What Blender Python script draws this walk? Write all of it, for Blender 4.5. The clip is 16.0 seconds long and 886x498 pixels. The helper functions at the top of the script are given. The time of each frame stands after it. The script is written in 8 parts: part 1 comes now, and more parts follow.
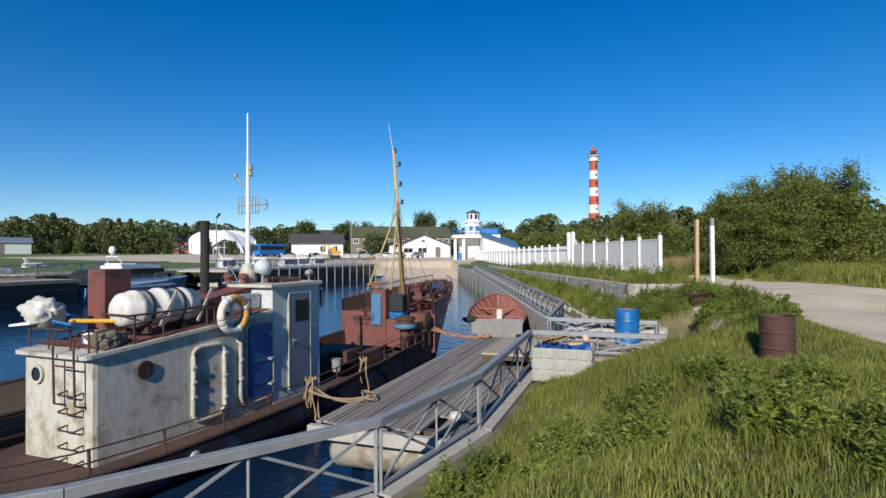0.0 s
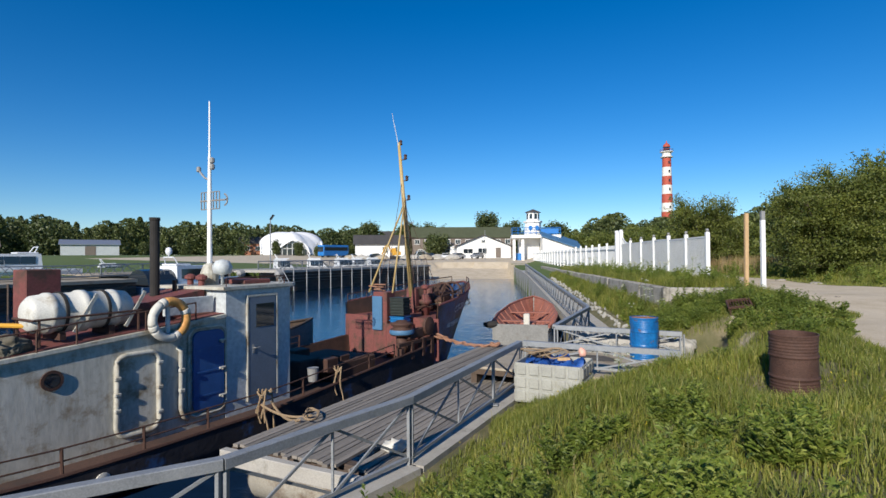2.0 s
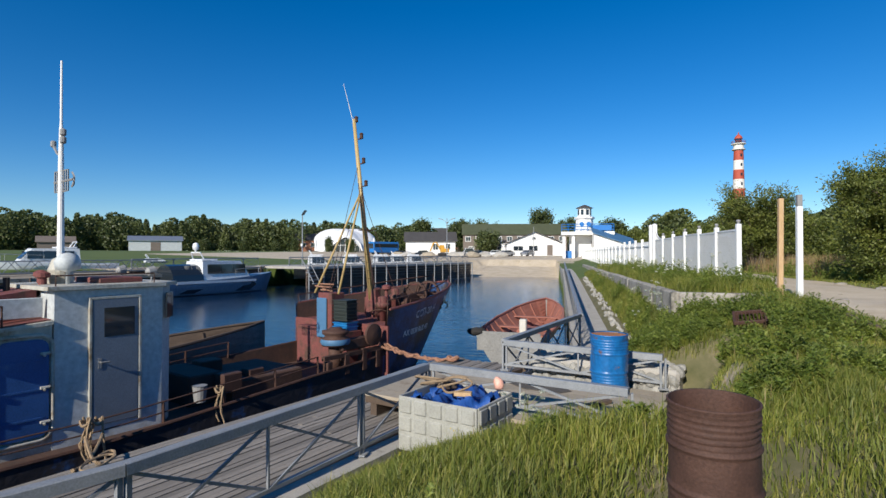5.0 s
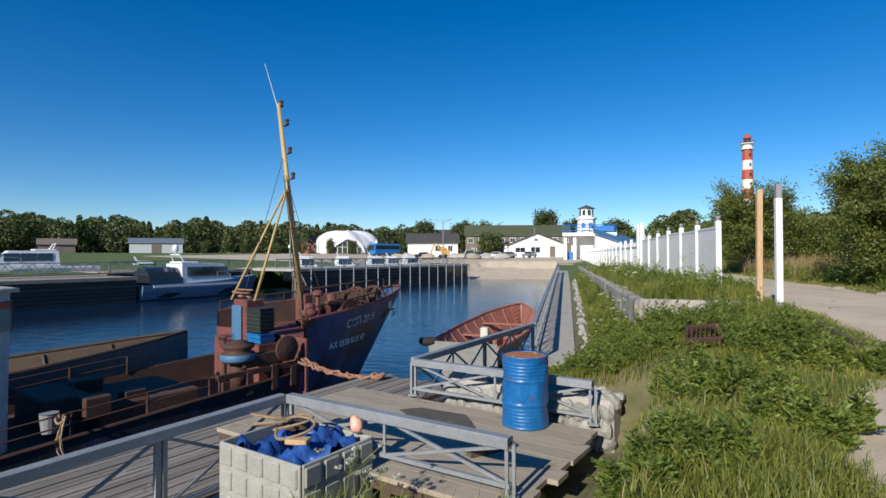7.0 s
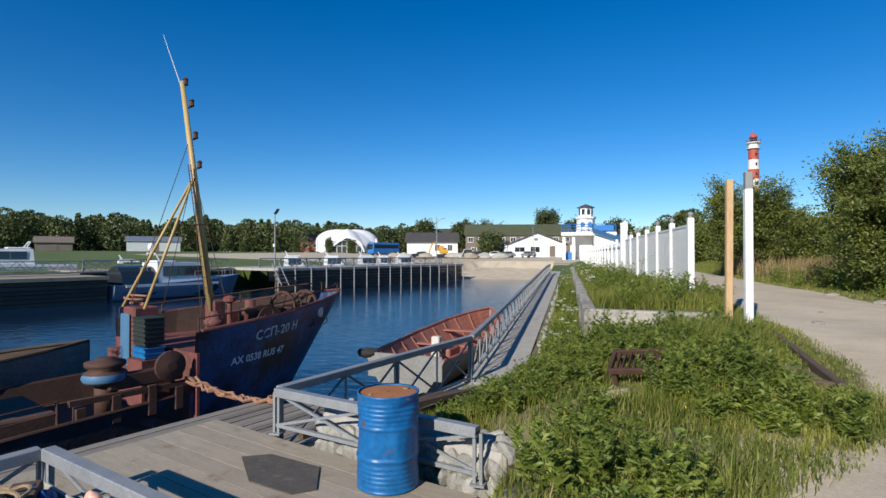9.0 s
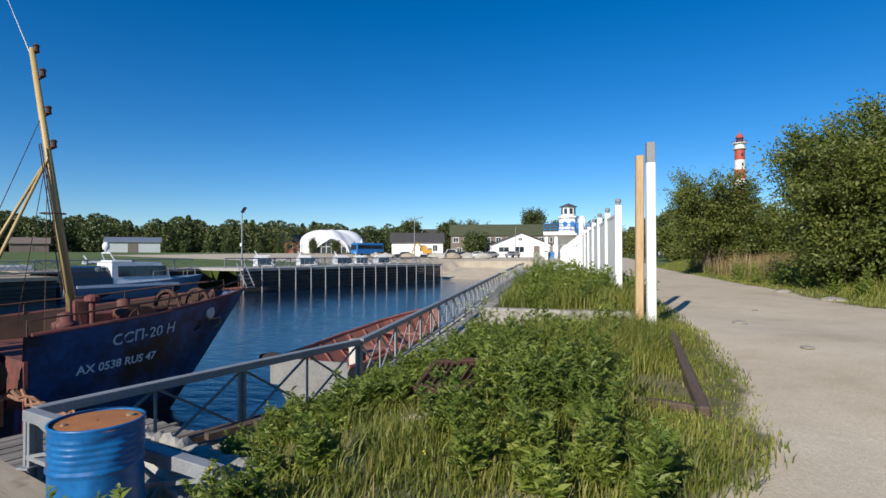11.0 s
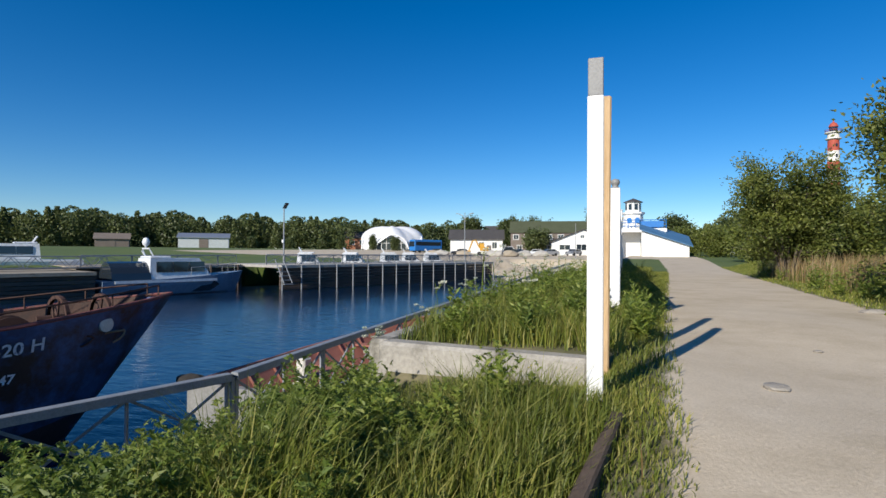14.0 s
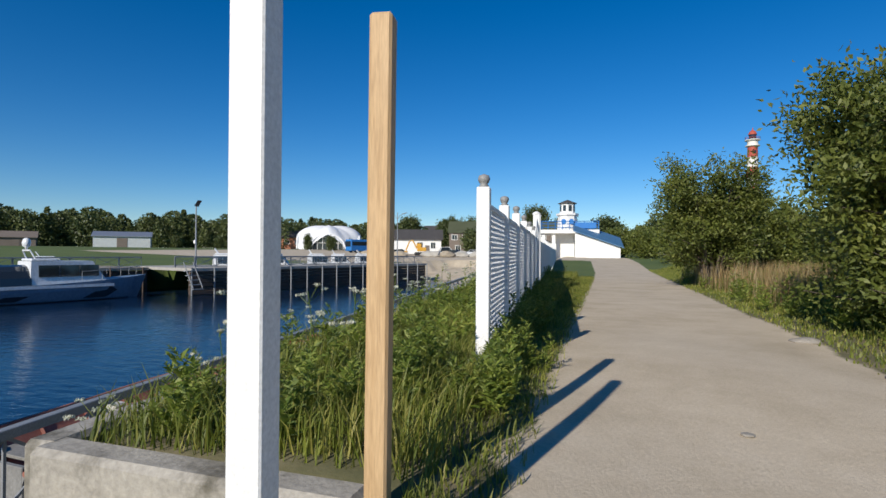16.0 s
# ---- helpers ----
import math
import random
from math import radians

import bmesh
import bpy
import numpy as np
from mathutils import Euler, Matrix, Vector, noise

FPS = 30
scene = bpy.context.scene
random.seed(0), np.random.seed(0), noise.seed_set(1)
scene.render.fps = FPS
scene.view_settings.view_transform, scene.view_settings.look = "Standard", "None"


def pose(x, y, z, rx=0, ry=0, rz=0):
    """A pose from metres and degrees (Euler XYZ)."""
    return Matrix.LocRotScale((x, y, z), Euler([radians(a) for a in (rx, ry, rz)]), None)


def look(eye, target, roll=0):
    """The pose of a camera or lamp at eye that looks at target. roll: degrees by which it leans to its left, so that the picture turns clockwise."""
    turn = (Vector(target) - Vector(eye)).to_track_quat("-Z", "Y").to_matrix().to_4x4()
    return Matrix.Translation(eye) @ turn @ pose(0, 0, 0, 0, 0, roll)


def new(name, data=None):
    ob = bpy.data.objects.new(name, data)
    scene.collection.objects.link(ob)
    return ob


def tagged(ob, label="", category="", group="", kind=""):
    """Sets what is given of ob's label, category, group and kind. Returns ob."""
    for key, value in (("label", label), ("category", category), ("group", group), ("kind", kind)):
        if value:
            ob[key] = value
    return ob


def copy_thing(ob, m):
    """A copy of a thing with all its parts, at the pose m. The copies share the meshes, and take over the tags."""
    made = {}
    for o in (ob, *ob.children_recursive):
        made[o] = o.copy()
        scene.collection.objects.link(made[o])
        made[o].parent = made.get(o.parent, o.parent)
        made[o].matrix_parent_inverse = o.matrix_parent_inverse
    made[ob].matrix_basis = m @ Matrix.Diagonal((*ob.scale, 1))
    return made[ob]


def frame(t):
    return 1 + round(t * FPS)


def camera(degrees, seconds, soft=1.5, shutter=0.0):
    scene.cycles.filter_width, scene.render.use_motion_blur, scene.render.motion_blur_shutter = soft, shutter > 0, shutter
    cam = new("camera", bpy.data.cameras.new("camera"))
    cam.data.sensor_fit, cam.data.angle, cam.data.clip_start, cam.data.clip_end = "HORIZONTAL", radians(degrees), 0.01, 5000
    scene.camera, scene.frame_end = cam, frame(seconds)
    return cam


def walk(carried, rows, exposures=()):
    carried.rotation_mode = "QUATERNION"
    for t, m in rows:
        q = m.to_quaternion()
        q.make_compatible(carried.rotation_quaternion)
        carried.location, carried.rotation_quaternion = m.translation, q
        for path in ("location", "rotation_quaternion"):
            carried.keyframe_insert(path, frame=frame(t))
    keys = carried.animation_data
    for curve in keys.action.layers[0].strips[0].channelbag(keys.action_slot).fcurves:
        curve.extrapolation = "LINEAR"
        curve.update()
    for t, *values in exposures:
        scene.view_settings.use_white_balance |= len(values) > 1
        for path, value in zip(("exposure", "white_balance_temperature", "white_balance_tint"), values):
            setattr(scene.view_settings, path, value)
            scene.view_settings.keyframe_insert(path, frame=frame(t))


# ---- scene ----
cam = camera(79.0, 16.0)
PATH = [
    (0, 0.128, -0.251, 1.198, 90.67, 0.36, 0.61),
    (0.5, 0.566, 0.118, 1.179, 90.66, 0.34, 3.86),
    (1, 1.023, 0.478, 1.168, 90.76, 0.35, 5.95),
    (1.5, 1.475, 0.876, 1.162, 90.76, 0.38, 7.02),
    (2, 1.904, 1.307, 1.153, 90.81, 0.42, 7.79),
    (2.5, 2.297, 1.780, 1.135, 90.80, 0.45, 8.93),
    (3, 2.688, 2.282, 1.118, 90.77, 0.41, 10.00),
    (3.5, 3.071, 2.774, 1.108, 90.63, 0.27, 11.44),
    (6, 4.751, 5.410, 1.089, 90.64, 0.14, 14.72),
    (6.5, 5.053, 5.923, 1.084, 90.68, 0.18, 14.83),
    (7, 5.358, 6.404, 1.081, 90.75, 0.19, 15.02),
    (7.5, 5.612, 6.958, 1.085, 90.73, 0.15, 15.24),
    (8, 5.883, 7.496, 1.095, 90.65, 0.08, 15.52),
    (8.5, 6.167, 7.999, 1.110, 90.68, 0.01, 15.53),
    (9, 6.470, 8.457, 1.123, 90.67, -0.02, 15.56),
    (9.5, 6.811, 8.896, 1.104, 90.74, 0.08, 15.63),
    (10, 7.176, 9.326, 1.044, 90.89, 0.33, 15.19),
    (12.5, 8.667, 11.796, 0.929, 90.47, -0.18, 14.18),
    (13, 8.829, 12.364, 0.958, 90.60, -0.21, 18.96),
    (13.5, 8.942, 12.964, 0.998, 90.38, -0.27, 21.34),
    (14, 9.057, 13.553, 1.050, 90.43, -0.31, 21.70),
    (14.5, 9.177, 14.160, 1.105, 90.48, -0.27, 21.97),
    (15, 9.322, 14.783, 1.163, 90.50, -0.23, 21.18),
    (15.5, 9.438, 15.382, 1.227, 90.51, -0.28, 19.27),
    (16, 9.570, 15.987, 1.294, 90.40, -0.39, 15.60),
]
walk(cam, [(t, pose(*p)) for t, *p in PATH], [(0, 0.3), (14.5, 0.3), (16, 0.1)])

# ---- world, sun, exposure ----
SUN_ELEV, SUN_AZ = radians(28.4), radians(195.5)
world = bpy.data.worlds.new("sky")
scene.world = world
world.use_nodes = True
wn, wl = world.node_tree.nodes, world.node_tree.links
sky = wn.new("ShaderNodeTexSky")
sky.sky_type, sky.sun_disc = "NISHITA", False
sky.sun_elevation, sky.sun_rotation = SUN_ELEV, SUN_AZ
sky.air_density, sky.dust_density, sky.ozone_density = 0.9, 0.0, 5.0
wn["Background"].inputs["Strength"].default_value = 0.095
deep = wn.new("ShaderNodeHueSaturation")
deep.inputs["Saturation"].default_value = 1.32
deep.inputs["Hue"].default_value = 0.504
wl.new(sky.outputs["Color"], deep.inputs["Color"])
wl.new(deep.outputs["Color"], wn["Background"].inputs["Color"])
sun_data = bpy.data.lights.new("sun", "SUN")
sun_data.energy, sun_data.angle, sun_data.color = 4.7, radians(0.53), (1.0, 0.93, 0.82)
sun = new("sun", sun_data)
SUN_FROM = Vector((math.sin(SUN_AZ) * math.cos(SUN_ELEV), math.cos(SUN_AZ) * math.cos(SUN_ELEV), math.sin(SUN_ELEV)))
sun.matrix_world = look(SUN_FROM * 200, (0, 0, 0))
scene.view_settings.exposure = 0.3


# ---- materials ----
def node_mat(name, rough=0.8, metal=0.0):
    m = bpy.data.materials.new(name)
    m.use_nodes = True
    b = m.node_tree.nodes["Principled BSDF"]
    b.inputs["Roughness"].default_value, b.inputs["Metallic"].default_value = rough, metal
    return m, m.node_tree.nodes, m.node_tree.links, b


def noise_tex(n, l, scale, detail=6.0, rough=0.6, stretch=None):
    tc = n.new("ShaderNodeTexCoord")
    t = n.new("ShaderNodeTexNoise")
    t.inputs["Scale"].default_value, t.inputs["Detail"].default_value, t.inputs["Roughness"].default_value = scale, detail, rough
    if stretch:
        mp = n.new("ShaderNodeMapping")
        mp.inputs["Scale"].default_value = stretch
        l.new(tc.outputs["Object"], mp.inputs["Vector"])
        l.new(mp.outputs["Vector"], t.inputs["Vector"])
    else:
        l.new(tc.outputs["Object"], t.inputs["Vector"])
    return t.outputs["Fac"]


def ramp(n, l, fac, stops):
    r = n.new("ShaderNodeValToRGB")
    e = r.color_ramp.elements
    while len(e) < len(stops):
        e.new(0.5)
    for k, (p, c) in zip(e, stops):
        k.position, k.color = p, (*c, 1)
    l.new(fac, r.inputs["Fac"])
    return r.outputs["Color"]


def mixc(n, l, fac, a, b, mode="MIX"):
    x = n.new("ShaderNodeMix")
    x.data_type, x.blend_type = "RGBA", mode
    for s, v in ((x.inputs[0], fac), (x.inputs[6], a), (x.inputs[7], b)):
        if isinstance(v, (int, float)):
            s.default_value = v
        elif isinstance(v, tuple):
            s.default_value = (*v, 1)
        else:
            l.new(v, s)
    return x.outputs[2]


def bump(n, l, b, height, strength=0.3, dist=0.01):
    k = n.new("ShaderNodeBump")
    k.inputs["Strength"].default_value, k.inputs["Distance"].default_value = strength, dist
    l.new(height, k.inputs["Height"])
    l.new(k.outputs["Normal"], b.inputs["Normal"])


def surface(name, c1, c2, scale=6.0, rough=0.8, metal=0.0, worn=None, worn_at=(0.6, 0.68), worn_scale=2.5, bumpy=0.25, fine=60.0, stretch=None, vary=0.0, dist=0.01):
    """Two tones at two scales, patches of a third colour where worn, and fine relief."""
    m, n, l, b = node_mat(name, rough, metal)
    broad = noise_tex(n, l, scale, 8, 0.65, stretch)
    col = ramp(n, l, broad, [(0.3, c1), (0.7, c2)])
    grain = noise_tex(n, l, fine, 4, 0.6, stretch)
    col = mixc(n, l, 0.35, col, ramp(n, l, grain, [(0.3, tuple(v * 0.6 for v in c1)), (0.7, tuple(min(v * 1.25, 1) for v in c2))]))
    if worn:
        w = noise_tex(n, l, worn_scale, 9, 0.7)
        mask = ramp(n, l, w, [(worn_at[0], (0, 0, 0)), (worn_at[1], (1, 1, 1))])
        col = mixc(n, l, mask, col, worn)
    if vary:
        oi = n.new("ShaderNodeObjectInfo")
        dark = n.new("ShaderNodeMapRange")
        dark.inputs[3].default_value, dark.inputs[4].default_value = 1 - vary, 1 + vary * 0.4
        l.new(oi.outputs["Random"], dark.inputs[0])
        col = mixc(n, l, 1.0, col, dark.outputs[0], "MULTIPLY")
    l.new(col, b.inputs["Base Color"])
    bump(n, l, b, grain, bumpy, dist)
    return m


def leafy(name, c1, c2, c3, trans=0.35, scale=1.2):
    """Leaves and blades: tone by piece and by patch, light passing through."""
    m, n, l, b = node_mat(name, 0.55)
    g = n.new("ShaderNodeNewGeometry")
    col = ramp(n, l, g.outputs["Random Per Island"], [(0.0, c1), (0.5, c2), (1.0, c3)])
    patch = ramp(n, l, noise_tex(n, l, scale, 3, 0.5), [(0.35, (0.65, 0.7, 0.6)), (0.65, (1.15, 1.1, 0.95))])
    col = mixc(n, l, 1.0, col, patch, "MULTIPLY")
    l.new(col, b.inputs["Base Color"])
    t = n.new("ShaderNodeBsdfTranslucent")
    l.new(col, t.inputs["Color"])
    mix = n.new("ShaderNodeMixShader")
    mix.inputs["Fac"].default_value = trans
    l.new(b.outputs["BSDF"], mix.inputs[1])
    l.new(t.outputs["BSDF"], mix.inputs[2])
    l.new(mix.outputs["Shader"], n["Material Output"].inputs["Surface"])
    return m


M_concrete = surface("concrete", (0.30, 0.28, 0.25), (0.44, 0.42, 0.38), 3, 0.9, worn=(0.2, 0.19, 0.16), worn_at=(0.58, 0.7), bumpy=0.5)
M_galv = surface("galvanised_steel", (0.20, 0.215, 0.23), (0.31, 0.325, 0.34), 5, 0.55, 0.2, worn=(0.24, 0.22, 0.2), worn_at=(0.66, 0.75), bumpy=0.1)
M_wall_old = surface("old_wall_concrete", (0.27, 0.25, 0.215), (0.42, 0.39, 0.335), 2.2, 0.92, worn=(0.11, 0.10, 0.075), worn_at=(0.5, 0.66), worn_scale=1.6, bumpy=0.7, fine=24)
M_plank = surface("grey_plank", (0.17, 0.15, 0.13), (0.30, 0.27, 0.235), 4, 0.85, stretch=(12, 1.0, 12), fine=14, vary=0.3, bumpy=0.5)
M_ply = surface("weathered_board", (0.28, 0.235, 0.175), (0.40, 0.345, 0.265), 2.2, 0.85, stretch=(1, 5, 5), worn=(0.16, 0.11, 0.07), worn_at=(0.55, 0.72), fine=30, vary=0.1, bumpy=0.3)
M_mat = surface("dark_rubber", (0.05, 0.045, 0.04), (0.10, 0.09, 0.08), 5, 0.95, worn=(0.15, 0.13, 0.10), worn_at=(0.55, 0.7), worn_scale=6)
M_blue_drum = surface("blue_drum_paint", (0.004, 0.085, 0.26), (0.01, 0.15, 0.40), 4, 0.4, worn=(0.12, 0.06, 0.035), worn_at=(0.62, 0.66), worn_scale=5, bumpy=0.2, fine=20)
M_rust_lid = surface("rusty_lid", (0.30, 0.11, 0.035), (0.46, 0.19, 0.06), 6, 0.75, 0.1, worn=(0.17, 0.06, 0.03), bumpy=0.35)
M_rust_dark = surface("brown_rust", (0.045, 0.022, 0.016), (0.10, 0.05, 0.035), 5, 0.75, 0.2, worn=(0.16, 0.075, 0.04), worn_at=(0.66, 0.78), bumpy=0.4)
M_hull_blue = surface("hull_blue_paint", (0.009, 0.028, 0.085), (0.03, 0.10, 0.26), 1.6, 0.5, worn=(0.016, 0.013, 0.014), worn_at=(0.44, 0.58), worn_scale=1.1, bumpy=0.3, fine=9, dist=0.03)
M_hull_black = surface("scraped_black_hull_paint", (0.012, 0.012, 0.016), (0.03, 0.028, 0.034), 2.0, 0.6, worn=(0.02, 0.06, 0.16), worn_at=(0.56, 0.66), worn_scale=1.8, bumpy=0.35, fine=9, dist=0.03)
M_red_rust = surface("red_lead_rust", (0.12, 0.036, 0.032), (0.23, 0.07, 0.06), 2.5, 0.75, worn=(0.075, 0.04, 0.028), worn_at=(0.48, 0.62), bumpy=0.4, fine=25)
M_deck_rust = surface("deck_rust", (0.045, 0.026, 0.02), (0.10, 0.052, 0.036), 2.0, 0.85, worn=(0.05, 0.032, 0.025), worn_at=(0.5, 0.62), bumpy=0.5, fine=25)
M_ship_white = surface("ship_white_paint", (0.37, 0.36, 0.305), (0.53, 0.51, 0.445), 1.3, 0.6, worn=(0.21, 0.155, 0.09), worn_at=(0.5, 0.68), worn_scale=2.4, bumpy=0.25, fine=12, stretch=(1.5, 1.5, 0.4))
M_ship_grey = surface("pale_grey_blue_paint", (0.40, 0.43, 0.44), (0.55, 0.58, 0.58), 1.5, 0.6, worn=(0.32, 0.28, 0.22), worn_at=(0.68, 0.8), bumpy=0.2, fine=12)
M_door_grey = surface("grey_door_paint", (0.12, 0.15, 0.19), (0.17, 0.205, 0.25), 2, 0.55, bumpy=0.15)
M_door_blue = surface("blue_door_paint", (0.012, 0.06, 0.19), (0.03, 0.11, 0.31), 2.5, 0.5, worn=(0.12, 0.2, 0.3), worn_at=(0.66, 0.8), bumpy=0.2)
M_light_blue = surface("light_blue_paint", (0.04, 0.125, 0.24), (0.085, 0.20, 0.34), 3, 0.6, worn=(0.12, 0.06, 0.04), worn_at=(0.6, 0.7), bumpy=0.2)
M_raft = surface("raft_white_plastic", (0.5, 0.49, 0.44), (0.64, 0.63, 0.58), 3, 0.5, worn=(0.27, 0.22, 0.14), worn_at=(0.55, 0.7), bumpy=0.1)
M_yellow_mast = surface("ochre_mast_paint", (0.36, 0.25, 0.09), (0.52, 0.38, 0.17), 2, 0.55, worn=(0.2, 0.09, 0.04), worn_at=(0.62, 0.72), stretch=(4, 4, 0.6), bumpy=0.2)
M_white = surface("white_paint", (0.74, 0.74, 0.72), (0.84, 0.84, 0.82), 4, 0.5, worn=(0.6, 0.57, 0.5), worn_at=(0.7, 0.8), bumpy=0.12)
M_white_wall = surface("white_render", (0.68, 0.68, 0.66), (0.8, 0.8, 0.78), 0.4, 0.8, bumpy=0.1, fine=5)
M_pine = surface("bare_pine", (0.42, 0.26, 0.12), (0.58, 0.40, 0.22), 3.0, 0.65, stretch=(7, 7, 0.5), worn=(0.42, 0.2, 0.06), worn_at=(0.66, 0.76), worn_scale=5, fine=18, bumpy=0.2)
M_grey_metal = surface("grey_steel_plate", (0.22, 0.22, 0.22), (0.29, 0.29, 0.285), 6, 0.6, 0.1, bumpy=0.1)
M_black = surface("black_paint", (0.014, 0.013, 0.012), (0.034, 0.03, 0.027), 5, 0.9, bumpy=0.2)
M_buoy_orange = surface("faded_orange", (0.50, 0.22, 0.05), (0.62, 0.33, 0.10), 5, 0.6, bumpy=0.1)
M_buoy_white = surface("grubby_white", (0.50, 0.48, 0.42), (0.64, 0.62, 0.56), 5, 0.6, worn=(0.3, 0.25, 0.18), worn_at=(0.64, 0.75), bumpy=0.1)
M_float = surface("stained_float_paint", (0.22, 0.2, 0.165), (0.38, 0.355, 0.30), 2, 0.7, worn=(0.12, 0.075, 0.045), worn_at=(0.5, 0.66), bumpy=0.2)
M_rope = surface("tan_rope", (0.22, 0.15, 0.085), (0.36, 0.26, 0.16), 30, 0.9, bumpy=0.6, fine=120)
M_rope_orange = surface("orange_rope", (0.24, 0.12, 0.075), (0.36, 0.19, 0.12), 30, 0.9, bumpy=0.6, fine=120)
M_wood_dark = surface("dark_wet_timber", (0.06, 0.043, 0.034), (0.13, 0.093, 0.072), 1.5, 0.8, stretch=(1, 1, 6), bumpy=0.5, fine=12, vary=0.3)
M_wood_brown = surface("brown_old_timber", (0.07, 0.045, 0.03), (0.14, 0.10, 0.07), 3, 0.85, stretch=(8, 1, 8), bumpy=0.5, fine=14, vary=0.2)
M_tank = surface("milky_plastic", (0.28, 0.28, 0.25), (0.40, 0.40, 0.36), 4, 0.45, worn=(0.3, 0.29, 0.22), worn_at=(0.6, 0.75), bumpy=0.1)
M_tarp_blue = surface("blue_tarpaulin", (0.008, 0.045, 0.20), (0.025, 0.10, 0.36), 5, 0.45, bumpy=0.5, fine=18, dist=0.02)
M_pink = surface("faded_pink_cloth", (0.62, 0.30, 0.22), (0.74, 0.42, 0.32), 5, 0.5, bumpy=0.1)
M_cloth = surface("crumpled_plastic", (0.34, 0.34, 0.30), (0.58, 0.58, 0.53), 6, 0.5, bumpy=0.5, fine=30)
M_canvas = surface("dull_canvas", (0.06, 0.055, 0.04), (0.14, 0.125, 0.095), 6, 0.9, bumpy=0.5, fine=30)
M_green_crate = surface("black_crate_plastic", (0.015, 0.02, 0.018), (0.03, 0.04, 0.035), 6, 0.6)
M_blue_crate = surface("blue_crate_plastic", (0.005, 0.12, 0.33), (0.01, 0.17, 0.42), 6, 0.5)
M_boat_red = surface("boat_inner_red", (0.24, 0.085, 0.06), (0.36, 0.15, 0.11), 2, 0.8, worn=(0.18, 0.10, 0.07), worn_at=(0.58, 0.7), bumpy=0.3)
M_boat_grey = surface("boat_hull_grey", (0.15, 0.15, 0.145), (0.27, 0.27, 0.26), 2, 0.75, worn=(0.15, 0.13, 0.11), worn_at=(0.58, 0.72), bumpy=0.4, fine=20)
M_stone_white = surface("painted_stone", (0.2, 0.195, 0.175), (0.40, 0.39, 0.355), 5, 0.8, worn=(0.4, 0.38, 0.33), vary=0.25, bumpy=0.4)
M_stone_grey = surface("grey_stone", (0.22, 0.2, 0.17), (0.34, 0.31, 0.27), 6, 0.9, worn=(0.15, 0.14, 0.11), bumpy=0.5)
M_roof_dark = surface("dark_roofing", (0.045, 0.042, 0.042), (0.075, 0.07, 0.068), 0.6, 0.8, fine=6)
M_roof_green = surface("green_roofing", (0.055, 0.065, 0.03), (0.085, 0.095, 0.05), 0.5, 0.85, fine=6)
M_siding = surface("grey_brown_siding", (0.13, 0.105, 0.085), (0.2, 0.165, 0.14), 0.6, 0.85, stretch=(1, 1, 8), fine=6)
M_brick_far = surface("orange_brick_wall", (0.34, 0.13, 0.07), (0.44, 0.2, 0.12), 0.6, 0.85, fine=6)
M_blue_paint = surface("bright_blue_paint", (0.01, 0.13, 0.42), (0.02, 0.19, 0.52), 1, 0.5)
M_lh_red = surface("lighthouse_red", (0.36, 0.06, 0.035), (0.46, 0.09, 0.055), 0.3, 0.7, fine=3)
M_lh_white = surface("lighthouse_white", (0.66, 0.63, 0.58), (0.76, 0.73, 0.68), 0.3, 0.7, fine=3)
M_tent = surface("tent_membrane", (0.74, 0.75, 0.76), (0.82, 0.83, 0.84), 0.4, 0.6, fine=4)
M_boat_white = surface("gelcoat_white", (0.62, 0.64, 0.66), (0.72, 0.74, 0.76), 0.8, 0.35, fine=6)
M_boat_blue = surface("slate_blue_gelcoat", (0.13, 0.19, 0.27), (0.18, 0.25, 0.34), 0.8, 0.35, fine=6)
M_tyre = surface("tyre_rubber", (0.012, 0.012, 0.012), (0.03, 0.03, 0.03), 8, 0.8)
M_car_silver = surface("silver_car_paint", (0.32, 0.33, 0.35), (0.38, 0.39, 0.41), 1, 0.3, 0.5)
M_car_dark = surface("dark_car_paint", (0.02, 0.025, 0.035), (0.035, 0.04, 0.05), 1, 0.3, 0.3)
M_yellow = surface("yellow_machine_paint", (0.52, 0.26, 0.02), (0.62, 0.34, 0.04), 2, 0.5)
M_letters = surface("faded_white_letters", (0.72, 0.74, 0.76), (0.84, 0.85, 0.86), 14, 0.6, worn=(0.3, 0.34, 0.42), worn_at=(0.66, 0.72), worn_scale=9)
M_letters_ghost = surface("scraped_white_letters", (0.5, 0.55, 0.6), (0.68, 0.72, 0.76), 14, 0.6, worn=(0.04, 0.08, 0.2), worn_at=(0.56, 0.62), worn_scale=7)
M_bark = surface("bark", (0.07, 0.055, 0.04), (0.15, 0.12, 0.09), 8, 0.9, stretch=(4, 4, 1), bumpy=0.6)
M_grass = leafy("grass_blades", (0.125, 0.165, 0.026), (0.215, 0.255, 0.042), (0.39, 0.36, 0.11), 0.42, 0.9)
M_dry = leafy("dry_stalks", (0.25, 0.19, 0.09), (0.36, 0.28, 0.15), (0.28, 0.16, 0.07), 0.25, 2)
M_weed = leafy("weed_leaves", (0.12, 0.185, 0.03), (0.205, 0.27, 0.048), (0.33, 0.37, 0.095), 0.42, 1.5)
M_bush = leafy("willow_leaves", (0.10, 0.13, 0.025), (0.165, 0.2, 0.042), (0.25, 0.275, 0.08), 0.4, 0.7)
M_far_tree = leafy("far_leaves", (0.06, 0.085, 0.028), (0.105, 0.135, 0.045), (0.155, 0.18, 0.07), 0.3, 0.05)
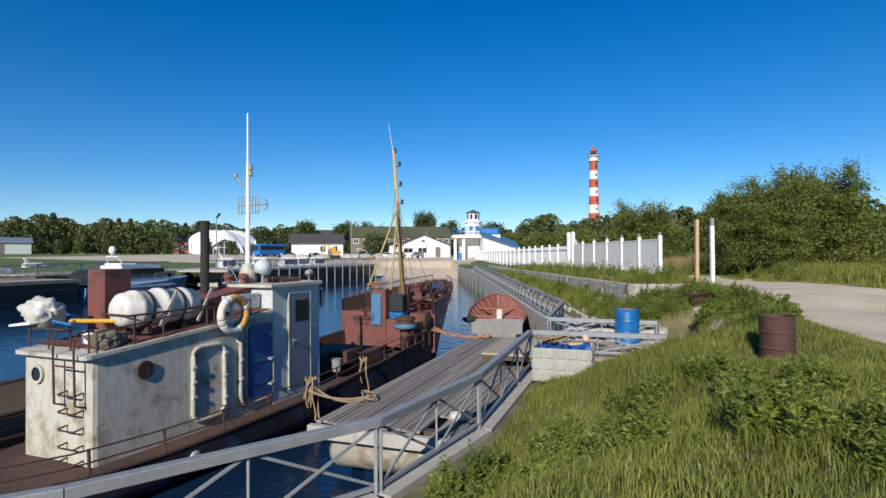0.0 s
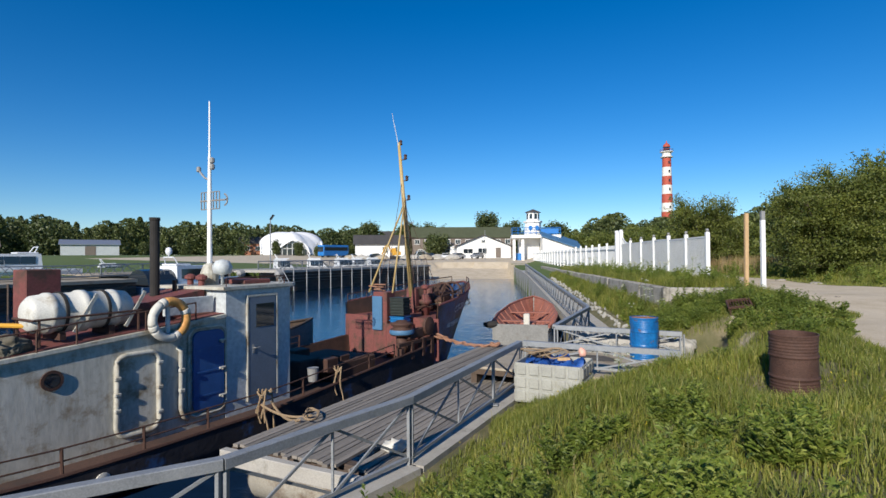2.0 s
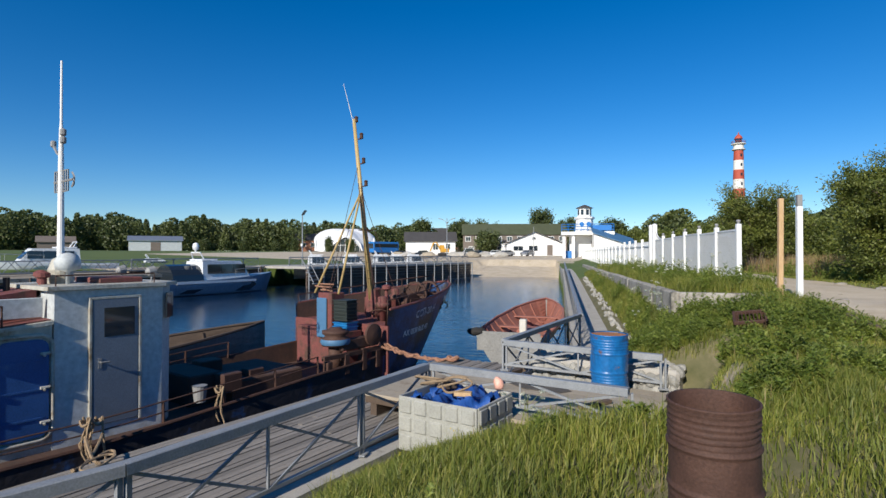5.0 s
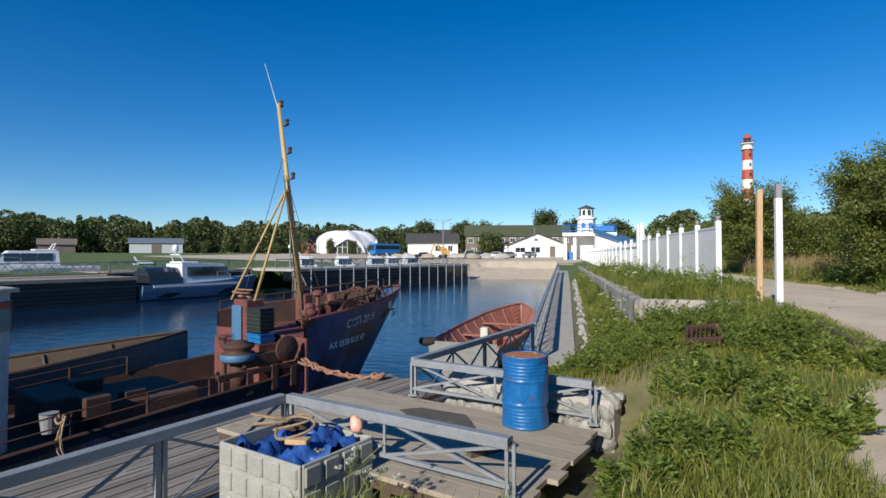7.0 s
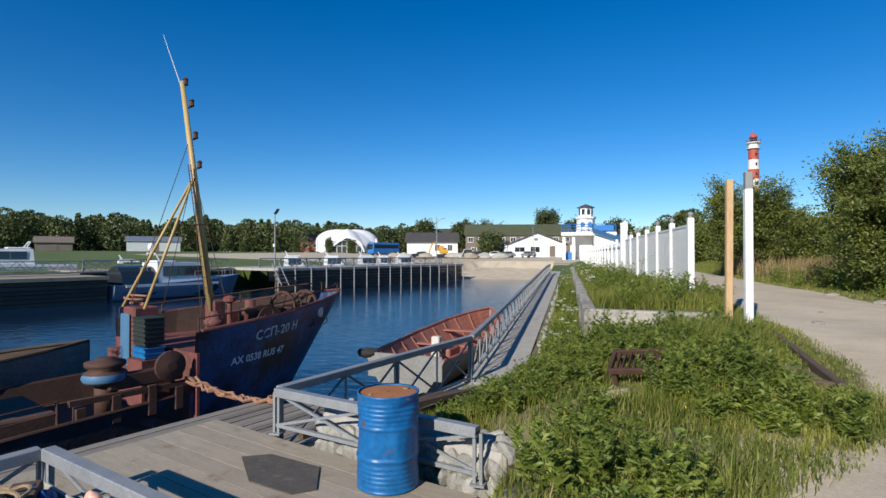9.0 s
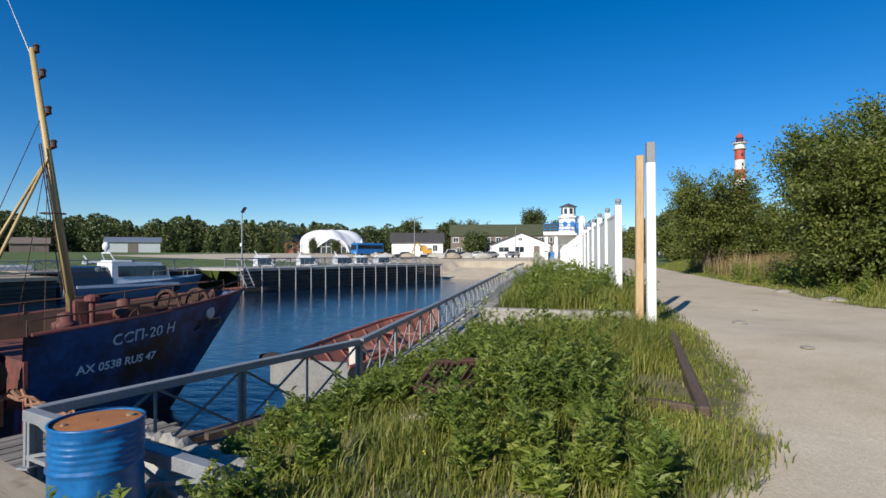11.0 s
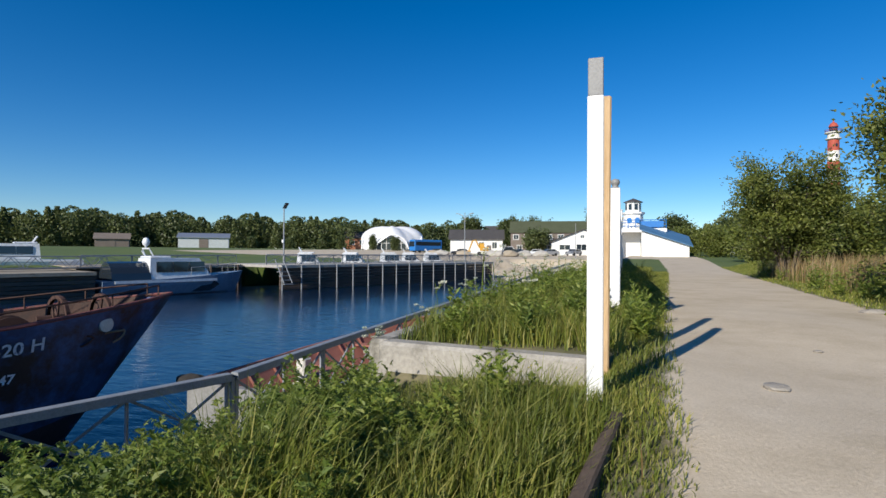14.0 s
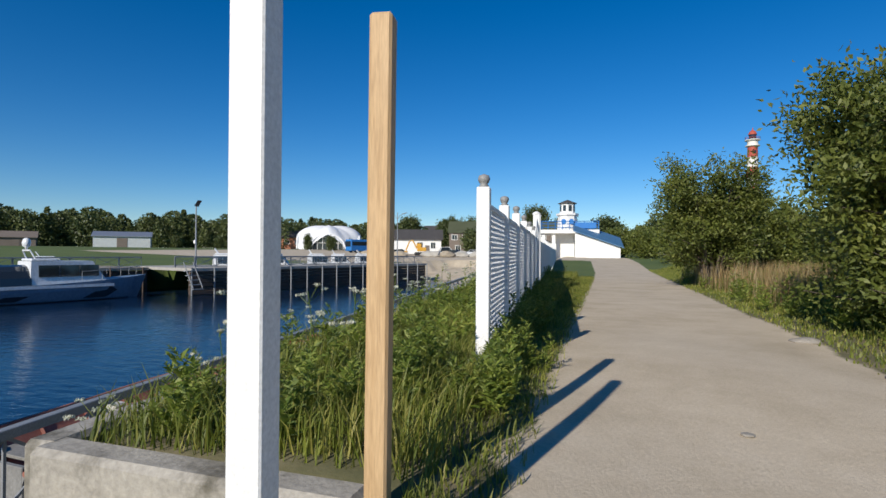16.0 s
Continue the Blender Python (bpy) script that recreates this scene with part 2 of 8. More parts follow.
M_flower = leafy("white_umbels", (0.55, 0.57, 0.5), (0.65, 0.66, 0.6), (0.72, 0.72, 0.68), 0.3, 2)
M_yflower = leafy("yellow_flowers", (0.55, 0.42, 0.02), (0.65, 0.5, 0.03), (0.7, 0.55, 0.05), 0.2, 2)


def glass_mat(name, tint, rough=0.05):
    m, n, l, b = node_mat(name, rough)
    b.inputs["Base Color"].default_value = (*tint, 1)
    b.inputs["Specular IOR Level"].default_value = 0.8
    return m


M_glass = glass_mat("dark_window_glass", (0.02, 0.027, 0.035))


def water_mat():
    m, n, l, b = node_mat("harbour_water", 0.04)
    b.inputs["IOR"].default_value = 1.33
    big = noise_tex(n, l, 0.12, 3, 0.5)
    l.new(ramp(n, l, big, [(0.3, (0.004, 0.016, 0.042)), (0.7, (0.007, 0.024, 0.058))]), b.inputs["Base Color"])
    rip = noise_tex(n, l, 1.0, 5, 0.55, (1.1, 2.2, 1))
    bump(n, l, b, rip, 0.16, 0.25)
    return m


M_water = water_mat()


def ground_mat():
    """Grass soil, sand yard and trodden earth, laid out by the plan: the path, the yard and the beach are sand."""
    m, n, l, b = node_mat("ground_soil_and_sand", 0.95)
    at = n.new("ShaderNodeAttribute")
    at.attribute_name = "sand"
    edge = noise_tex(n, l, 1.6, 8, 0.7)
    add = n.new("ShaderNodeMath")
    add.operation = "MULTIPLY_ADD"
    l.new(edge, add.inputs[0])
    add.inputs[1].default_value = 0.9
    sub = n.new("ShaderNodeMath")
    sub.operation = "SUBTRACT"
    l.new(at.outputs["Fac"], sub.inputs[0])
    sub.inputs[1].default_value = 0.45
    l.new(sub.outputs[0], add.inputs[2])
    mask = ramp(n, l, add.outputs[0], [(0.42, (0, 0, 0)), (0.58, (1, 1, 1))])
    soil = ramp(n, l, noise_tex(n, l, 2.2, 8, 0.7), [(0.3, (0.075, 0.078, 0.03)), (0.52, (0.125, 0.115, 0.055)), (0.72, (0.24, 0.195, 0.12))])
    lawn = ramp(n, l, noise_tex(n, l, 0.08, 6, 0.6), [(0.3, (0.06, 0.10, 0.016)), (0.7, (0.10, 0.135, 0.024))])
    far = n.new("ShaderNodeAttribute")
    far.attribute_name = "lawn"
    soil = mixc(n, l, far.outputs["Fac"], soil, lawn)
    sand = ramp(n, l, noise_tex(n, l, 0.7, 9, 0.7), [(0.3, (0.42, 0.345, 0.24)), (0.5, (0.54, 0.455, 0.335)), (0.72, (0.62, 0.535, 0.41))])
    peb = n.new("ShaderNodeTexVoronoi")
    peb.inputs["Scale"].default_value = 14
    tc = n.new("ShaderNodeTexCoord")
    l.new(tc.outputs["Object"], peb.inputs["Vector"])
    dots = ramp(n, l, peb.outputs["Distance"], [(0.0, (0.72, 0.7, 0.66)), (0.16, (1, 1, 1))])
    sand = mixc(n, l, 0.25, sand, dots, "MULTIPLY")
    fine = noise_tex(n, l, 45, 5, 0.7)
    sand = mixc(n, l, 0.5, sand, ramp(n, l, fine, [(0.3, (0.6, 0.58, 0.55)), (0.7, (1.1, 1.1, 1.1))]), "MULTIPLY")
    l.new(mixc(n, l, mask, soil, sand), b.inputs["Base Color"])
    rel = n.new("ShaderNodeMath")
    rel.operation = "ADD"
    l.new(fine, rel.inputs[0])
    l.new(noise_tex(n, l, 6, 6, 0.6), rel.inputs[1])
    bump(n, l, b, rel.outputs[0], 0.3, 0.02)
    return m


M_ground = ground_mat()


# ---- mesh helpers ----
def link_mesh(name, me, mat, parent=None, label="", smooth=False):
    if mat and not me.materials:
        me.materials.append(mat)
    ob = new(name, me)
    ob.parent = parent
    if label:
        ob["label"] = label
    if smooth:
        for p in me.polygons:
            p.use_smooth = True
    return ob


def part(name, bm, mat, parent=None, label="", smooth=False):
    me = bpy.data.meshes.new(name)
    bmesh.ops.recalc_face_normals(bm, faces=bm.faces)
    bm.to_mesh(me)
    bm.free()
    return link_mesh(name, me, mat, parent, label, smooth)


def thing(name, label, category, m=None, group="", kind=""):
    ob = new(name)
    ob.empty_display_size = 0.2
    if m is not None:
        ob.matrix_world = m
    return tagged(ob, label, category, group, kind)


def solo(name, bm, mat, label, category, m=None, group="", kind="", smooth=False):
    ob = part(name, bm, mat, None, "", smooth)
    if m is not None:
        ob.matrix_world = m
    return tagged(ob, label, category, group, kind)


def structure(name, bm, mat, label, m=None, smooth=False):
    return solo(name, bm, mat, label, name.split("_")[0], m, "", "structure", smooth)


def box(bm, c, s, rot=None, bevel=0.0):
    """A box by centre and full size."""
    m = Matrix.Translation(c) @ (rot.to_4x4() if rot is not None else Matrix()) @ Matrix.Diagonal((*s, 1))
    r = bmesh.ops.create_cube(bm, size=1.0, matrix=m)
    if bevel:
        es = list({e for v in r["verts"] for e in v.link_edges})
        bmesh.ops.bevel(bm, geom=es, offset=bevel, segments=1, affect="EDGES")


def tube(bm, a, b, r, r2=None, seg=8, caps=True):
    a, b = Vector(a), Vector(b)
    d = b - a
    m = Matrix.Translation((a + b) / 2) @ d.to_track_quat("Z", "Y").to_matrix().to_4x4()
    bmesh.ops.create_cone(bm, cap_ends=caps, segments=seg, radius1=r, radius2=r if r2 is None else r2, depth=d.length, matrix=m)


def beam(bm, a, b, w, h):
    """A square bar from a to b, w across and h upright."""
    a, b = Vector(a), Vector(b)
    d = b - a
    q = d.to_track_quat("Y", "Z").to_matrix()
    box(bm, (a + b) / 2, (w, d.length, h), q)


def pipe(bm, pts, r, seg=6, closed=False):
    """A bent tube along points."""
    pts = [Vector(p) for p in pts]
    n = len(pts)
    rings = []
    up = Vector((0.13, 0.21, 0.97))
    for i, p in enumerate(pts):
        d = (pts[(i + 1) % n] if closed or i < n - 1 else p) - (pts[i - 1] if closed or i > 0 else p)
        d.normalize()
        x = d.cross(up)
        if x.length < 1e-3:
            x = d.cross(Vector((1, 0, 0)))
        x.normalize()
        y = x.cross(d)
        rings.append([bm.verts.new(p + (x * math.cos(2 * math.pi * k / seg) + y * math.sin(2 * math.pi * k / seg)) * r) for k in range(seg)])
    for i in range(n if closed else n - 1):
        a, b = rings[i], rings[(i + 1) % n]
        for k in range(seg):
            bm.faces.new((a[k], a[(k + 1) % seg], b[(k + 1) % seg], b[k]))
    if not closed:
        bm.faces.new(rings[0][::-1])
        bm.faces.new(rings[-1])


def sag(a, b, drop, n=10):
    a, b = Vector(a), Vector(b)
    return [a.lerp(b, i / n) - Vector((0, 0, drop * 4 * (i / n) * (1 - i / n))) for i in range(n + 1)]


def lathe(bm, prof, seg=24, m=None, close=True):
    """A turned body from (radius, height) pairs."""
    rings = []
    for r, z in prof:
        rings.append([bm.verts.new((r * math.cos(2 * math.pi * k / seg), r * math.sin(2 * math.pi * k / seg), z)) for k in range(seg)])
    for a, b in zip(rings, rings[1:]):
        for k in range(seg):
            bm.faces.new((a[k], a[(k + 1) % seg], b[(k + 1) % seg], b[k]))
    if close:
        bm.faces.new(rings[0][::-1])
        bm.faces.new(rings[-1])
    if m is not None:
        bmesh.ops.transform(bm, matrix=m, verts=[v for g in rings for v in g])


def extrude_poly(bm, pts, vec):
    a = [bm.verts.new(p) for p in pts]
    b = [bm.verts.new(Vector(p) + Vector(vec)) for p in pts]
    n = len(a)
    bm.faces.new(a)
    bm.faces.new(b[::-1])
    for i in range(n):
        bm.faces.new((a[i], b[i], b[(i + 1) % n], a[(i + 1) % n]))


def loft(bm, rings, closed=False, cap=True):
    vs = [[bm.verts.new(p) for p in r] for r in rings]
    for a, b in zip(vs, vs[1:]):
        for i in range(len(a) if closed else len(a) - 1):
            j = (i + 1) % len(a)
            bm.faces.new((a[i], a[j], b[j], b[i]))
    if cap:
        bm.faces.new(vs[0])
        bm.faces.new(vs[-1][::-1])


def soup(name, verts, faces, mat):
    """A mesh from arrays: verts n x 3, faces m x k."""
    me = bpy.data.meshes.new(name)
    v = np.asarray(verts, dtype=np.float32)
    f = np.asarray(faces, dtype=np.int32)
    me.vertices.add(len(v))
    me.vertices.foreach_set("co", v.ravel())
    me.loops.add(f.size)
    me.loops.foreach_set("vertex_index", f.ravel())
    me.polygons.add(len(f))
    me.polygons.foreach_set("loop_start", np.arange(0, f.size, f.shape[1], dtype=np.int32))
    me.update(calc_edges=True)
    me.materials.append(mat)
    return me


BM = bmesh.new
rng = np.random.default_rng(7)

# ---- plan ----
# dock frame: origin at the railing's corner, u along the quay, v towards the bank
DO, DU, DV = Vector((1.95, 11.94)), Vector((0.3233, 0.9463)), Vector((0.9463, -0.3233))
DYAW = -18.86
WATER = -2.3
DECK = -1.4
STAGE = -1.05


def dock(u, v, z=0.0, turn=0.0):
    p = DO + DU * u + DV * v
    return pose(p.x, p.y, z, 0, 0, DYAW + turn)


def dxy(u, v):
    p = DO + DU * u + DV * v
    return p.x, p.y


SHORE_Y = np.array([-60.0, -3.1, 3.95, 5.74, 7.91, 11.94, 14.18, 18.75, 52.0, 80.0, 96.0, 101.0])
SHORE_X = np.array([-100.0, -15.9, -2.9, -0.67, 0.57, 1.95, 2.75, 4.05, 2.85, 1.6, 0.5, -30.0])


def ground_z(x, y):
    """Height of the land, with the harbour basin sunk into it."""
    x, y = np.asarray(x, float), np.asarray(y, float)
    d = (x - np.interp(y, SHORE_Y, SHORE_X)) * 0.96
    flat = np.interp(y, [-5, 9, 12.5, 17, 22, 50, 120], [-0.12, -0.16, -0.17, 0.06, 0.1, 0.0, 0.0])
    bank = np.interp(d - np.interp(y, [3.0, 5.8, 8.0, 12.5, 14.0], [1.9, 1.1, 0.0, 0.0, 0.55]), [-0.3, 0.0, 0.5, 1.0, 1.8, 2.8, 4.0], [-1.5, -1.5, -1.47, -1.15, -0.62, -0.22, 0.0])
    walk_z = np.interp(y, [18.75, 52, 90], [-1.42, -0.62, -0.4])
    slope = np.interp(x - np.interp(y, [18.4, 45, 60], [6.45, 5.28, 4.6]), [-1.25, -0.75, -0.12, 0.1], [0.0, 0.3, 0.66, 1.0])
    far = walk_z + (flat - walk_z) * slope
    k = np.clip((y - 16.5) / 2.0, 0, 1)
    z = (bank + flat * np.clip(d / 3.0, 0, 1)) * (1 - k) + far * k
    # the stage stands in a hollow of the bank
    u = (x - DO.x) * DU.x + (y - DO.y) * DU.y
    v = (x - DO.x) * DV.x + (y - DO.y) * DV.y
    hollow = np.clip(np.minimum(np.minimum((u + 2.1) / 1.3, (3.3 - u) / 0.4), (4.3 - 0.4 * np.clip(u, 0, 1) - v) / 0.8), 0, 1)
    z = z * (1 - hollow) + np.minimum(z, -1.4) * hollow
    # raised bed behind the low wall, softly uneven ground elsewhere
    z = z + 0.05 * np.sin(x * 1.3 + 0.4) * np.sin(y * 0.9) * np.clip(d / 4, 0, 1) * np.clip((30 - y) / 10, 0, 1)
    bed = np.clip((x - np.interp(y, [18.4, 45, 60], [6.45, 5.35, 4.8])) / 0.25, 0, 1) * np.clip((y - 18.3) / 0.3, 0, 1) * np.clip((8.9 - x) / 0.5, 0, 1)
    z = z + 0.05 * bed
    basin = (d < -0.05) & (v > -45.0) & (y < 103) & ~((u > 63) & (v < -40 - (u - 63) * 0.1))
    beach = np.clip((y - 72) / 32.0, 0, 1)
    z = np.where(basin, np.where(y > 72, np.minimum(-4.2 + 4.1 * beach ** 0.8, -0.1), -4.2), z)
    dip = np.clip(np.minimum((18.34 - y) / 0.1, (y - 15.8) / 1.6), 0, 1) * np.clip(np.minimum((x - 5.8) / 0.8, (8.75 - x) / 0.3), 0, 1)
    z = z - 0.22 * dip - 0.17 * np.clip(1.35 - np.hypot(x - 4.83, y - 7.4) / 0.85, 0, 1)
    z = z + np.where(basin, 0, np.interp(y, [60, 105, 150, 260], [0, 0.65, 1.3, 2.2]))
    shore_left = np.interp(-v, [45, 60, 120, 200], [-0.25, 0.1, 2.0, 2.6]) * np.clip((u + 20) / 40, 0.4, 1)
    return np.where((v <= -45.0) & (d < 0), np.maximum(shore_left, np.where(y > 103, z, -9)), z)


def path_mask(x, y):
    left = np.interp(y, [-20, 4.0, 7.7, 10.6, 11.5, 12.8, 13.4, 15.3, 17.7, 24.6, 54, 90, 100], [2.0, 5.6, 6.25, 6.65, 7.05, 8.15, 8.55, 8.85, 8.88, 8.95, 9.5, 9.0, 2.0])
    right = np.interp(y, [-20, 4, 10, 17, 20.5, 27.7, 80, 92, 104, 118], [8, 11.5, 13.6, 14.2, 12.7, 12.9, 14.8, 15, 15, 12])
    m = np.clip((x - left) / 0.5, 0, 1) * np.clip((right - x) / 0.6, 0, 1)
    yard = np.clip((y - 84) / 5, 0, 1) * np.clip((x + 75) / 3, 0, 1) * np.clip((13 - x) / 3, 0, 1) * np.clip((175 - y) / 5, 0, 1)
    return np.maximum(m, yard)


def make_ground():
    xs = np.unique(np.concatenate([np.linspace(-2500, -260, 12), np.linspace(-240, -60, 30), np.linspace(-58, -8, 50), np.arange(-7.5, 17, 0.16), np.linspace(17.5, 60, 40), np.linspace(65, 300, 20), np.linspace(400, 2500, 10)]))
    ys = np.unique(np.concatenate([np.linspace(-900, -40, 10), np.linspace(-38, -4, 24), np.arange(-3.5, 24, 0.16), np.arange(24.2, 60, 0.5), np.arange(61, 130, 1.0), np.linspace(133, 320, 40), np.linspace(360, 3500, 16)]))
    X, Y = np.meshgrid(xs, ys)
    Z = ground_z(X, Y)
    nx, ny = len(xs), len(ys)
    i = np.arange(nx * ny).reshape(ny, nx)
    f = np.stack([i[:-1, :-1], i[:-1, 1:], i[1:, 1:], i[1:, :-1]], -1).reshape(-1, 4)
    me = soup("ground", np.stack([X, Y, Z], -1).reshape(-1, 3), f, M_ground)
    a = me.attributes.new("sand", "FLOAT", "POINT")
    s = path_mask(X, Y)
    s = np.maximum(s, np.where((Z < -0.08) & (Y > 80) & (Y < 106), 1.0, 0))
    # trodden bare spots on the bank
    for bx, by, br in ((6.72, 13.95, 0.35), (5.9, 11.5, 0.5), (6.5, 12.95, 0.35), (7.6, 12.2, 0.9), (7.65, 13.85, 0.25), (5.6, 7.2, 0.7), (4.5, 6.9, 0.5), (7.0, 15.2, 0.35), (8.6, 20.5, 0.5), (9.1, 19.2, 0.45)):
        s = np.maximum(s, 0.62 * np.clip(1.3 - np.hypot(X - bx, Y - by) / br, 0, 1))
    a.data.foreach_set("value", s.astype(np.float32).ravel())
    lw = me.attributes.new("lawn", "FLOAT", "POINT")
    lw.data.foreach_set("value", ((Y > 45) | (X < -20)).astype(np.float32).ravel())
    ob = link_mesh("ground", me, None, None, "", True)
    return tagged(ob, "uneven grassy bank and pale sandy track by the harbour", "ground", "", "structure")


make_ground()
bm = BM()
bmesh.ops.create_grid(bm, x_segments=2, y_segments=2, size=400)
structure("water", bm, M_water, "calm dark blue harbour water with small ripples", pose(-150, 40, WATER))


# ---- quay walls, deck, stage ----
def wall_line(name, pts, depth, thick, mat, label):
    """A retaining wall whose top follows points (x, y, z); its thickness lies to the right of the line."""
    bm = BM()
    for a, b in zip(pts, pts[1:]):
        d = Vector((b[0] - a[0], b[1] - a[1], 0)).normalized()
        r = Vector((d.y, -d.x, 0)) * thick
        A, B = Vector(a), Vector(b)
        lo = Vector((0, 0, -depth))
        q = [A, B, B + r, A + r]
        v = [bm.verts.new(p) for p in q] + [bm.verts.new(p + lo) for p in q]
        for f in ((0, 1, 2, 3), (7, 6, 5, 4), (0, 4, 5, 1), (1, 5, 6, 2), (2, 6, 7, 3), (3, 7, 4, 0)):
            bm.faces.new([v[k] for k in f])
    return structure(name, bm, mat, label)


def dp(u, v, z):
    return (*dxy(u, v), z)


wall_line("wall_quay", [dp(-20, -12, -1.42), dp(-9.13, -2.12, -1.42), dp(-6.72, -0.6, -1.42), dp(-4.26, -0.13, -1.42), dp(0, -0.12, -1.42), dp(2.4, -0.05, -1.42), (4.0, 18.75, -1.38)], 3, 0.32, M_concrete, "worn concrete quay edge under the steel railing")
wall_line("wall_canal", [(3.98, 18.75, -1.36), (2.8, 52, -0.56), (1.5, 81, -0.4)], 3, 1.12, M_concrete, "long pale concrete quay wall and walkway along the canal")


def low_wall():
    pts = [(8.52, 18.32, 0.15), (6.45, 18.4, 0.16), (5.28, 45.3, 0.08), (4.6, 60, 0.08)]
    t = thing("wall_low", "cracked low concrete retaining wall round a weedy bed", "wall", kind="structure")
    for a, b in zip(pts, pts[1:]):
        A, B = Vector(a), Vector(b)
        L = (B - A).length
        n = max(1, round(L / 2.6))
        for i in range(n):
            bm = BM()
            jog = Vector((rng.uniform(-0.03, 0.03), rng.uniform(-0.03, 0.03), rng.uniform(-0.02, 0.015)))
            p, q = A.lerp(B, i / n) + jog, A.lerp(B, (i + 1) / n - 0.012 / L) + jog
            d = (q - p).to_track_quat("Y", "Z").to_matrix()
            box(bm, (p + q) / 2 - Vector((0, 0, 0.3)), (0.24, (q - p).length, 0.6), d, 0.035)
            part("concrete_slab", bm, M_wall_old, t)
    return t


low_wall()


def make_deck():
    t = thing("plank_deck", "weathered grey plank landing deck with gaps and a broken hole", "deck", dock(0, 0, DECK), kind="structure")
    n, v0, v1 = 23, -2.55, -0.14
    w = (v1 - v0) / n
    for i in range(n):
        cuts = [-4.75 + rng.uniform(-0.05, 0.05), rng.uniform(-2.5, 1.5), 4.55 + rng.uniform(-0.08, 0.08)]
        for a, b in zip(cuts, cuts[1:]):
            if i in (n - 5, n - 6) and a < -4:
                a = -3.9
            bm = BM()
            box(bm, (v0 + (i + 0.5) * w, (a + b) / 2, -0.02 + rng.uniform(-0.006, 0.006)), (w - 0.016, b - a - 0.008, 0.04))
            part("plank", bm, M_plank, t)
    bm = BM()
    for u in (-4.5, -2.2, 0.2, 2.4, 4.3):
        box(bm, ((v0 + v1) / 2, u, -0.12), (v1 - v0, 0.14, 0.15))
    for v in (v0 + 0.05, v1 - 0.1):
        box(bm, (v, -0.1, -0.125), (0.1, 9.3, 0.165))
    part("under_beams", bm, M_wood_dark, t)
    bm = BM()
    box(bm, ((v0 + v1) / 2, -4.86, -0.13), (v1 - v0 + 0.1, 0.12, 0.2), None, 0.01)
    part("end_beam", bm, M_concrete, t)
    bm = BM()
    for u in (-4.45, -1.5, 1.5, 4.1):
        lathe(bm, [(0.05, -2.4), (0.2, -2.36), (0.27, -2.25), (0.27, -0.35), (0.2, -0.24), (0.05, -0.2)], 18, Matrix.Translation((0, u, -0.5)) @ pose(0, 0, 0, 0, 90))
        part("float_tank", bm, M_float, t, "rusty white cylindrical float under the deck", True)
        bm = BM()
    bm = BM()
    for v, u in ((-2.2, -4.0), (-2.2, 4.0), (-0.6, 4.0), (-0.6, -4.0), (-1.4, 0)):
        tube(bm, (v, u, -0.2), (v, u, -3.0), 0.11)
    part("pile", bm, M_wood_dark, t)
    return t


make_deck()


def make_stage():
    t = thing("boarded_stage", "raised stage of worn pale boards beside the deck", "platform", dock(0, 0, STAGE), kind="structure")
    n, u0, u1 = 9, -0.12, 2.36
    w = (u1 - u0) / n
    for i in range(n):
        bm = BM()
        e = 2.95 + rng.uniform(-0.05, 0.12) - (0.25 if i == 0 else 0)
        box(bm, ((-1.1 + e) / 2, u0 + (i + 0.5) * w, -0.025), (e + 1.1, w - 0.007, 0.05))
        part("board", bm, M_ply, t)
    bm = BM()
    for v in (-0.95, 0.3, 1.6, 2.6):
        box(bm, (v, (u0 + u1) / 2, -0.2), (0.12, u1 - u0 - 0.1, 0.3))
    box(bm, (0.9, u0 + 0.06, -0.1), (4.0, 0.06, 0.12))
    part("bearers", bm, M_wood_brown, t)
    return t


make_stage()
bm = BM()
extrude_poly(bm, [(0.55, 1.95, 0), (1.25, 2.0, 0), (1.62, 1.62, 0), (1.5, 1.42, 0), (0.95, 1.38, 0), (0.35, 1.72, 0)], (0, 0, 0.012))
solo("rubber_mat", bm, M_mat, "torn piece of dark rubber matting lying on the boards", "mat", dock(0, 0, STAGE + 0.003))
bm = BM()
beam(bm, (2.05, 0.75, 0.03), (2.3, 1.3, 0.04), 0.09, 0.045)
solo("loose_board", bm, M_wood_brown, "short loose dark board lying on the stage", "board", dock(0, 0, STAGE))


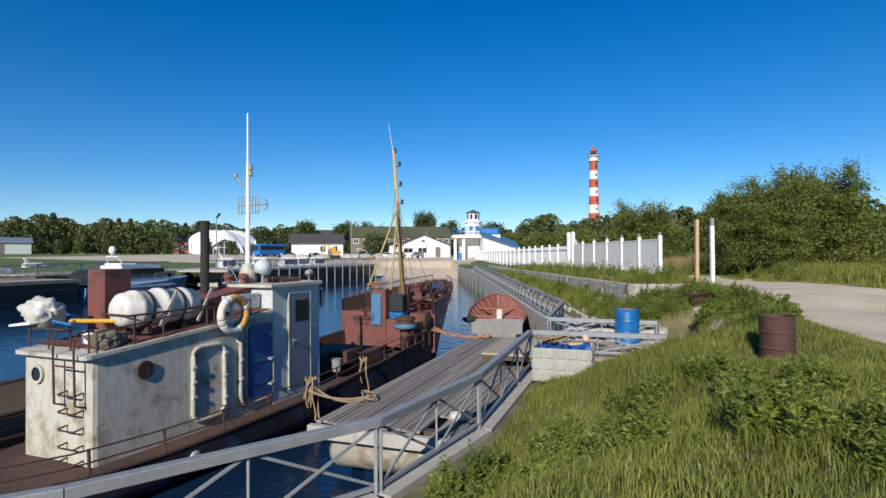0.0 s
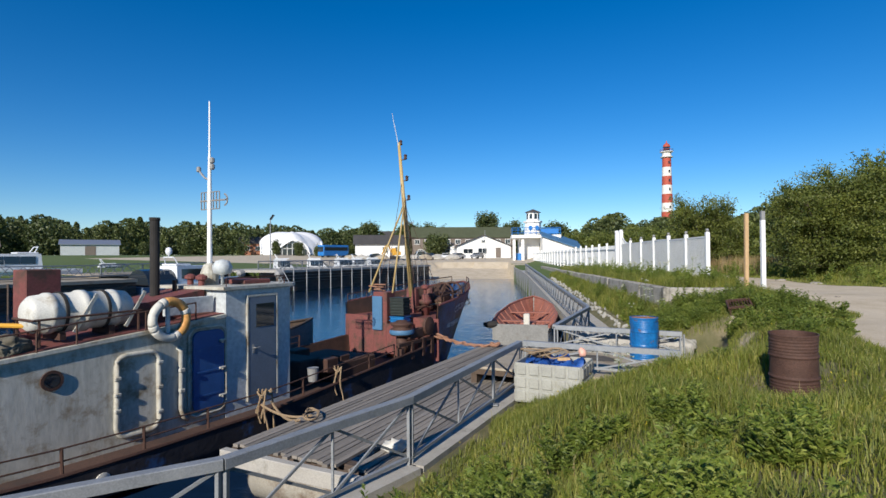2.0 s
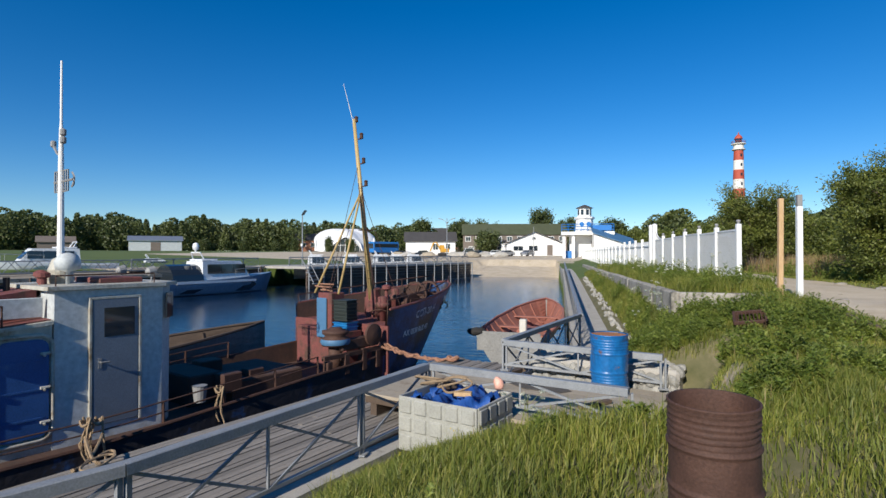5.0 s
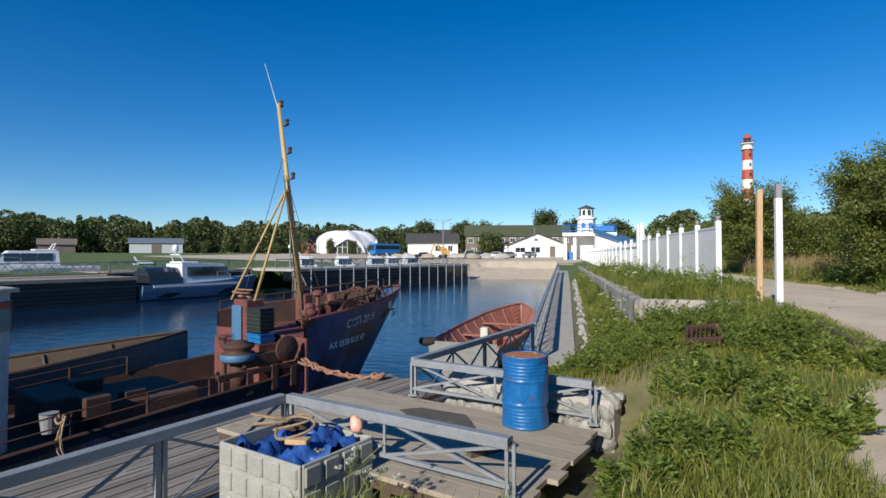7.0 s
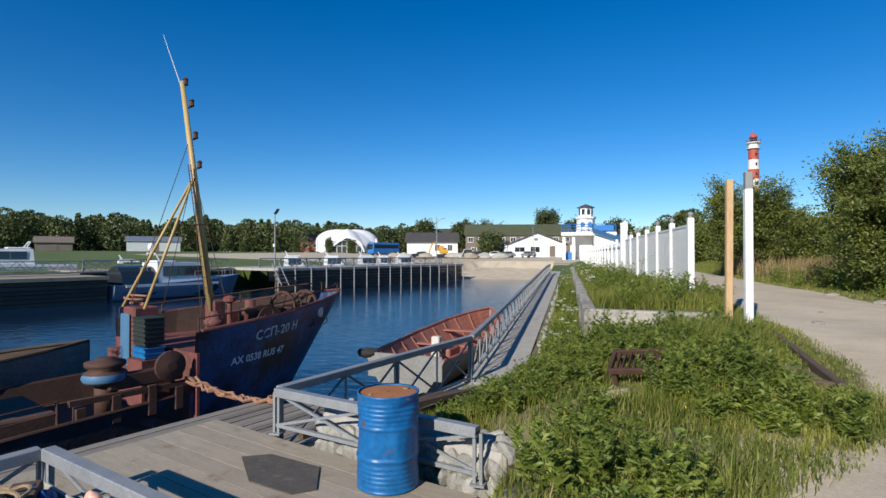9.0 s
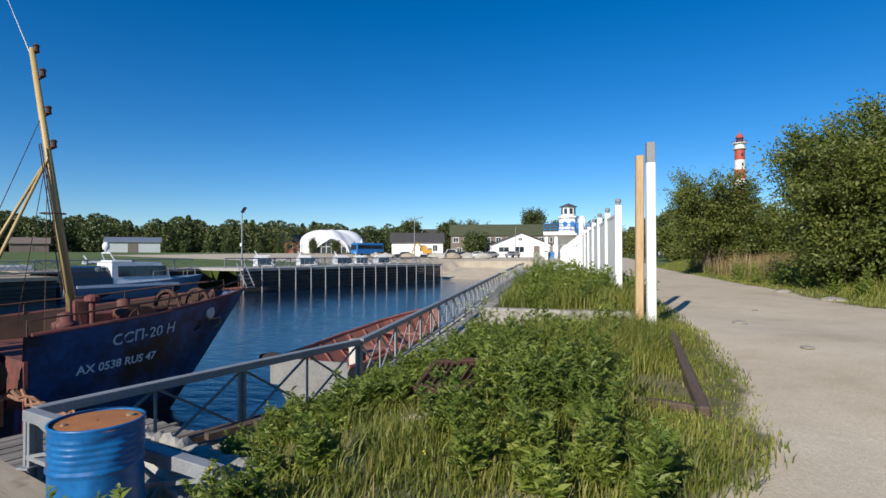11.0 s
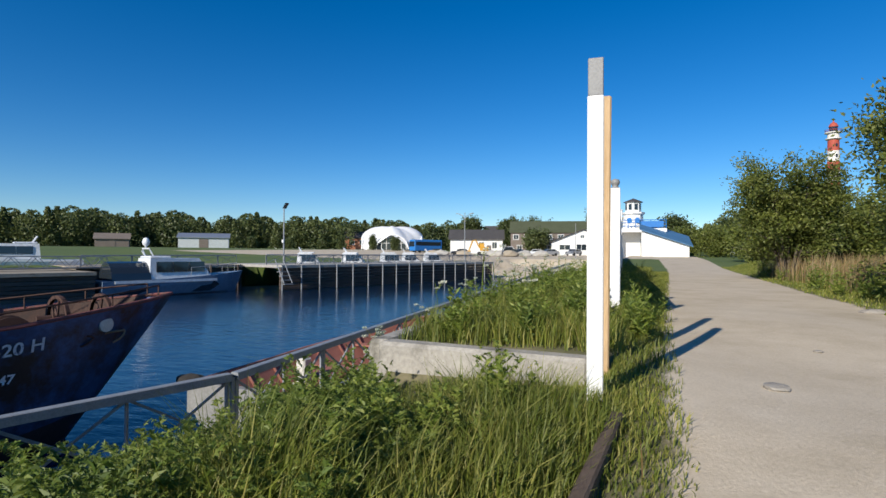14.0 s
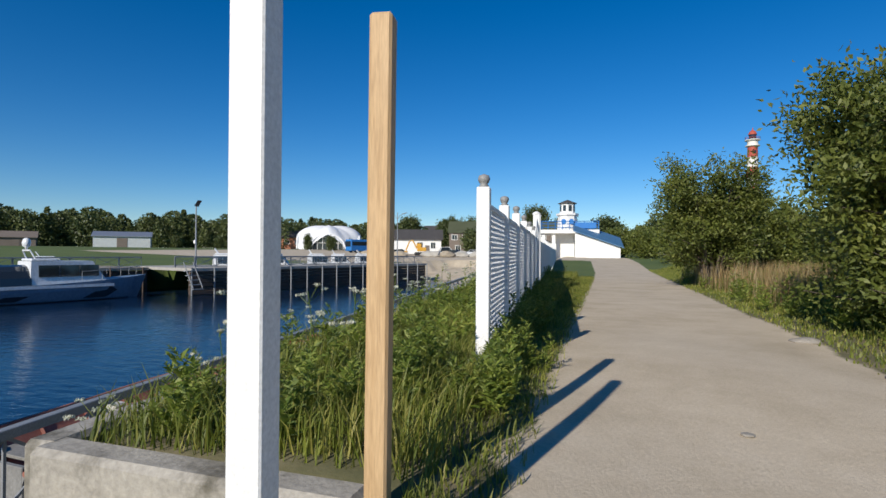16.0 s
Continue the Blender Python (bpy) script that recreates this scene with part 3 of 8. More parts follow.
# ---- steel railings ----
def railing(name, pts, drop, label, bay=1.06, chord=0.11, start_post=True, group="quay railings", stagger=False):
    """A lattice railing whose top follows points (x, y, z), drop metres high; every second upright is a stout double post."""
    t = thing(name, label, "railing", None, group)
    for a, b in zip(pts, pts[1:]):
        A, B = Vector(a), Vector(b)
        L = (B - A).length
        n = max(2, round(L / bay))
        bm = BM()
        q = (B - A).to_track_quat("Y", "Z").to_matrix()
        c = chord / 2
        sect = [(-c, 0.02), (-c + 0.008, 0.028), (c - 0.008, 0.028), (c, 0.02), (c, -0.07), (c - 0.012, -0.07), (c - 0.012, -0.02), (-c + 0.012, -0.02), (-c + 0.012, -0.07), (-c, -0.07)]
        loft(bm, [[E + q @ Vector((x, 0, z)) for x, z in sect] for E in (A, B)], closed=True)
        part("top_rail", bm, M_galv, t)
        bm = BM()
        lo = Vector((0, 0, -drop + 0.1))
        beam(bm, A + lo, B + lo, 0.05, 0.04)
        part("bottom_rail", bm, M_galv, t)
        side = Vector(((B - A).normalized().x, (B - A).normalized().y, 0)) * 0.035
        for i in range(n + 1):
            p = A.lerp(B, i / n)
            bm = BM()
            if i % 2 == 0:
                for s in (-1, 1):
                    beam(bm, p + side * s - Vector((0, 0, 0.03)), p + side * s - Vector((0, 0, drop + 0.02)), 0.03, 0.055)
                box(bm, p - Vector((0, 0, drop - 0.005)), (0.14, 0.14, 0.02))
                part("post", bm, M_galv, t)
            else:
                beam(bm, p - Vector((0, 0, 0.03)), p + lo, 0.025, 0.03)
                part("upright", bm, M_galv, t)
        for i in range(n):
            p, q = A.lerp(B, i / n), A.lerp(B, (i + 1) / n)
            for k, (x, y) in enumerate(((p, q), (q, p))):
                if stagger and (i + k) % 2:
                    continue
                bm = BM()
                sh = Vector((side.y, -side.x, 0)).normalized() * (0.012 if k else -0.012)
                beam(bm, x + sh - Vector((0, 0, 0.05)), y + sh + lo, 0.022, 0.03)
                part("brace", bm, M_galv, t)
    return t


railing("railing", [dp(-20, -12, -0.62), dp(-9.13, -2.0, -0.62), dp(-6.72, -0.47, -0.62), dp(-4.26, 0, -0.6), dp(0, 0, -0.53)], 0.84, "grey galvanised steel lattice railing along the quay edge", 1.22)
railing("railing", [dp(0.05, 0.06, -0.53), dp(0.1, 2.87, -0.53)], 0.5, "short grey steel railing beside the boarded stage", 1.4)
railing("railing", [dp(2.4, 0.08, -0.5), dp(2.58, 2.78, -0.53)], 0.52, "short grey steel railing with a worn flat top by the stage", 1.35)
railing("railing", [dp(2.46, 0.04, -0.5), (4.14, 18.78, -0.48)], 0.9, "grey steel railing above the moored red boat", 1.15)
railing("railing", [(4.16, 18.84, -0.48), (2.95, 52, 0.27), (2.8, 57.5, 0.32)], 0.86, "long pale grey steel lattice railing along the canal walkway", 1.0, stagger=False)


# ---- far quays ----
def timber_quay(name, u0, u1, v, top, label, post_gap, mat_post, planks=8, back=10.0):
    t = thing(name, label, "quay", dock(0, 0, 0), kind="structure")
    bm = BM()
    box(bm, (v - back / 2, (u0 + u1) / 2, top - 0.12), (back, u1 - u0, 0.24))
    part("quay_deck", bm, M_concrete if mat_post is M_galv else M_ply, t)
    h = (top - 0.24 - WATER + 0.6) / planks
    for i in range(planks):
        bm = BM()
        box(bm, (v - 0.35 + rng.uniform(-0.02, 0.02), (u0 + u1) / 2, top - 0.26 - h * (i + 0.5)), (0.25, u1 - u0, h - 0.03), None, 0.02)
        part("log", bm, M_wood_dark, t)
    n = int((u1 - u0) / post_gap)
    for i in range(n + 1):
        bm = BM()
        tube(bm, (v + 0.02, u0 + i * post_gap, top + 0.02), (v + 0.02, u0 + i * post_gap, WATER - 1), 0.065)
        part("fender_post", bm, mat_post, t)
    return t


timber_quay("quay_pier", 30.5, 62.5, -35.2, -0.1, "dark sheet-walled pier with a row of pale fender posts", 2.0, M_galv)
timber_quay("quay_log", -40, 16.6, -36.5, -0.4, "old quay of dark horizontal logs with a worn deck", 12, M_wood_dark, 8, 13)
timber_quay("quay_inner", 16.8, 30.3, -41.5, -0.15, "dark inner quay wall behind the moored motor boat", 2.6, M_wood_dark, 7, 8)
railing("railing", [dp(31, -35.6, 0.82), dp(62, -35.6, 0.82)], 0.9, "grey steel railing along the far pier", 1.6, 0.12)
railing("railing", [dp(31, -38.6, 0.82), dp(62, -38.6, 0.82)], 0.9, "second grey steel railing at the back of the pier", 1.9, 0.12)
railing("railing", [dp(17.2, -42.2, 0.72), dp(30, -42.2, 0.75)], 0.9, "grey steel railing behind the moored motor boat", 1.8, 0.12)
bm = BM()
for s in range(5):
    box(bm, (-35.0 + 0.3 * s, 30.2, -0.3 - 0.35 * s), (0.3, 0.9, 0.06))
beam(bm, (-35.2, 29.8, 0.4), (-33.8, 29.8, -1.6), 0.05, 0.08)
beam(bm, (-35.2, 30.6, 0.4), (-33.8, 30.6, -1.6), 0.05, 0.08)
solo("quay_steps", bm, M_galv, "narrow steel steps down the pier's end to the water", "steps", dock(0, 0, 0))


# ---- the moored fishing vessel ----
SHIP = dock(0, -5.52, 0, -2.9)
HS = np.array([-8.3, -8.0, -7.2, -5.0, -2.0, 1.0, 3.6, 5.0, 6.2, 7.2, 8.0, 8.55])
HB = np.array([0.9, 1.25, 1.5, 1.66, 1.74, 1.76, 1.74, 1.62, 1.36, 1.0, 0.55, 0.03])
HW = np.array([0.5, 0.9, 1.3, 1.55, 1.66, 1.68, 1.55, 1.28, 0.92, 0.55, 0.22, 0.02])


def sheer(s):
    return float(np.interp(s, [-8.3, -6, -2.5, 1.2, 3.68, 3.7, 6.0, 8.6], [-1.62, -1.72, -1.68, -1.42, -1.3, -0.26, -0.1, 0.2]))


def hull_point(s, f):
    """Starboard side of the hull: f from 0 at the keel to 1 at the sheer."""
    top = sheer(s)
    z = WATER - 0.7 + (top - WATER + 0.7) * f
    k = min(max((z - WATER) / (0.15 - WATER), 0), 1)
    b = float(np.interp(s, HS, HW)) + (float(np.interp(s, HS, HB)) - float(np.interp(s, HS, HW))) * k ** 0.8
    if z < WATER:
        b *= 0.75
    rake = -2.3 * (1 - min(max((z - WATER + 0.7) / (0.15 - WATER + 0.7), 0), 1)) * max(0.0, (s - 3.7) / 4.85) ** 1.3
    return Vector((b, s + rake, z))


def ship_side(s, z):
    top = sheer(s)
    p = hull_point(s, (z - WATER + 0.7) / (top - WATER + 0.7))
    return p


def make_ship():
    t = thing("fishing_vessel", "old rusty fishing vessel with blue hull and white deckhouse", "ship", SHIP)
    st = sorted(set([-8.3, -8.15, -8.0, -7.6] + list(np.linspace(-7.2, 3.6, 28)) + [3.68, 3.7, 3.8] + list(np.linspace(4, 8.55, 24))))
    lev = np.linspace(0, 1, 9)
    bm = BM()
    rings = [[hull_point(s, f) for f in lev][::-1] + [Vector((-p.x, p.y, p.z)) for p in [hull_point(s, f) for f in lev]] for s in st]
    loft(bm, rings, closed=False, cap=True)
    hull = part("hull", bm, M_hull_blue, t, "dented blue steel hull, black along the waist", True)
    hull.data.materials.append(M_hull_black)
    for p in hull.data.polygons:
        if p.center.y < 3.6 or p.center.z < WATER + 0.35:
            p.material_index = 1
    # inner faces of bulwarks and their caps
    for side in (1, -1):
        bm = BM()
        a = []
        for s in st:
            if s < 8.35:
                lowest = -0.75 if s > 3.69 else -1.9
                q = [hull_point(s, 1)] + [ship_side(s, z) for z in np.linspace(sheer(s) - 0.05, lowest, 4)]
                a.append([Vector((side * max(p.x - 0.06, 0.0), p.y, p.z)) for p in q])
        loft(bm, a, cap=False)
        part("bulwark_lining", bm, M_deck_rust, t, "dark rusty inner bulwark")
        bm = BM()
        pipe(bm, [Vector((side * (hull_point(s, 1).x - 0.02), hull_point(s, 1).y, hull_point(s, 1).z + 0.01)) for s in st if s > 3.7], 0.035, 6)
        part("bow_rail_cap", bm, M_red_rust, t, "rusty rounded bulwark cap")
        bm = BM()
        pipe(bm, [Vector((side * (hull_point(s, 1).x - 0.01), hull_point(s, 1).y, hull_point(s, 1).z)) for s in st if s < 3.69], 0.03, 6)
        part("rubbing_rail", bm, M_rust_dark, t, "dark rusty edge bar")
    bm = BM()
    ds = [s for s in st if s <= 3.7]
    loft(bm, [[Vector((-p.x + 0.05, p.y, -1.82)), Vector((0, p.y, -1.79)), Vector((p.x - 0.05, p.y, -1.82))] for p in [ship_side(s, -1.82) for s in ds]], cap=False)
    part("main_deck", bm, M_deck_rust, t, "rust-stained steel main deck")
    bm = BM()
    fs = [s for s in st if 3.69 <= s <= 8.5]
    loft(bm, [[Vector((-p.x + 0.05, p.y, -0.66)), Vector((0, p.y, -0.63)), Vector((p.x - 0.05, p.y, -0.66))] for p in [ship_side(s, -0.66) for s in fs]], cap=False)
    part("fore_deck", bm, M_red_rust, t, "rusty red raised fore deck")
    bm = BM()
    box(bm, (0, 3.72, -1.23), (3.4, 0.05, 1.2))
    part("fore_bulkhead", bm, M_red_rust, t, "rusty red bulkhead")
    # deckhouse with rounded aft corners and an overhanging roof edge
    def house_z(s):
        return -0.24 + (s + 6.5) * 0.085
    bm = BM()
    out = [(0.93, -2.9), (0.93, -4.2), (0.78, -6.44), (0.76, -6.5), (0.7, -6.52), (-0.7, -6.52), (-0.76, -6.5), (-0.78, -6.44), (-0.93, -4.2), (-0.93, -2.9)]

    def side_x(s):
        return float(np.interp(s, [-6.44, -4.2], [0.78, 0.93]))
    lo = [bm.verts.new((x, y, -1.83)) for x, y in out]
    hi = [bm.verts.new((x, y, house_z(y))) for x, y in out]
    for i in range(len(out)):
        j = (i + 1) % len(out)
        bm.faces.new((lo[i], lo[j], hi[j], hi[i]))
    bm.faces.new(hi)
    part("deckhouse", bm, M_ship_white, t, "dirty white deckhouse with brown streaks")
    bm = BM()
    ov = [(x * 1.06, y - (0.12 if y < -6 else 0)) for x, y in out]
    lo = [bm.verts.new((x, y, house_z(y) - 0.005)) for x, y in ov]
    hi = [bm.verts.new((x, y, house_z(y) + 0.05)) for x, y in ov]
    for i in range(len(ov)):
        j = (i + 1) % len(ov)
        bm.faces.new((lo[i], lo[j], hi[j], hi[i]))
    bm.faces.new(hi)
    bm.faces.new(lo[::-1])
    part("house_roof", bm, M_ship_white, t)
    bm = BM()
    extrude_poly(bm, [(0.76, -6.3, house_z(-6.3) + 0.056), (0.9, -4.2, house_z(-4.2) + 0.056), (0.9, -2.9, house_z(-2.9) + 0.056), (-0.9, -2.9, house_z(-2.9) + 0.056), (-0.9, -4.2, house_z(-4.2) + 0.056), (-0.76, -6.3, house_z(-6.3) + 0.056)], (0, 0, 0.012))
    part("roof_sheet", bm, M_red_rust, t, "rusty red roof plating")
    # engine casing behind the wheelhouse
    bm = BM()
    extrude_poly(bm, [(-0.62, -2.93, 0.02), (-0.62, -4.6, -0.1), (-0.62, -4.6, 0.32), (-0.62, -2.93, 0.56)], (1.0, 0, 0))
    part("engine_casing", bm, M_red_rust, t, "rusty red engine casing")
    bm = BM()
    box(bm, (0.62, -3.42, 0.3), (0.06, 0.98, 0.3), None, 0.01)
    part("side_screen", bm, M_ship_grey, t, "pale grey weather board")
    # wheelhouse
    bm = BM()
    w = [(0.95, -2.9), (0.95, -1.3), (0.7, -1.05), (-0.7, -1.05), (-0.95, -1.3), (-0.95, -2.9)]
    lo = [bm.verts.new((x, y, -1.83)) for x, y in w]
    hi = [bm.verts.new((x * 0.97, y + 0.03, 0.55)) for x, y in w]
    for i in range(len(w)):
        j = (i + 1) % len(w)
        bm.faces.new((lo[i], lo[j], hi[j], hi[i]))
    bm.faces.new(hi)
    wheel = part("wheelhouse", bm, M_ship_grey, t, "small pale grey wheelhouse")
    bm = BM()
    extrude_poly(bm, [(1.0, -2.98, 0.56), (1.0, -1.25, 0.56), (0.74, -0.92, 0.56), (-0.74, -0.92, 0.56), (-1.0, -1.25, 0.56), (-1.0, -2.98, 0.56)], (0, 0, 0.06))
    part("wheelhouse_roof", bm, M_ship_white, t)
    bm = BM()
    box(bm, (0.0, -1.75, 0.66), (1.0, 0.7, 0.1), None, 0.02)
    part("roof_box", bm, M_red_rust, t, "rusty red box on the wheelhouse roof")
    for x, y in ((0.7, -1.35), (-0.55, -1.3)):
        bm = BM()
        tube(bm, (x, y, 0.61), (x, y, 0.74), 0.015, seg=6)
        lathe(bm, [(0.03, -0.1), (0.075, -0.06), (0.085, 0.05), (0.075, 0.06)], 12, Matrix.Translation((x, y, 0.81)) @ pose(0, 0, 0, -80))
        part("search_light", bm, M_grey_metal, t, "small grey search light")
    bm = BM()
    lathe(bm, [(0.03, 0.61), (0.03, 0.82), (0.17, 0.86), (0.19, 0.98), (0.13, 1.1), (0.02, 1.13)], 14, Matrix.Translation((0.35, -2.5, 0)))
    part("radar_drum", bm, M_ship_grey, t, "grubby pale radar drum", True)
    for x, y in ((0.05, -2.75), (-0.5, -2.6)):
        bm = BM()
        lathe(bm, [(0.06, 0.61), (0.06, 0.72), (0.11, 0.74), (0.11, 0.8), (0.04, 0.84)], 12, Matrix.Translation((x, y, 0)))
        part("roof_vent", bm, M_red_rust, t, "small rusty roof vent")
    bm = BM()
    pipe(bm, [(0.9, -2.85, 0.62), (0.9, -2.85, 0.78), (0.9, -1.4, 0.78), (0.9, -1.4, 0.62)], 0.012, 5)
    part("roof_rail", bm, M_rust_dark, t)
    bm = BM()
    pipe(bm, [(-0.95, -2.88, 0.58), (-0.93, -3.6, 0.66), (-0.6, -4.5, 0.45), (0.1, -4.7, 0.2)], 0.01, 4)
    part("cable", bm, M_black, t)
    # wheelhouse door with a window
    bm = BM()
    box(bm, (0.958, -2.03, -0.6), (0.03, 0.68, 1.98), None, 0.008)
    door = part("wheelhouse_door", bm, M_door_grey, t, "slate grey steel door with a window")
    for y, z, wy, hz in ((-2.4, -0.6, 0.05, 2.06), (-1.66, -0.6, 0.05, 2.06), (-2.03, 0.41, 0.78, 0.05)):
        bm = BM()
        box(bm, (0.952, y, z), (0.05, wy, hz), None, 0.01)
        part("door_frame", bm, M_ship_white, door)
    bm = BM()
    box(bm, (0.975, -1.98, 0.02), (0.012, 0.46, 0.46), None, 0.004)
    part("pane", bm, M_glass, door, "dark glass pane")
    bm = BM()
    tube(bm, (0.975, -2.27, -0.6), (1.03, -2.27, -0.6), 0.012)
    tube(bm, (1.03, -2.27, -0.6), (1.03, -2.15, -0.6), 0.012)
    box(bm, (0.978, -2.27, -0.62), (0.008, 0.05, 0.16))
    part("handle", bm, M_grey_metal, door)
    bm = BM()
    box(bm, (0.87, -1.12, 0.22), (0.025, 0.3, 0.44), Matrix.Rotation(radians(45), 3, "Z"), 0.004)
    win = part("front_window", bm, M_glass, t, "dark wheelhouse window")
    bm = BM()
    for x in (-0.45, 0.0, 0.45):
        box(bm, (x, -1.035, 0.22), (0.36, 0.02, 0.42))
    part("window", bm, M_glass, t, "dark front windows")
    # blue side door and the two capped door frames
    def rounded(s0, s1, z0, z1, c, x):
        """A rounded rectangle on the deckhouse side."""
        pts = []
        for cy, cz, q0 in ((s1 - c, z1 - c, 0), (s0 + c, z1 - c, 90), (s0 + c, z0 + c, 180), (s1 - c, z0 + c, 270)):
            for k in range(5):
                q = radians(q0 + 22.5 * k)
                pts.append(Vector((x, cy + c * math.cos(q), cz + c * math.sin(q))))
        return pts
    bm = BM()
    extrude_poly(bm, rounded(-3.58, -2.95, -1.56, -0.14, 0.13, 0.925), (0.045, 0, 0))
    for k in range(3):
        box(bm, (0.972, -3.27, -0.45 - 0.42 * k), (0.014, 0.5, 0.03))
    bd = part("side_door", bm, M_door_blue, t, "scuffed dark blue steel side door")
    for z in (-0.35, -0.85, -1.35):
        bm = BM()
        tube(bm, (0.96, -3.0, z), (1.02, -3.02, z - 0.03), 0.018)
        tube(bm, (0.985, -3.06, z), (0.985, -2.94, z), 0.022)
        part("dog_lever", bm, M_ship_white, bd)
    bm = BM()
    pipe(bm, [Vector((p.x + 0.02, p.y, p.z)) for p in rounded(-3.66, -2.9, -1.62, -0.08, 0.16, 0.925)], 0.03, 6, True)
    part("door_coaming", bm, M_ship_white, t, "white rounded coaming round the blue door", True)
    bm = BM()
    pipe(bm, [Vector((side_x(p.y) + 0.02, p.y, p.z)) for p in rounded(-4.86, -4.2, -1.62, -0.36, 0.15, 0.92)], 0.042, 8, True)
    pf = part("door_coaming", bm, M_ship_white, t, "stout white rounded door coaming streaked with dirt", True)
    for y, z in ((-4.2, -0.55), (-4.2, -0.95), (-4.2, -1.35), (-4.86, -0.7), (-4.86, -0.95), (-4.86, -1.2)):
        bm = BM()
        box(bm, (side_x(y) + 0.05, y, z), (0.06, 0.1, 0.06), None, 0.012)
        part("hinge", bm, M_ship_white, pf)
    bm = BM()
    pipe(bm, [(side_x(-3.86), -3.86, -0.36), (0.97, -3.82, -0.42), (0.97, -3.82, -1.4), (0.97, -3.78, -1.55), (0.96, -3.68, -1.62)], 0.04, 8)
    part("jamb_pipe", bm, M_ship_white, t, "dented white pipe beside the blue door", True)
    for z in (-0.75, -1.1):
        bm = BM()
        box(bm, (0.99, -3.82, z), (0.07, 0.1, 0.07), None, 0.012)
        part("hinge", bm, M_ship_white, pf)
    for s, z, aft in ((-5.72, -0.56, False), (0.0, -0.55, True)):
        bm = BM()
        m = Matrix.Translation((side_x(s) + 0.006, s, z)) @ pose(0, 0, 0, 0, 90, -3.8) if not aft else Matrix.Translation((-0.42, -6.53, z)) @ pose(0, 0, 0, 90, 0, 0)
        lathe(bm, [(0.105, 0.0), (0.145, 0.0), (0.145, 0.03), (0.105, 0.03)], 20, m, False)
        pr = part("porthole", bm, M_ship_white if aft else M_rust_dark, t, "round porthole with a riveted ring")
        bm = BM()
        lathe(bm, [(0.108, 0.004), (0.108, 0.012)], 20, m)
        part("glass", bm, M_glass, pr)
    for z in (-0.75, -1.0, -1.25, -1.5, -1.72):
        bm = BM()
        pipe(bm, [(0.25, -6.53, z), (0.25, -6.66, z - 0.02), (0.3, -6.68, z - 0.02), (0.55, -6.68, z - 0.02), (0.6, -6.66, z - 0.02), (0.6, -6.53, z)], 0.014, 5)
        part("ladder_rung", bm, M_rust_dark, t, "bent iron rung")
    bm = BM()
    for x in (0.2, 0.65):
        pipe(bm, [(x, -6.55, -0.95), (x, -6.68, -0.9), (x, -6.7, -0.1), (x, -6.66, 0.12), (x, -6.4, 0.14)], 0.018, 6)
    pipe(bm, [(0.2, -6.7, -0.35), (0.65, -6.7, -0.35)], 0.014, 5)
    part("ladder_stringer", bm, M_rust_dark, t)
    bm = BM()
    y0 = -6.45
    for p in ((-0.76, y0), (-0.3, y0), (0.2, y0), (0.6, y0), (0.77, y0), (0.82, -5.9), (-0.82, -5.8), (0.85, -5.4), (0.91, -4.4), (0.92, -3.5)):
        tube(bm, (*p, house_z(p[1])), (*p, house_z(p[1]) + 0.36), 0.014, seg=5)
    pipe(bm, [(-0.82, -5.8, -0.18 + 0.36), (-0.76, y0, 0.12), (0.2, y0, 0.12)], 0.014, 5)
    pipe(bm, [(0.6, y0, 0.12), (0.77, y0, 0.12), (0.82, -5.9, 0.17), (0.85, -5.4, 0.22), (0.91, -4.4, 0.3), (0.92, -3.5, 0.37)], 0.014, 5)
    pipe(bm, [(-0.76, y0, -0.06), (0.2, y0, -0.06)], 0.012, 5)
    part("roof_guard", bm, M_rust_dark, t, "rusty pipe guard rail on the roof")
    # funnel, casing box, masts
    bm = BM()
    lathe(bm, [(0.085, 0.35), (0.085, 1.86), (0.095, 1.87), (0.095, 1.92), (0.07, 1.92)], 14, Matrix.Translation((-0.2, -3.55, 0)))
    part("funnel", bm, M_black, t, "black exhaust pipe")
    bm = BM()
    lathe(bm, [(0.045, 0.2), (0.045, 0.72), (0.05, 0.74)], 10, Matrix.Translation((-0.2, -3.15, 0)))
    part("short_pipe", bm, M_black, t)
    bm = BM()
    box(bm, (-0.55, -5.3, 0.42), (0.42, 0.5, 1.15), None, 0.015)
    part("vent_casing", bm, M_red_rust, t, "tall rusty red vent casing")
    bm = BM()
    mx, my = -0.1, -2.45
    lathe(bm, [(0.06, 0.6), (0.05, 1.5), (0.042, 2.6), (0.03, 3.2), (0.022, 3.3), (0.016, 4.35)], 10, Matrix.Translation((mx, my, 0)))
    mast = part("white_mast", bm, M_white, t, "thin white signal mast")
    bm = BM()
    lathe(bm, [(0.18, 0.55), (0.18, 0.85), (0.12, 1.02), (0.05, 1.06)], 16, Matrix.Translation((mx, my, 0)))
    part("mast_base", bm, M_ship_white, mast)
    bm = BM()
    pipe(bm, [(mx, my, 2.75), (mx - 0.15, my, 2.8), (mx - 0.32, my, 2.95)], 0.022, 5)
    lathe(bm, [(0.02, 0), (0.045, 0.02), (0.045, 0.1), (0.02, 0.12)], 8, Matrix.Translation((mx - 0.34, my, 2.93)))
    for z in (2.95, 3.08):
        lathe(bm, [(0.03, 0), (0.05, 0.02), (0.05, 0.1), (0.02, 0.12)], 8, Matrix.Translation((mx + 0.08, my, z)))
    part("signal_lamp", bm, M_grey_metal, mast)
    bm = BM()
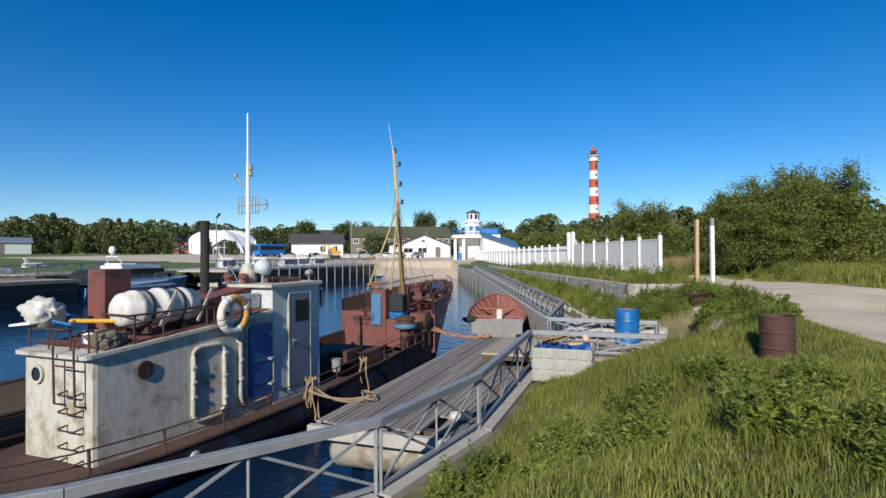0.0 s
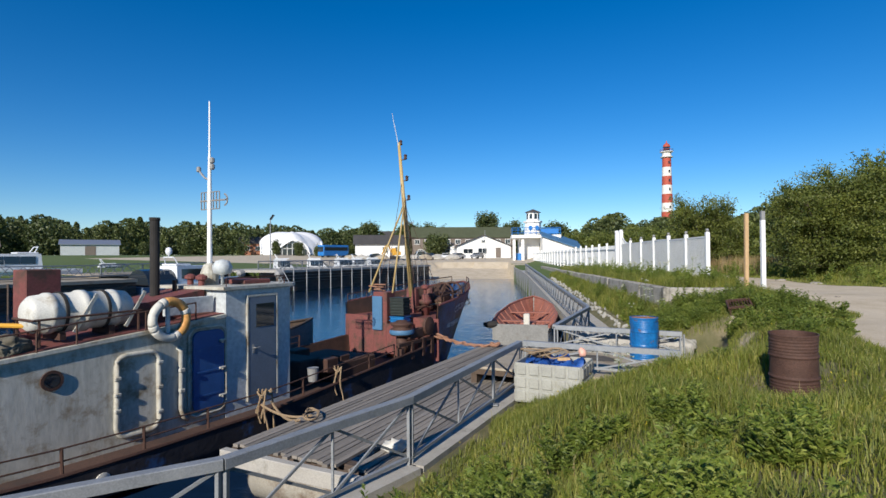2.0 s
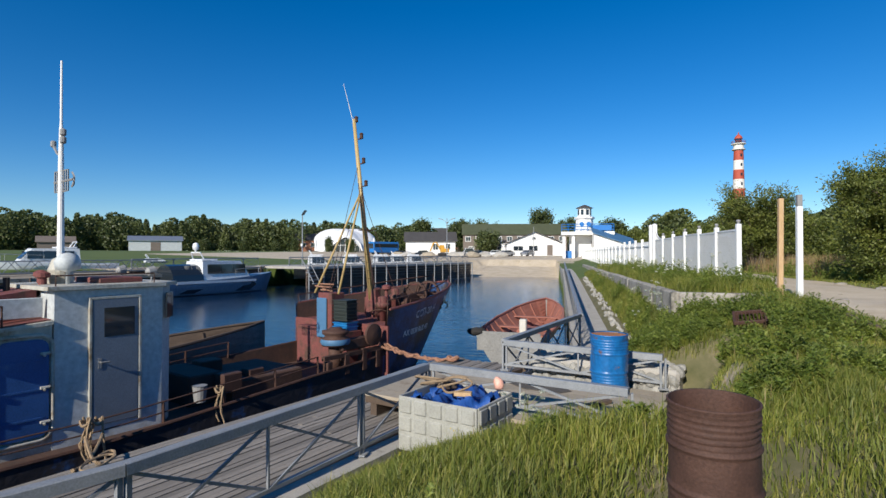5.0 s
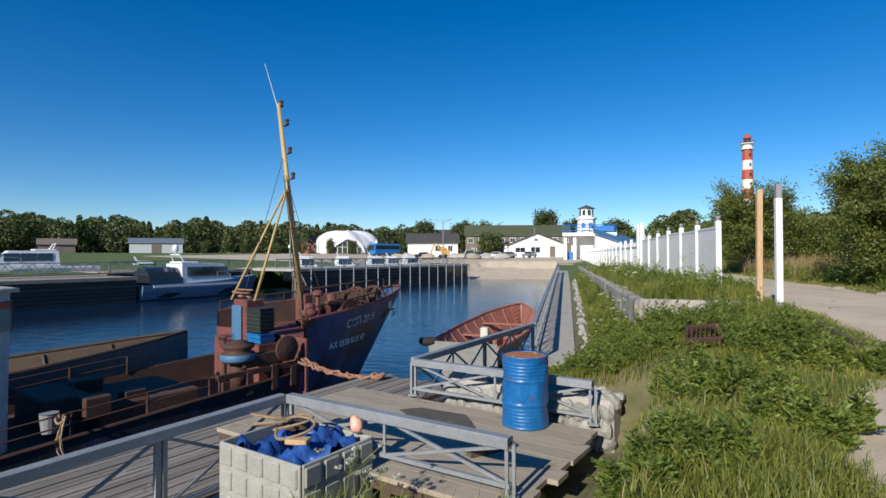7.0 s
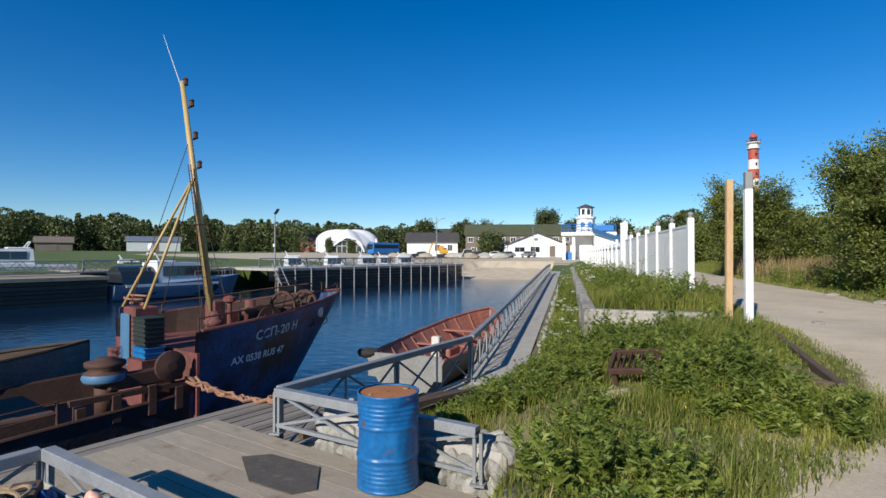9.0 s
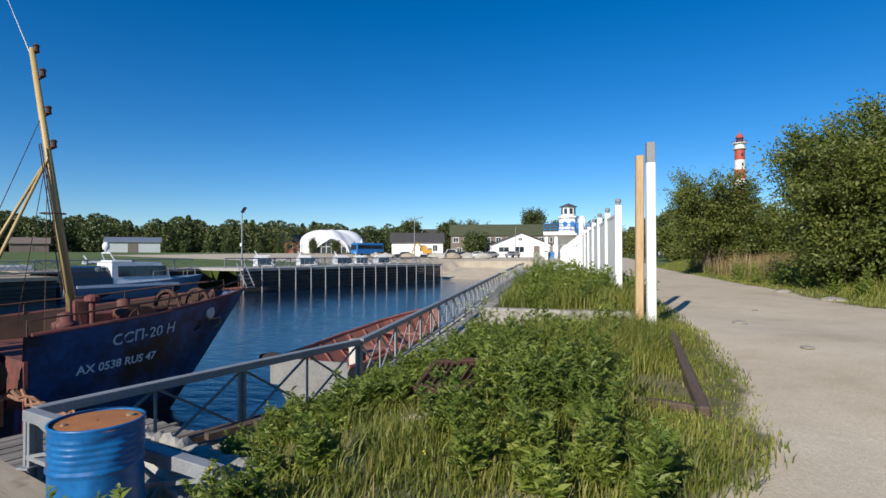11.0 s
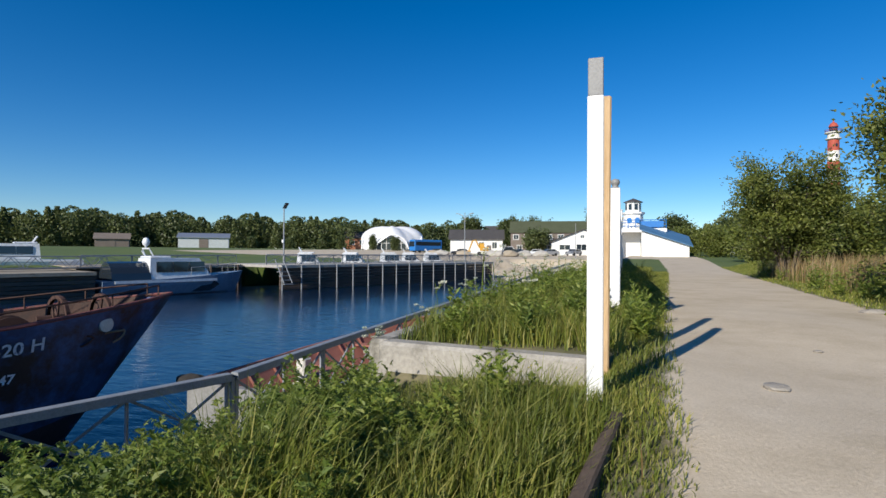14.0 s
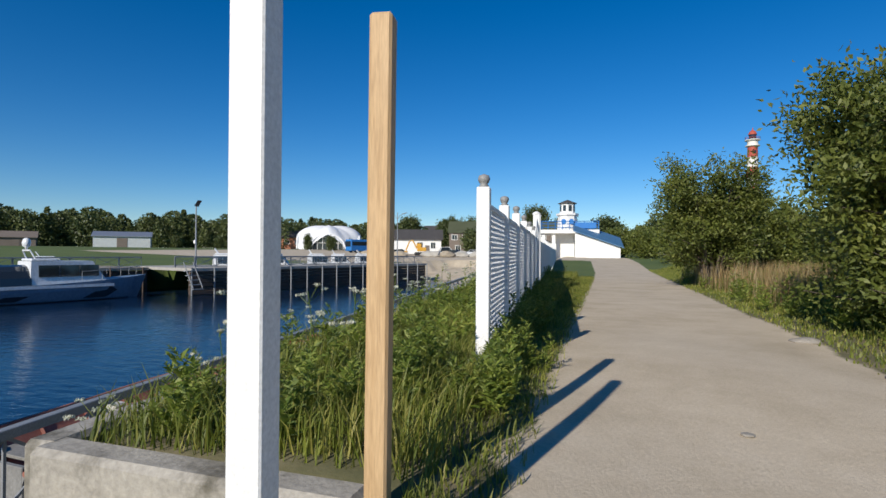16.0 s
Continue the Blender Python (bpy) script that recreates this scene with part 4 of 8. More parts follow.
    pipe(bm, [(mx - 0.28, my, 2.32), (mx + 0.5, my, 2.32)], 0.02, 5)
    for x in np.linspace(-0.26, 0.3, 7):
        pipe(bm, [(mx + x, my, 2.15), (mx + x, my, 2.5)], 0.013, 4)
    pipe(bm, [(mx - 0.26, my, 2.5), (mx + 0.3, my, 2.5)], 0.011, 4)
    pipe(bm, [(mx - 0.26, my, 2.15), (mx + 0.3, my, 2.15)], 0.011, 4)
    pipe(bm, [(mx + 0.42 + 0.12 * math.cos(a), my, 2.32 + 0.12 * math.sin(a)) for a in np.linspace(-1.3, 1.3, 8)], 0.018, 4)
    part("aerial", bm, M_grey_metal, mast, "small dish and grid aerials")
    # fore mast with stays
    a, b = Vector((0.0, 5.0, -0.65)), Vector((0.0, 4.25, 4.72))
    bm = BM()
    tube(bm, a, b, 0.09, 0.045, 12)
    fm = part("fore_mast", bm, M_yellow_mast, t, "leaning ochre yellow fore mast", True)
    bm = BM()
    tube(bm, b - Vector((0, 0, 0.15)), (0.02, 3.86, 5.55), 0.014, 0.006, 6)
    part("whip_aerial", bm, M_white, fm)
    for z, dx in ((4.7, 0.03), (4.25, 0.16), (3.6, 0.15), (3.0, 0.16)):
        bm = BM()
        p = a.lerp(b, (z + 0.65) / 5.37)
        box(bm, p + Vector((dx / 2, 0.05, -0.06)), (dx, 0.05, 0.02))
        lathe(bm, [(0.03, 0), (0.055, 0.015), (0.045, 0.05), (0.045, 0.11), (0.06, 0.125), (0.03, 0.16)], 10, Matrix.Translation(p + Vector((dx, 0.06, -0.06))))
        part("mast_lamp", bm, M_rust_dark, fm)
    for x, y in ((-0.5, 3.35), (0.32, 3.4)):
        bm = BM()
        tube(bm, (x, y, 0.1), a.lerp(b, 0.64), 0.03, 0.026, 8)
        part("stay_leg", bm, M_yellow_mast, fm, "", True)
    for x, y, z, k in ((0.9, 4.2, -0.3, 0.66), (1.35, 4.6, -0.3, 0.66), (-1.2, 4.4, -0.3, 0.66), (0.2, 3.2, 0.2, 0.78)):
        bm = BM()
        pipe(bm, sag((x, y, z), a.lerp(b, k), 0.02, 6), 0.007, 4)
        part("wire_stay", bm, M_rust_dark, fm)
    bm = BM()
    for s in (-0.08, 0.08):
        pipe(bm, [(0.16 + s, 4.72, 0.3), (0.12 + s * 0.6, 4.35, 3.0)], 0.009, 4)
    for k in np.linspace(0.05, 0.95, 12):
        p = Vector((0.16, 4.72, 0.3)).lerp(Vector((0.12, 4.35, 3.0)), k)
        pipe(bm, [p - Vector((0.07, 0, 0)), p + Vector((0.07, 0, 0))], 0.007, 4)
    pipe(bm, [(0.16 + 0.2 * math.cos(q), 4.55 + 0.2 * math.sin(q), 1.75) for q in np.linspace(0, 6.28, 14)], 0.01, 4)
    part("mast_ladder", bm, M_rust_dark, fm)
    bm = BM()
    box(bm, (0.0, 5.0, -0.25), (0.36, 0.3, 0.85), None, 0.05)
    part("mast_step", bm, M_red_rust, t, "rusty red mast step")
    # gallows box amidships with blue door leaf
    bm = BM()
    box(bm, (-0.05, 3.5, -0.85), (0.5, 0.45, 1.95), None, 0.02)
    box(bm, (-0.75, 3.55, -1.3), (0.95, 0.4, 1.05), None, 0.02)
    part("gallows", bm, M_red_rust, t, "rusty red gallows casing")
    bm = BM()
    box(bm, (-0.12, 3.24, -0.5), (0.36, 0.04, 1.0), None, 0.02)
    part("blue_panel", bm, M_light_blue, t, "worn light blue panel with rust streaks")
    bm = BM()
    pipe(bm, [(-0.3 + 0.2 * math.cos(q * 1.3) + 0.05 * math.sin(3 * q), 3.5 + 0.16 * math.sin(q), 0.14 + 0.012 * q) for q in np.linspace(0, 16, 60)], 0.022, 5)
    part("rope_coil", bm, M_rope_orange, t, "tangled orange rope on the casing")
    # net hauler on the rail
    bm = BM()
    C = Matrix.Translation((1.35, 2.35, 0))
    lathe(bm, [(0.15, -1.5), (0.16, -0.98), (0.1, -0.95), (0.3, -0.93), (0.33, -0.84), (0.3, -0.76), (0.22, -0.72), (0.3, -0.66), (0.3, -0.6), (0.16, -0.58), (0.14, -0.54), (0.06, -0.53)], 18, C)
    part("hauler_drum", bm, M_rust_dark, t, "brown rusty line hauler drum", True)
    bm = BM()
    lathe(bm, [(0.315, -0.9), (0.34, -0.84), (0.315, -0.78)], 18, C, False)
    part("hauler_band", bm, M_light_blue, t, "faded blue drum band", True)
    bm = BM()
    for y, h in ((1.9, 0.35), (2.4, 0.45), (2.95, 0.5), (3.4, 0.4)):
        box(bm, (1.6, y, -1.55 + h / 2), (0.16, 0.14, h), None, 0.01)
    box(bm, (1.62, 2.75, -1.12), (0.1, 2.0, 0.09))
    box(bm, (1.55, 2.9, -0.92), (0.14, 1.2, 0.26), None, 0.03)
    lathe(bm, [(0.2, -0.05), (0.26, 0), (0.26, 0.06), (0.08, 0.1)], 16, Matrix.Translation((1.62, 3.25, -0.78)) @ pose(0, 0, 0, 0, 90, 0))
    part("hauler_frame", bm, M_rust_dark, t, "rusty frame of hauling gear")
    for i in range(8):
        bm = BM()
        z = -0.72 + i * 0.1 if i < 2 else -0.5 + (i - 2) * 0.085
        box(bm, (0.62 + rng.uniform(-0.012, 0.012), 3.35, z), (0.46, 0.36, 0.08 if i < 2 else 0.06), None, 0.01)
        box(bm, (0.62, 3.35, z + 0.045), (0.5, 0.4, 0.02))
        part("fish_crate", bm, M_blue_crate if i < 2 else M_green_crate, t, "blue plastic fish crate" if i < 2 else "black plastic fish crate")
    bm = BM()
    box(bm, (0.62, 3.35, -1.2), (0.6, 0.5, 0.85))
    part("crate_bench", bm, M_red_rust, t)
    # windlass gear on the fore deck
    for x, y, h in ((0.75, 4.55, 0.62), (0.15, 5.75, 0.75)):
        bm = BM()
        lathe(bm, [(0.13, -0.65), (0.13, -0.65 + h * 0.55), (0.2, -0.65 + h * 0.6), (0.2, -0.65 + h * 0.75), (0.12, -0.65 + h * 0.8), (0.12, -0.65 + h), (0.04, -0.62 + h)], 14, Matrix.Translation((x, y, 0)))
        part("mushroom_vent", bm, M_red_rust, t, "rusty red mushroom vent", True)
    bm = BM()
    for y in (6.3, 6.95):
        lathe(bm, [(0.34, -0.03), (0.4, -0.03), (0.4, 0.03), (0.34, 0.03)], 20, Matrix.Translation((0.2, y + 0.3, -0.12)) @ pose(0, 0, 0, 90, 0, 12), False)
        for k in range(5):
            q = k * 2 * math.pi / 5
            tube(bm, (0.2, y + 0.3, -0.12), (0.2 + 0.36 * math.cos(q), y + 0.3, -0.12 + 0.36 * math.sin(q)), 0.02, seg=5)
    tube(bm, (0.2, 6.3, -0.12), (0.2, 7.6, -0.12), 0.06)
    lathe(bm, [(0.3, -0.2), (0.3, -0.17), (0.15, -0.15), (0.15, 0.15), (0.3, 0.17), (0.3, 0.2)], 18, Matrix.Translation((0.5, 5.9, -0.3)) @ pose(0, 0, 0, 90, 0, 90))
    for x in (-0.3, 0.7):
        box(bm, (x, 6.0, -0.42), (0.06, 0.5, 0.5))
        box(bm, (x, 6.9, -0.4), (0.06, 0.3, 0.5))
    part("windlass", bm, M_rust_dark, t, "dark rusty windlass with spoked wheels")
    for c, sz in (((0.35, 6.35, -0.45), (0.7, 0.35, 0.35)), ((-0.5, 5.6, -0.4), (0.4, 0.5, 0.5))):
        bm = BM()
        box(bm, c, sz, None, 0.03)
        part("deck_locker", bm, M_red_rust, t, "rusty red deck locker")
    bm = BM()
    lathe(bm, [(0.05, -0.66), (0.05, 0.1), (0.13, 0.14), (0.13, 0.22), (0.05, 0.26)], 12, Matrix.Translation((0.4, 5.1, 0)))
    part("vent_pipe", bm, M_red_rust, t, "rusty red capped vent pipe")
    bm = BM()
    r1 = [Vector((hull_point(s, 1).x - 0.05, hull_point(s, 1).y, hull_point(s, 1).z + 0.24)) for s in np.linspace(3.75, 8.2, 12)]
    pipe(bm, [r1[0] - Vector((0, 0, 0.7))] + r1, 0.018, 5)
    for s in np.linspace(3.75, 8.2, 6):
        p = hull_point(s, 1)
        tube(bm, (p.x - 0.05, p.y, p.z), (p.x - 0.05, p.y, p.z + 0.24), 0.014, seg=5)
    r2 = [Vector((-p.x, p.y, p.z)) for p in r1]
    pipe(bm, r2, 0.018, 5)
    for s in np.linspace(3.75, 8.2, 6):
        p = hull_point(s, 1)
        tube(bm, (-p.x + 0.05, p.y, p.z), (-p.x + 0.05, p.y, p.z + 0.24), 0.014, seg=5)
    part("bow_rail", bm, M_rust_dark, t, "bent rusty bow rail")
    for i in range(9):
        bm = BM()
        c = Vector((rng.uniform(-0.7, 0.9), rng.uniform(4.4, 7.4), -0.55))
        pipe(bm, [c + Vector((0.25 * math.cos(q) * (1 + 0.2 * math.sin(3 * q)), 0.25 * math.sin(q), 0.2 * abs(math.sin(q * 0.7 + i)))) for q in np.linspace(0, 8, 20)], 0.018, 5)
        part("hose", bm, M_rust_dark if i % 2 else M_rope, t)
    # side rail with posts along the waist
    for side in (1, -1):
        posts = list(np.linspace(-8.0, 1.6, 10))
        for s in posts:
            bm = BM()
            p = hull_point(s, 1)
            tube(bm, (side * (p.x - 0.06), s, p.z - 0.02), (side * (p.x - 0.08), s, p.z + 0.36), 0.022, seg=6)
            part("rail_post", bm, M_rust_dark, t)
        for h in (0.18, 0.35):
            bm = BM()
            pipe(bm, [Vector((side * (hull_point(s, 1).x - 0.07), s, hull_point(s, 1).z + h)) for s in np.linspace(-8.0, 1.6, 24)], 0.013, 5)
            part("side_rail", bm, M_rust_dark, t)
    # rusty plates leaning inside the waist bulwark, hatch and port-side timber
    bm = BM()
    box(bm, (0.0, 1.0, -1.6), (1.7, 1.7, 0.42), None, 0.03)
    box(bm, (-0.2, -0.2, -1.52), (1.4, 0.7, 0.6), None, 0.03)
    part("hatch", bm, M_deck_rust, t, "dark rusty fish hatch")
    for x, y, s in ((0.75, 0.1, 0.34), (0.6, 0.75, 0.3), (-0.5, 0.4, 0.4)):
        bm = BM()
        box(bm, (x, y, -1.55 + s / 2), (s, s * 1.2, s), None, 0.02)
        part("gear_box", bm, M_rust_dark, t)
    bm = BM()
    lathe(bm, [(0.1, -1.8), (0.13, -1.5), (0.14, -1.5)], 14, Matrix.Translation((0.95, -0.6, 0.2)))
    part("bucket", bm, M_grey_metal, t, "dented metal bucket")
    # hawse pipe
    bm = BM()
    p = ship_side(7.35, -0.22)
    lathe(bm, [(0.05, -0.03), (0.13, -0.02), (0.13, 0.03), (0.05, 0.04)], 14, Matrix.Translation(p) @ pose(0, 0, 0, 0, 90, 25))
    part("hawse_pipe", bm, M_buoy_white, t, "pale ring of the hawse pipe")
    bm = BM()
    p = ship_side(-5.4, -1.93)
    lathe(bm, [(0.05, -0.02), (0.1, -0.01), (0.1, 0.02), (0.05, 0.03)], 14, Matrix.Translation(p) @ pose(0, 0, 0, 0, 90, 0))
    part("scupper", bm, M_buoy_white, t, "pale ring of a scupper")
    return t, hull


ship, ship_hull = make_ship()


def hull_text(body, s0, z0, size, slope, mat, stretch=1.0):
    """Letters that lie on the starboard bow plating."""
    cu = bpy.data.curves.new("letters", "FONT")
    cu.body, cu.size, cu.resolution_u, cu.offset = body, size, 3, 0.005
    tmp = bpy.data.objects.new("letters", cu)
    me = bpy.data.meshes.new_from_object(tmp)
    bpy.data.objects.remove(tmp)
    bm = BM()
    bm.from_mesh(me)
    bmesh.ops.subdivide_edges(bm, edges=[e for e in bm.edges if e.calc_length() > 0.12], cuts=2)
    for v in bm.verts:
        s, z = s0 + v.co.x * stretch, z0 + v.co.y + v.co.x * slope
        rake = 2.3 * (1 - min(max((z - WATER + 0.7) / (0.15 - WATER + 0.7), 0), 1)) * max(0.0, (s - 3.7) / 4.85) ** 1.3
        p = ship_side(s + rake, z)
        v.co = p + Vector((0.012, 0.0, 0.0))
    return part("lettering", bm, mat, ship_hull, "faded white painted letters")


hull_text("AX 0538 RUS 47", 4.45, -0.98, 0.2, 0.02, M_letters, 1.05)
hull_text("CC\u041f-20 \u041d", 5.0, -0.58, 0.27, 0.07, M_letters_ghost, 1.05)


# ---- things on the vessel ----
def on_ship(x, y, z, rx=0, ry=0, rz=0):
    return SHIP @ pose(x, y, z, rx, ry, rz)


t = thing("life_raft", "weathered white life raft canister in a pipe cradle", "life raft", on_ship(0.42, -5.15, 0.2))
bm = BM()
lathe(bm, [(0.05, -0.74), (0.2, -0.73), (0.27, -0.66), (0.29, -0.5), (0.305, -0.49), (0.305, -0.42), (0.29, -0.4), (0.29, -0.06), (0.32, -0.05), (0.32, 0.05), (0.29, 0.06), (0.29, 0.4), (0.305, 0.42), (0.305, 0.49), (0.29, 0.5), (0.27, 0.66), (0.2, 0.73), (0.05, 0.74)], 28, pose(0, 0, 0.16, -90))
part("canister", bm, M_raft, t, "", True)
for y in (-0.3, 0.3):
    bm = BM()
    lathe(bm, [(0.3, -0.025), (0.312, -0.02), (0.312, 0.02), (0.3, 0.025)], 28, pose(0, y, 0.16, -90), False)
    part("strap", bm, M_black, t, "dark lashing strap")
for y in (-0.25, 0.5):
    bm = BM()
    beam(bm, (0.36, y, -0.12), (0.36, y + 0.32, 0.42), 0.02, 0.05)
    part("cradle_arm", bm, M_ship_white, t, "white flat cradle arm")
bm = BM()
pipe(bm, [(-0.3, -0.75, 0.1), (0.36, -0.78, 0.1), (0.37, 0.75, 0.12)], 0.018, 5)
for p in ((0.36, -0.7), (0.37, 0.7), (-0.3, -0.7), (-0.3, 0.7)):
    tube(bm, (*p, 0.11), (*p, -0.28), 0.018, seg=5)
box(bm, (0, -0.35, -0.17), (0.5, 0.08, 0.12))
box(bm, (0, 0.35, -0.17), (0.5, 0.08, 0.16))
part("cradle", bm, M_rust_dark, t)

t = thing("life_buoy", "faded orange and white ring life buoy hung on the deckhouse", "life buoy", on_ship(1.04, -4.07, 0.14, 0, 0, 0))
for k in range(4):
    bm = BM()
    a0 = k * math.pi / 2 + 0.4
    pipe(bm, [(0, 0.3 * math.cos(a), 0.3 * math.sin(a)) for a in np.linspace(a0 + 0.13, a0 + math.pi / 2 - 0.13, 10)], 0.075, 10)
    part("ring_segment", bm, M_buoy_orange if k in (0, 3) else M_buoy_white, t, "faded orange foam" if k in (0, 3) else "grubby white foam", True)
    bm = BM()
    pipe(bm, [(0, 0.3 * math.cos(a), 0.3 * math.sin(a)) for a in np.linspace(a0 - 0.14, a0 + 0.14, 4)], 0.079, 10)
    part("band", bm, M_buoy_white, t, "", True)
bm = BM()
box(bm, (-0.06, 0, -0.02), (0.04, 0.06, 0.6))
box(bm, (-0.06, 0, -0.28), (0.1, 0.3, 0.03))
part("bracket", bm, M_ship_grey, t)

bm = BM()
bmesh.ops.create_icosphere(bm, subdivisions=4, radius=0.32)
for v in bm.verts:
    v.co = Vector((v.co.x * 1.15, v.co.y * 0.8, v.co.z * 0.75)) * (1 + 0.38 * noise.noise(v.co * 5) - 0.3 * abs(noise.noise(v.co * 11)))
solo("wrapped_engine", bm, M_cloth, "outboard engine wrapped in crumpled grey plastic sheet", "engine", on_ship(-0.75, -6.25, 0.34), smooth=True)
bm = BM()
bmesh.ops.create_icosphere(bm, subdivisions=4, radius=0.25)
for v in bm.verts:
    v.co = Vector((v.co.x * 1.3, v.co.y * 0.9, max(v.co.z * 0.7, -0.1))) * (1 + 0.4 * noise.noise(v.co * 6) - 0.3 * abs(noise.noise(v.co * 13)))
solo("canvas_cover", bm, M_canvas, "crumpled dull olive canvas on the deckhouse roof", "tarpaulin", on_ship(0.52, -6.1, -0.06), smooth=True)
bm = BM()
extrude_poly(bm, [(0.0, 0, 0), (0.5, 0, 0.05), (0.55, 0.2, 0.08), (0.1, 0.22, 0.03)], (0, 0, 0.03))
solo("white_board", bm, M_white, "curved white board lying on the stern rail", "board", on_ship(-1.1, -6.55, 0.13))
bm = BM()
tube(bm, (0, 0, 0), (0.9, 0.15, 0.02), 0.035)
solo("yellow_pole", bm, M_yellow, "short yellow pole laid across the roof gear", "pole", on_ship(-0.5, -6.0, 0.18))
bm = BM()
box(bm, (0, 0, 0), (0.24, 0.2, 0.2), None, 0.02)
solo("white_box", bm, M_white, "small white box among the roof gear", "box", on_ship(0.25, -6.15, -0.02))
bm = BM()
pipe(bm, [(-0.3, 0.2, 0.1), (-0.5, -0.3, 0.16), (-0.2, -0.6, 0.2), (0.1, -0.5, 0.14), (-0.3, -0.1, 0.2), (-0.9, 0.1, 0.2)], 0.018, 5)
solo("blue_hose", bm, M_blue_crate, "loose bright blue hose across the roof", "hose", on_ship(-0.3, -5.7, 0.02))
bm = BM()
for k in range(3):
    a = rng.uniform(-0.2, 0.2)
    pipe(bm, [(0.08 * k - 0.08 + a * q, 0.04 * math.sin(7 * q + k), 0.37 - (0.62 + 0.12 * k) * q) for q in np.linspace(0, 1, 7)], 0.018, 5)
pipe(bm, [(0.07 * math.cos(q), 0.06 * math.sin(q), 0.3 + 0.03 * math.sin(2 * q)) for q in np.linspace(0, 9, 24)], 0.02, 5)
rb = solo("rope_hank", bm, M_rope, "hank of tan mooring rope hung on the ship's rail", "rope", on_ship(1.72, -2.75, -1.6), "ropes")
copy_thing(rb, on_ship(1.74, -0.7, -1.55))
copy_thing(rb, on_ship(1.72, -2.62, -1.62, 0, 0, 60))
P = on_ship(1.72, -2.75, -1.5).translation
Q = Vector(dp(-3.4, -2.3, DECK + 0.06))
bm = BM()
pipe(bm, sag(P, Q, 0.1), 0.022, 6)
pipe(bm, sag(P + Vector((0.1, 0.2, 0)), Q + Vector((-0.1, -0.25, 0)), 0.12), 0.022, 6)
pipe(bm, [Q + Vector((0.16 * math.cos(q) * (0.6 + 0.05 * q), 0.34 * math.sin(q * 0.9) * (0.6 + 0.04 * q), 0.02)) for q in np.linspace(0, 10, 40)], 0.016, 5)
solo("mooring_rope", bm, M_rope, "tan mooring ropes run to a coil on the deck", "rope", group="ropes")
P = on_ship(1.66, 3.55, -1.05).translation
Q = Vector(dp(4.1, -2.1, DECK + 0.05))
bm = BM()
for k in range(4):
    o = Vector((0.05 * k - 0.08, 0.06 * (k % 2), 0))
    pipe(bm, [p + Vector((0.05 * math.sin(5 * i + k), 0.05 * math.cos(4 * i + 2 * k), 0.03 * math.sin(3 * i + k))) for i, p in enumerate(sag(P + o, Q + o, 0.12, 14))], 0.028, 6)
pipe(bm, [Q + Vector((0.12 * math.cos(q), 0.09 * math.sin(q), 0.03 + 0.03 * math.sin(2.3 * q))) for q in np.linspace(0, 12, 30)], 0.035, 6)
solo("mooring_bundle", bm, M_rope_orange, "thick knotted orange mooring rope from bow to deck", "rope", group="ropes")


